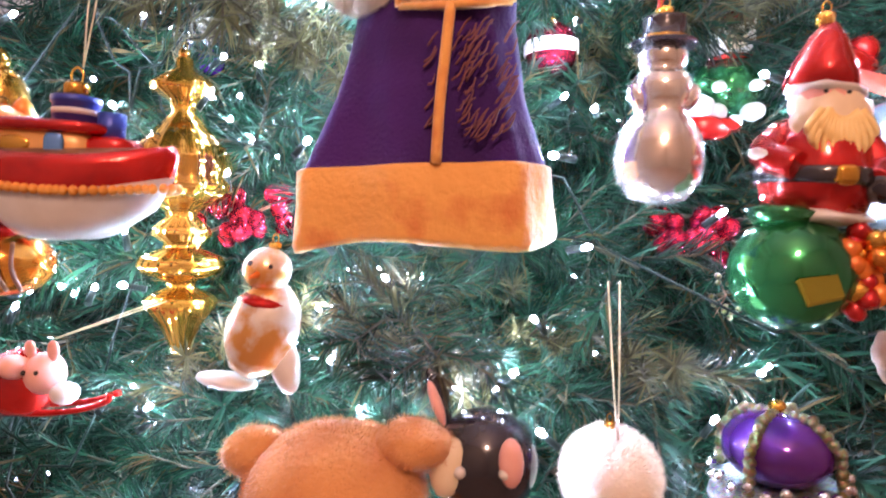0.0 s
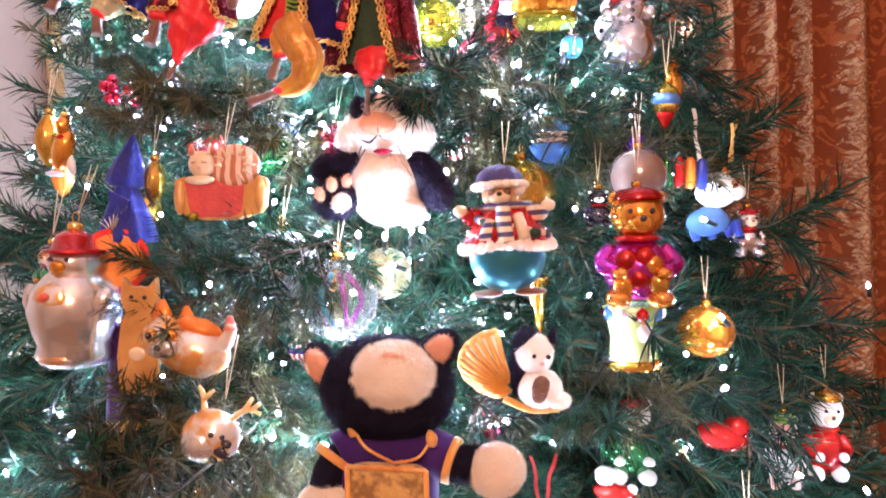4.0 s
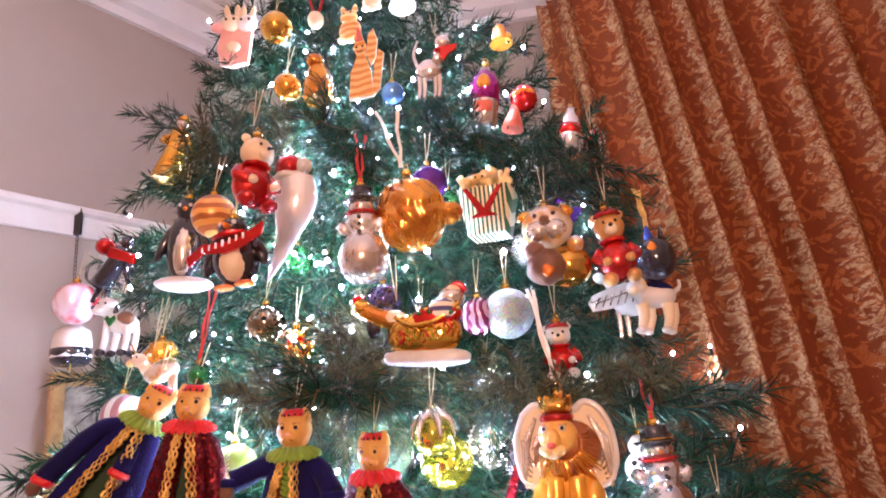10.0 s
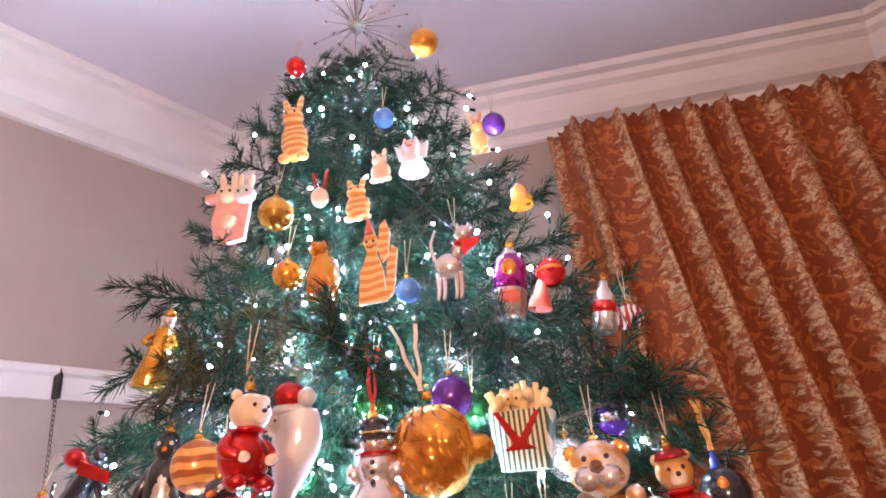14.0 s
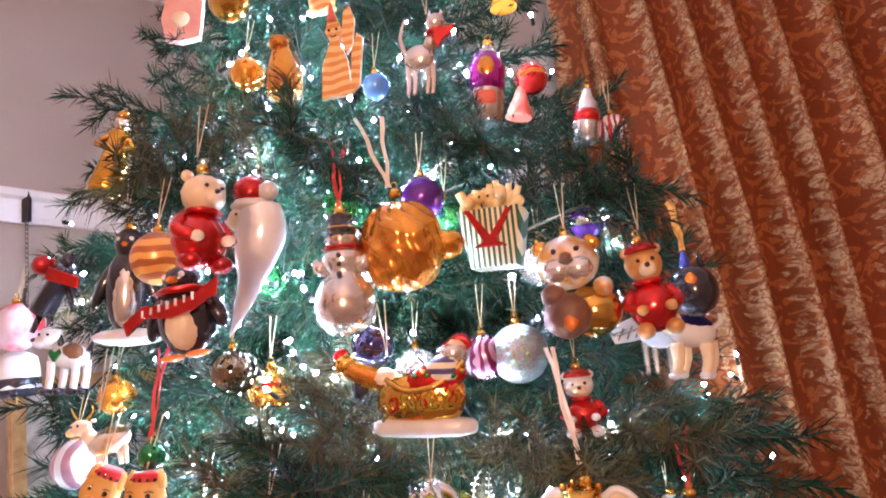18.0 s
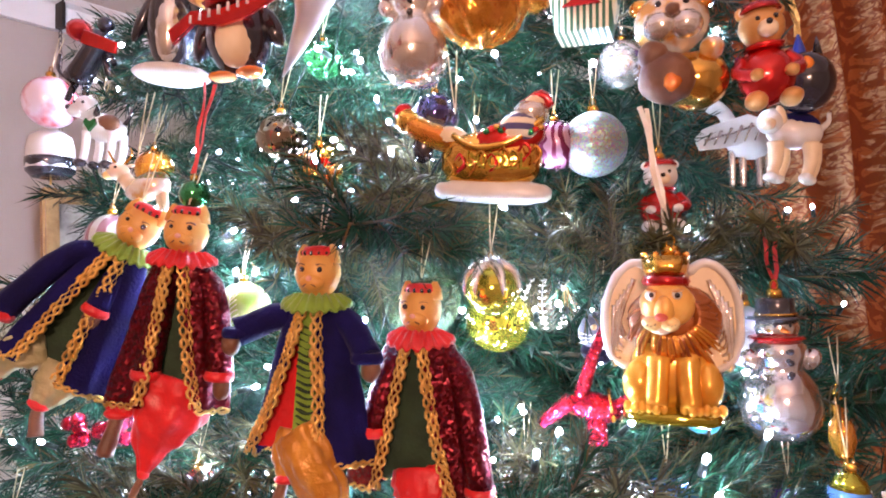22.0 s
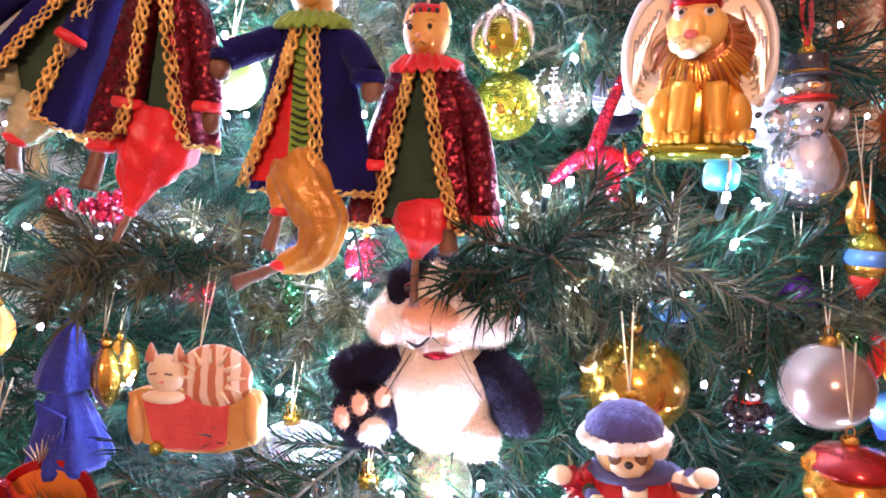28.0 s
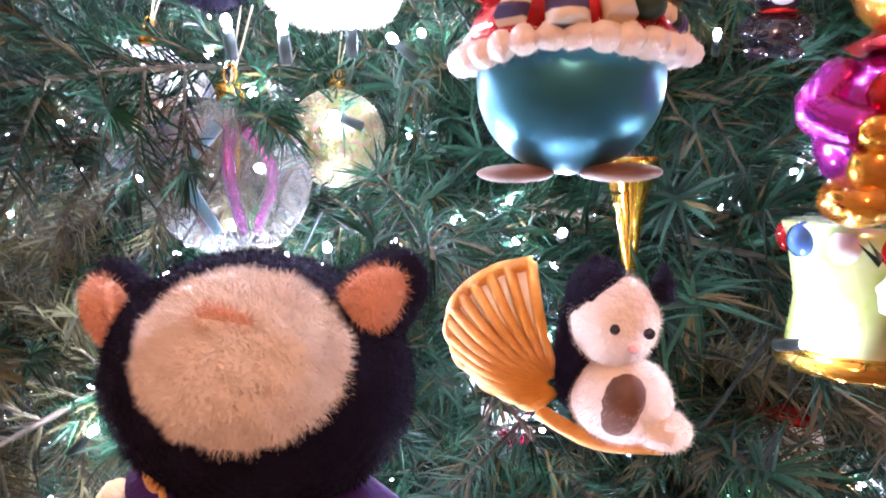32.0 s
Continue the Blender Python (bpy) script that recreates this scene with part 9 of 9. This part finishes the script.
def details_on_baubles():
    # white leaf sprigs on the olive bauble
    ob = [o for o in bpy.data.objects if o.get("label") == "olive glass bauble with white leaf sprigs"][0]
    f = Fig(0.069, 0.069)
    for ph in (-0.9, -0.2, 0.5):
        for k in range(9):
            th = -0.9 + 0.22 * k
            c = lambda p, t, r=0.5: (r * math.sin(p) * math.cos(t), -r * math.cos(p) * math.cos(t), r * math.sin(t))
            for s in (-1, 1):
                x, y, z = c(ph + s * 0.09, th)
                f.ball(x, z, 0.030, 0.016, WHITE, y, 0.012, n=7, rot=-s * 35)
        f.rope([c(ph, -1.0 + 0.2 * k) for k in range(11)], 0.008, WHITE, n=4)
    link_mesh("leaf_sprigs", f.bm, f.mats, True, ob, "white painted leaf sprigs")
    # petals on the small gold bauble
    ob = [o for o in bpy.data.objects if o.get("label") == "gold bauble with white petals round its neck"][0]
    f = Fig(0.048, 0.048)
    for k in range(6):
        a = 2 * math.pi * k / 6
        f.rope([(0.10 * math.cos(a), 0.10 * math.sin(a), 0.50), (0.40 * math.cos(a), 0.40 * math.sin(a), 0.34), (0.51 * math.cos(a), 0.51 * math.sin(a), 0.06), (0.50 * math.cos(a), 0.50 * math.sin(a), -0.12)], 0.15, PEARL, 0.01, 8)
    link_mesh("petals", f.bm, f.mats, True, ob, "white glass petals")
    # silver flower on the green bauble
    ob = [o for o in bpy.data.objects if o.get("label") == "dark green bauble with a silver flower"][0]
    f = Fig(0.060, 0.060)
    for k in range(6):
        a = 2 * math.pi * k / 6
        f.ball(0.14 * math.cos(a), 0.04 + 0.14 * math.sin(a), 0.08, 0.05, GLITS, -0.47, 0.03, n=8, rot=-math.degrees(a))
    f.ball(0, 0.04, 0.06, 0.06, RED, -0.5, n=8)
    link_mesh("flower", f.bm, f.mats, True, ob, "silver glitter flower")
    # white foot of the face bauble
    f = Fig(0.060, 0.072)
    f.lathe([(0.40, -0.40), (0.50, -0.30), (0.48, 0.10), (0.42, 0.30), (0.20, 0.42)], WHITE, n=22)
    f.lathe([(0.38, -0.46), (0.49, -0.36), (0.505, -0.18), (0.50, -0.10)], BLACK, n=22, flute=0.01, waves=8)
    f.rope([(0, 0, 0.42), (0, 0, 0.50)], 0.02, BRAID)
    f.rope([(0, 0, -0.46), (0, 0, -0.60)], 0.02, BRAID)
    f.done("bell_ornament", (-0.548, 0.808, 2.013), "white china bell ornament with black rim", "ornament")
    # strips inside the clear ball
    ob = [o for o in bpy.data.objects if o.get("label") == "clear glass bauble with coloured strips inside"][0]
    f = Fig(0.085, 0.085)
    for k, m in enumerate((MAGENTA, GREEN, AMBER, BLACK, TEAL, MAGENTA)):
        a = k * 1.05
        f.rope([(0.1 * math.cos(a), 0.1 * math.sin(a), 0.36), (0.32 * math.cos(a), 0.32 * math.sin(a), 0.05), (0.16 * math.cos(a + 0.5), 0.16 * math.sin(a + 0.5), -0.36)], 0.05, m, 0.04, 6)
    link_mesh("coloured_strips", f.bm, f.mats, True, ob, "twisted strips of coloured foil")


details_on_baubles()

# ---- branches bent back where an ornament hangs in the open ----


def clear_ornaments():
    bpy.context.view_layer.update()
    hung = []
    for o in bpy.data.objects:
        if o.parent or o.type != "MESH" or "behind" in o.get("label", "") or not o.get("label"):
            continue
        if not (o.name.startswith("bauble") or "ornament" in o.name or o.name.startswith(("cat_doll", "plush", "berry"))):
            continue
        c = [o.matrix_world @ Vector(v) for v in o.bound_box]
        lo, hi = [Vector([fn(p[k] for p in c) for k in range(3)]) for fn in (min, max)]
        hung.append((lo, hi))
    for b in GROWN:
        for k in range(3, 11):
            f = k / 10
            p = b.matrix_world @ Vector((0, 0.5 * f, 0.02 * f))
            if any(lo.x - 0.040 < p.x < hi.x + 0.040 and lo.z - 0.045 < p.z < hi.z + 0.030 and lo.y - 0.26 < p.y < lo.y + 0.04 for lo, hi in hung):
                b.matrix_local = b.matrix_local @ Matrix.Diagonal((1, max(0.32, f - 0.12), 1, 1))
                break


clear_ornaments()

# ---- the picture on the wall ----


def picture():
    d = Vector((0.459, 0.888, 0))
    n = Vector((0.888, -0.459, 0))
    fr = tagged(new("framed_picture"), "gilt framed picture hung from the picture rail", "picture")
    fr.matrix_world = Matrix.Translation((-0.752, 1.205, 1.81)) @ Matrix((( d.x, -n.x, 0, 0), (d.y, -n.y, 0, 0), (0, 0, 1, 0), (0, 0, 0, 1))) @ pose(0, 0, 0, -3, 0, 0)
    W, H = 0.30, 0.42

    def bar(x0, x1, z0, z1, y0, y1, name, m, label=""):
        bm = bmesh.new()
        prism(bm, [(x0, y0), (x1, y0), (x1, y1), (x0, y1)], z0, z1)
        bmesh.ops.bevel(bm, geom=list(bm.edges), offset=min(0.004, (x1 - x0) / 5, (z1 - z0) / 5, abs(y1 - y0) / 3), segments=2, affect="EDGES")
        return part(name, bm, m, fr, label, False)

    for x0, x1, z0, z1 in ((-W / 2, -W / 2 + 0.028, -H / 2, H / 2), (W / 2 - 0.028, W / 2, -H / 2, H / 2), (-W / 2 + 0.028, W / 2 - 0.028, H / 2 - 0.028, H / 2), (-W / 2 + 0.028, W / 2 - 0.028, -H / 2, -H / 2 + 0.028)):
        bar(x0, x1, z0, z1, -0.022, 0.0, "frame_bar", M_GILT, "worn gilt wood")
    bar(-W / 2 + 0.026, W / 2 - 0.026, -H / 2 + 0.026, H / 2 - 0.026, -0.008, -0.002, "mount", M_MOUNT, "mottled silver-grey mount")
    bar(-0.055, 0.065, -0.10, 0.12, -0.012, -0.007, "print", M_PRINT, "small dark print")
    bar(-0.045, 0.055, -0.085, 0.105, -0.015, -0.011, "print_field", M_SKYPR, "pale blue and brown field")
    # hook on the rail and the chain down to the frame
    ch = tagged(new("picture_chain"), "dark metal chain and hook on the picture rail", "chain")
    ch.location = (-0.822, 1.12, 2.385)
    bm = bmesh.new()
    prism(bm, [(-0.008, -0.006), (0.008, -0.006), (0.008, 0.002), (-0.008, 0.002)], -0.045, 0.02)
    part("hook", bm, M_IRON, ch, smooth=False)
    top, low = Vector((0.002, -0.004, -0.045)), Vector((0.0, 0.0, -0.335))
    for k in range(30):
        p = top.lerp(low, k / 29)
        bm = bmesh.new()
        pts = [p + Vector((0.0032 * math.cos(a) * (1 if k % 2 else 0.1), 0.0032 * math.cos(a) * (0.1 if k % 2 else 1), 0.0062 * math.sin(a))) for a in [2 * math.pi * i / 8 for i in range(9)]]
        tube(bm, pts, 0.0009, 0.0009, 4)
        part("link", bm, M_IRON, ch)


M_GILT = surface("gilt_wood", (0.55, 0.33, 0.13), (0.38, 0.20, 0.07), 0.42, 0.35, 40, 0.3, 120)
M_MOUNT = surface("mottled_mount", (0.48, 0.44, 0.38), (0.22, 0.20, 0.17), 0.5, 0.1, 38, 0.1, 120)
M_PRINT = surface("dark_print", (0.05, 0.045, 0.045), None, 0.3, 0, 30)
M_SKYPR = surface("blue_print", (0.20, 0.24, 0.34), (0.22, 0.14, 0.09), 0.3, 0, 24)
M_IRON = surface("dark_iron", (0.06, 0.05, 0.045), None, 0.4, 0.7, 40)
picture()
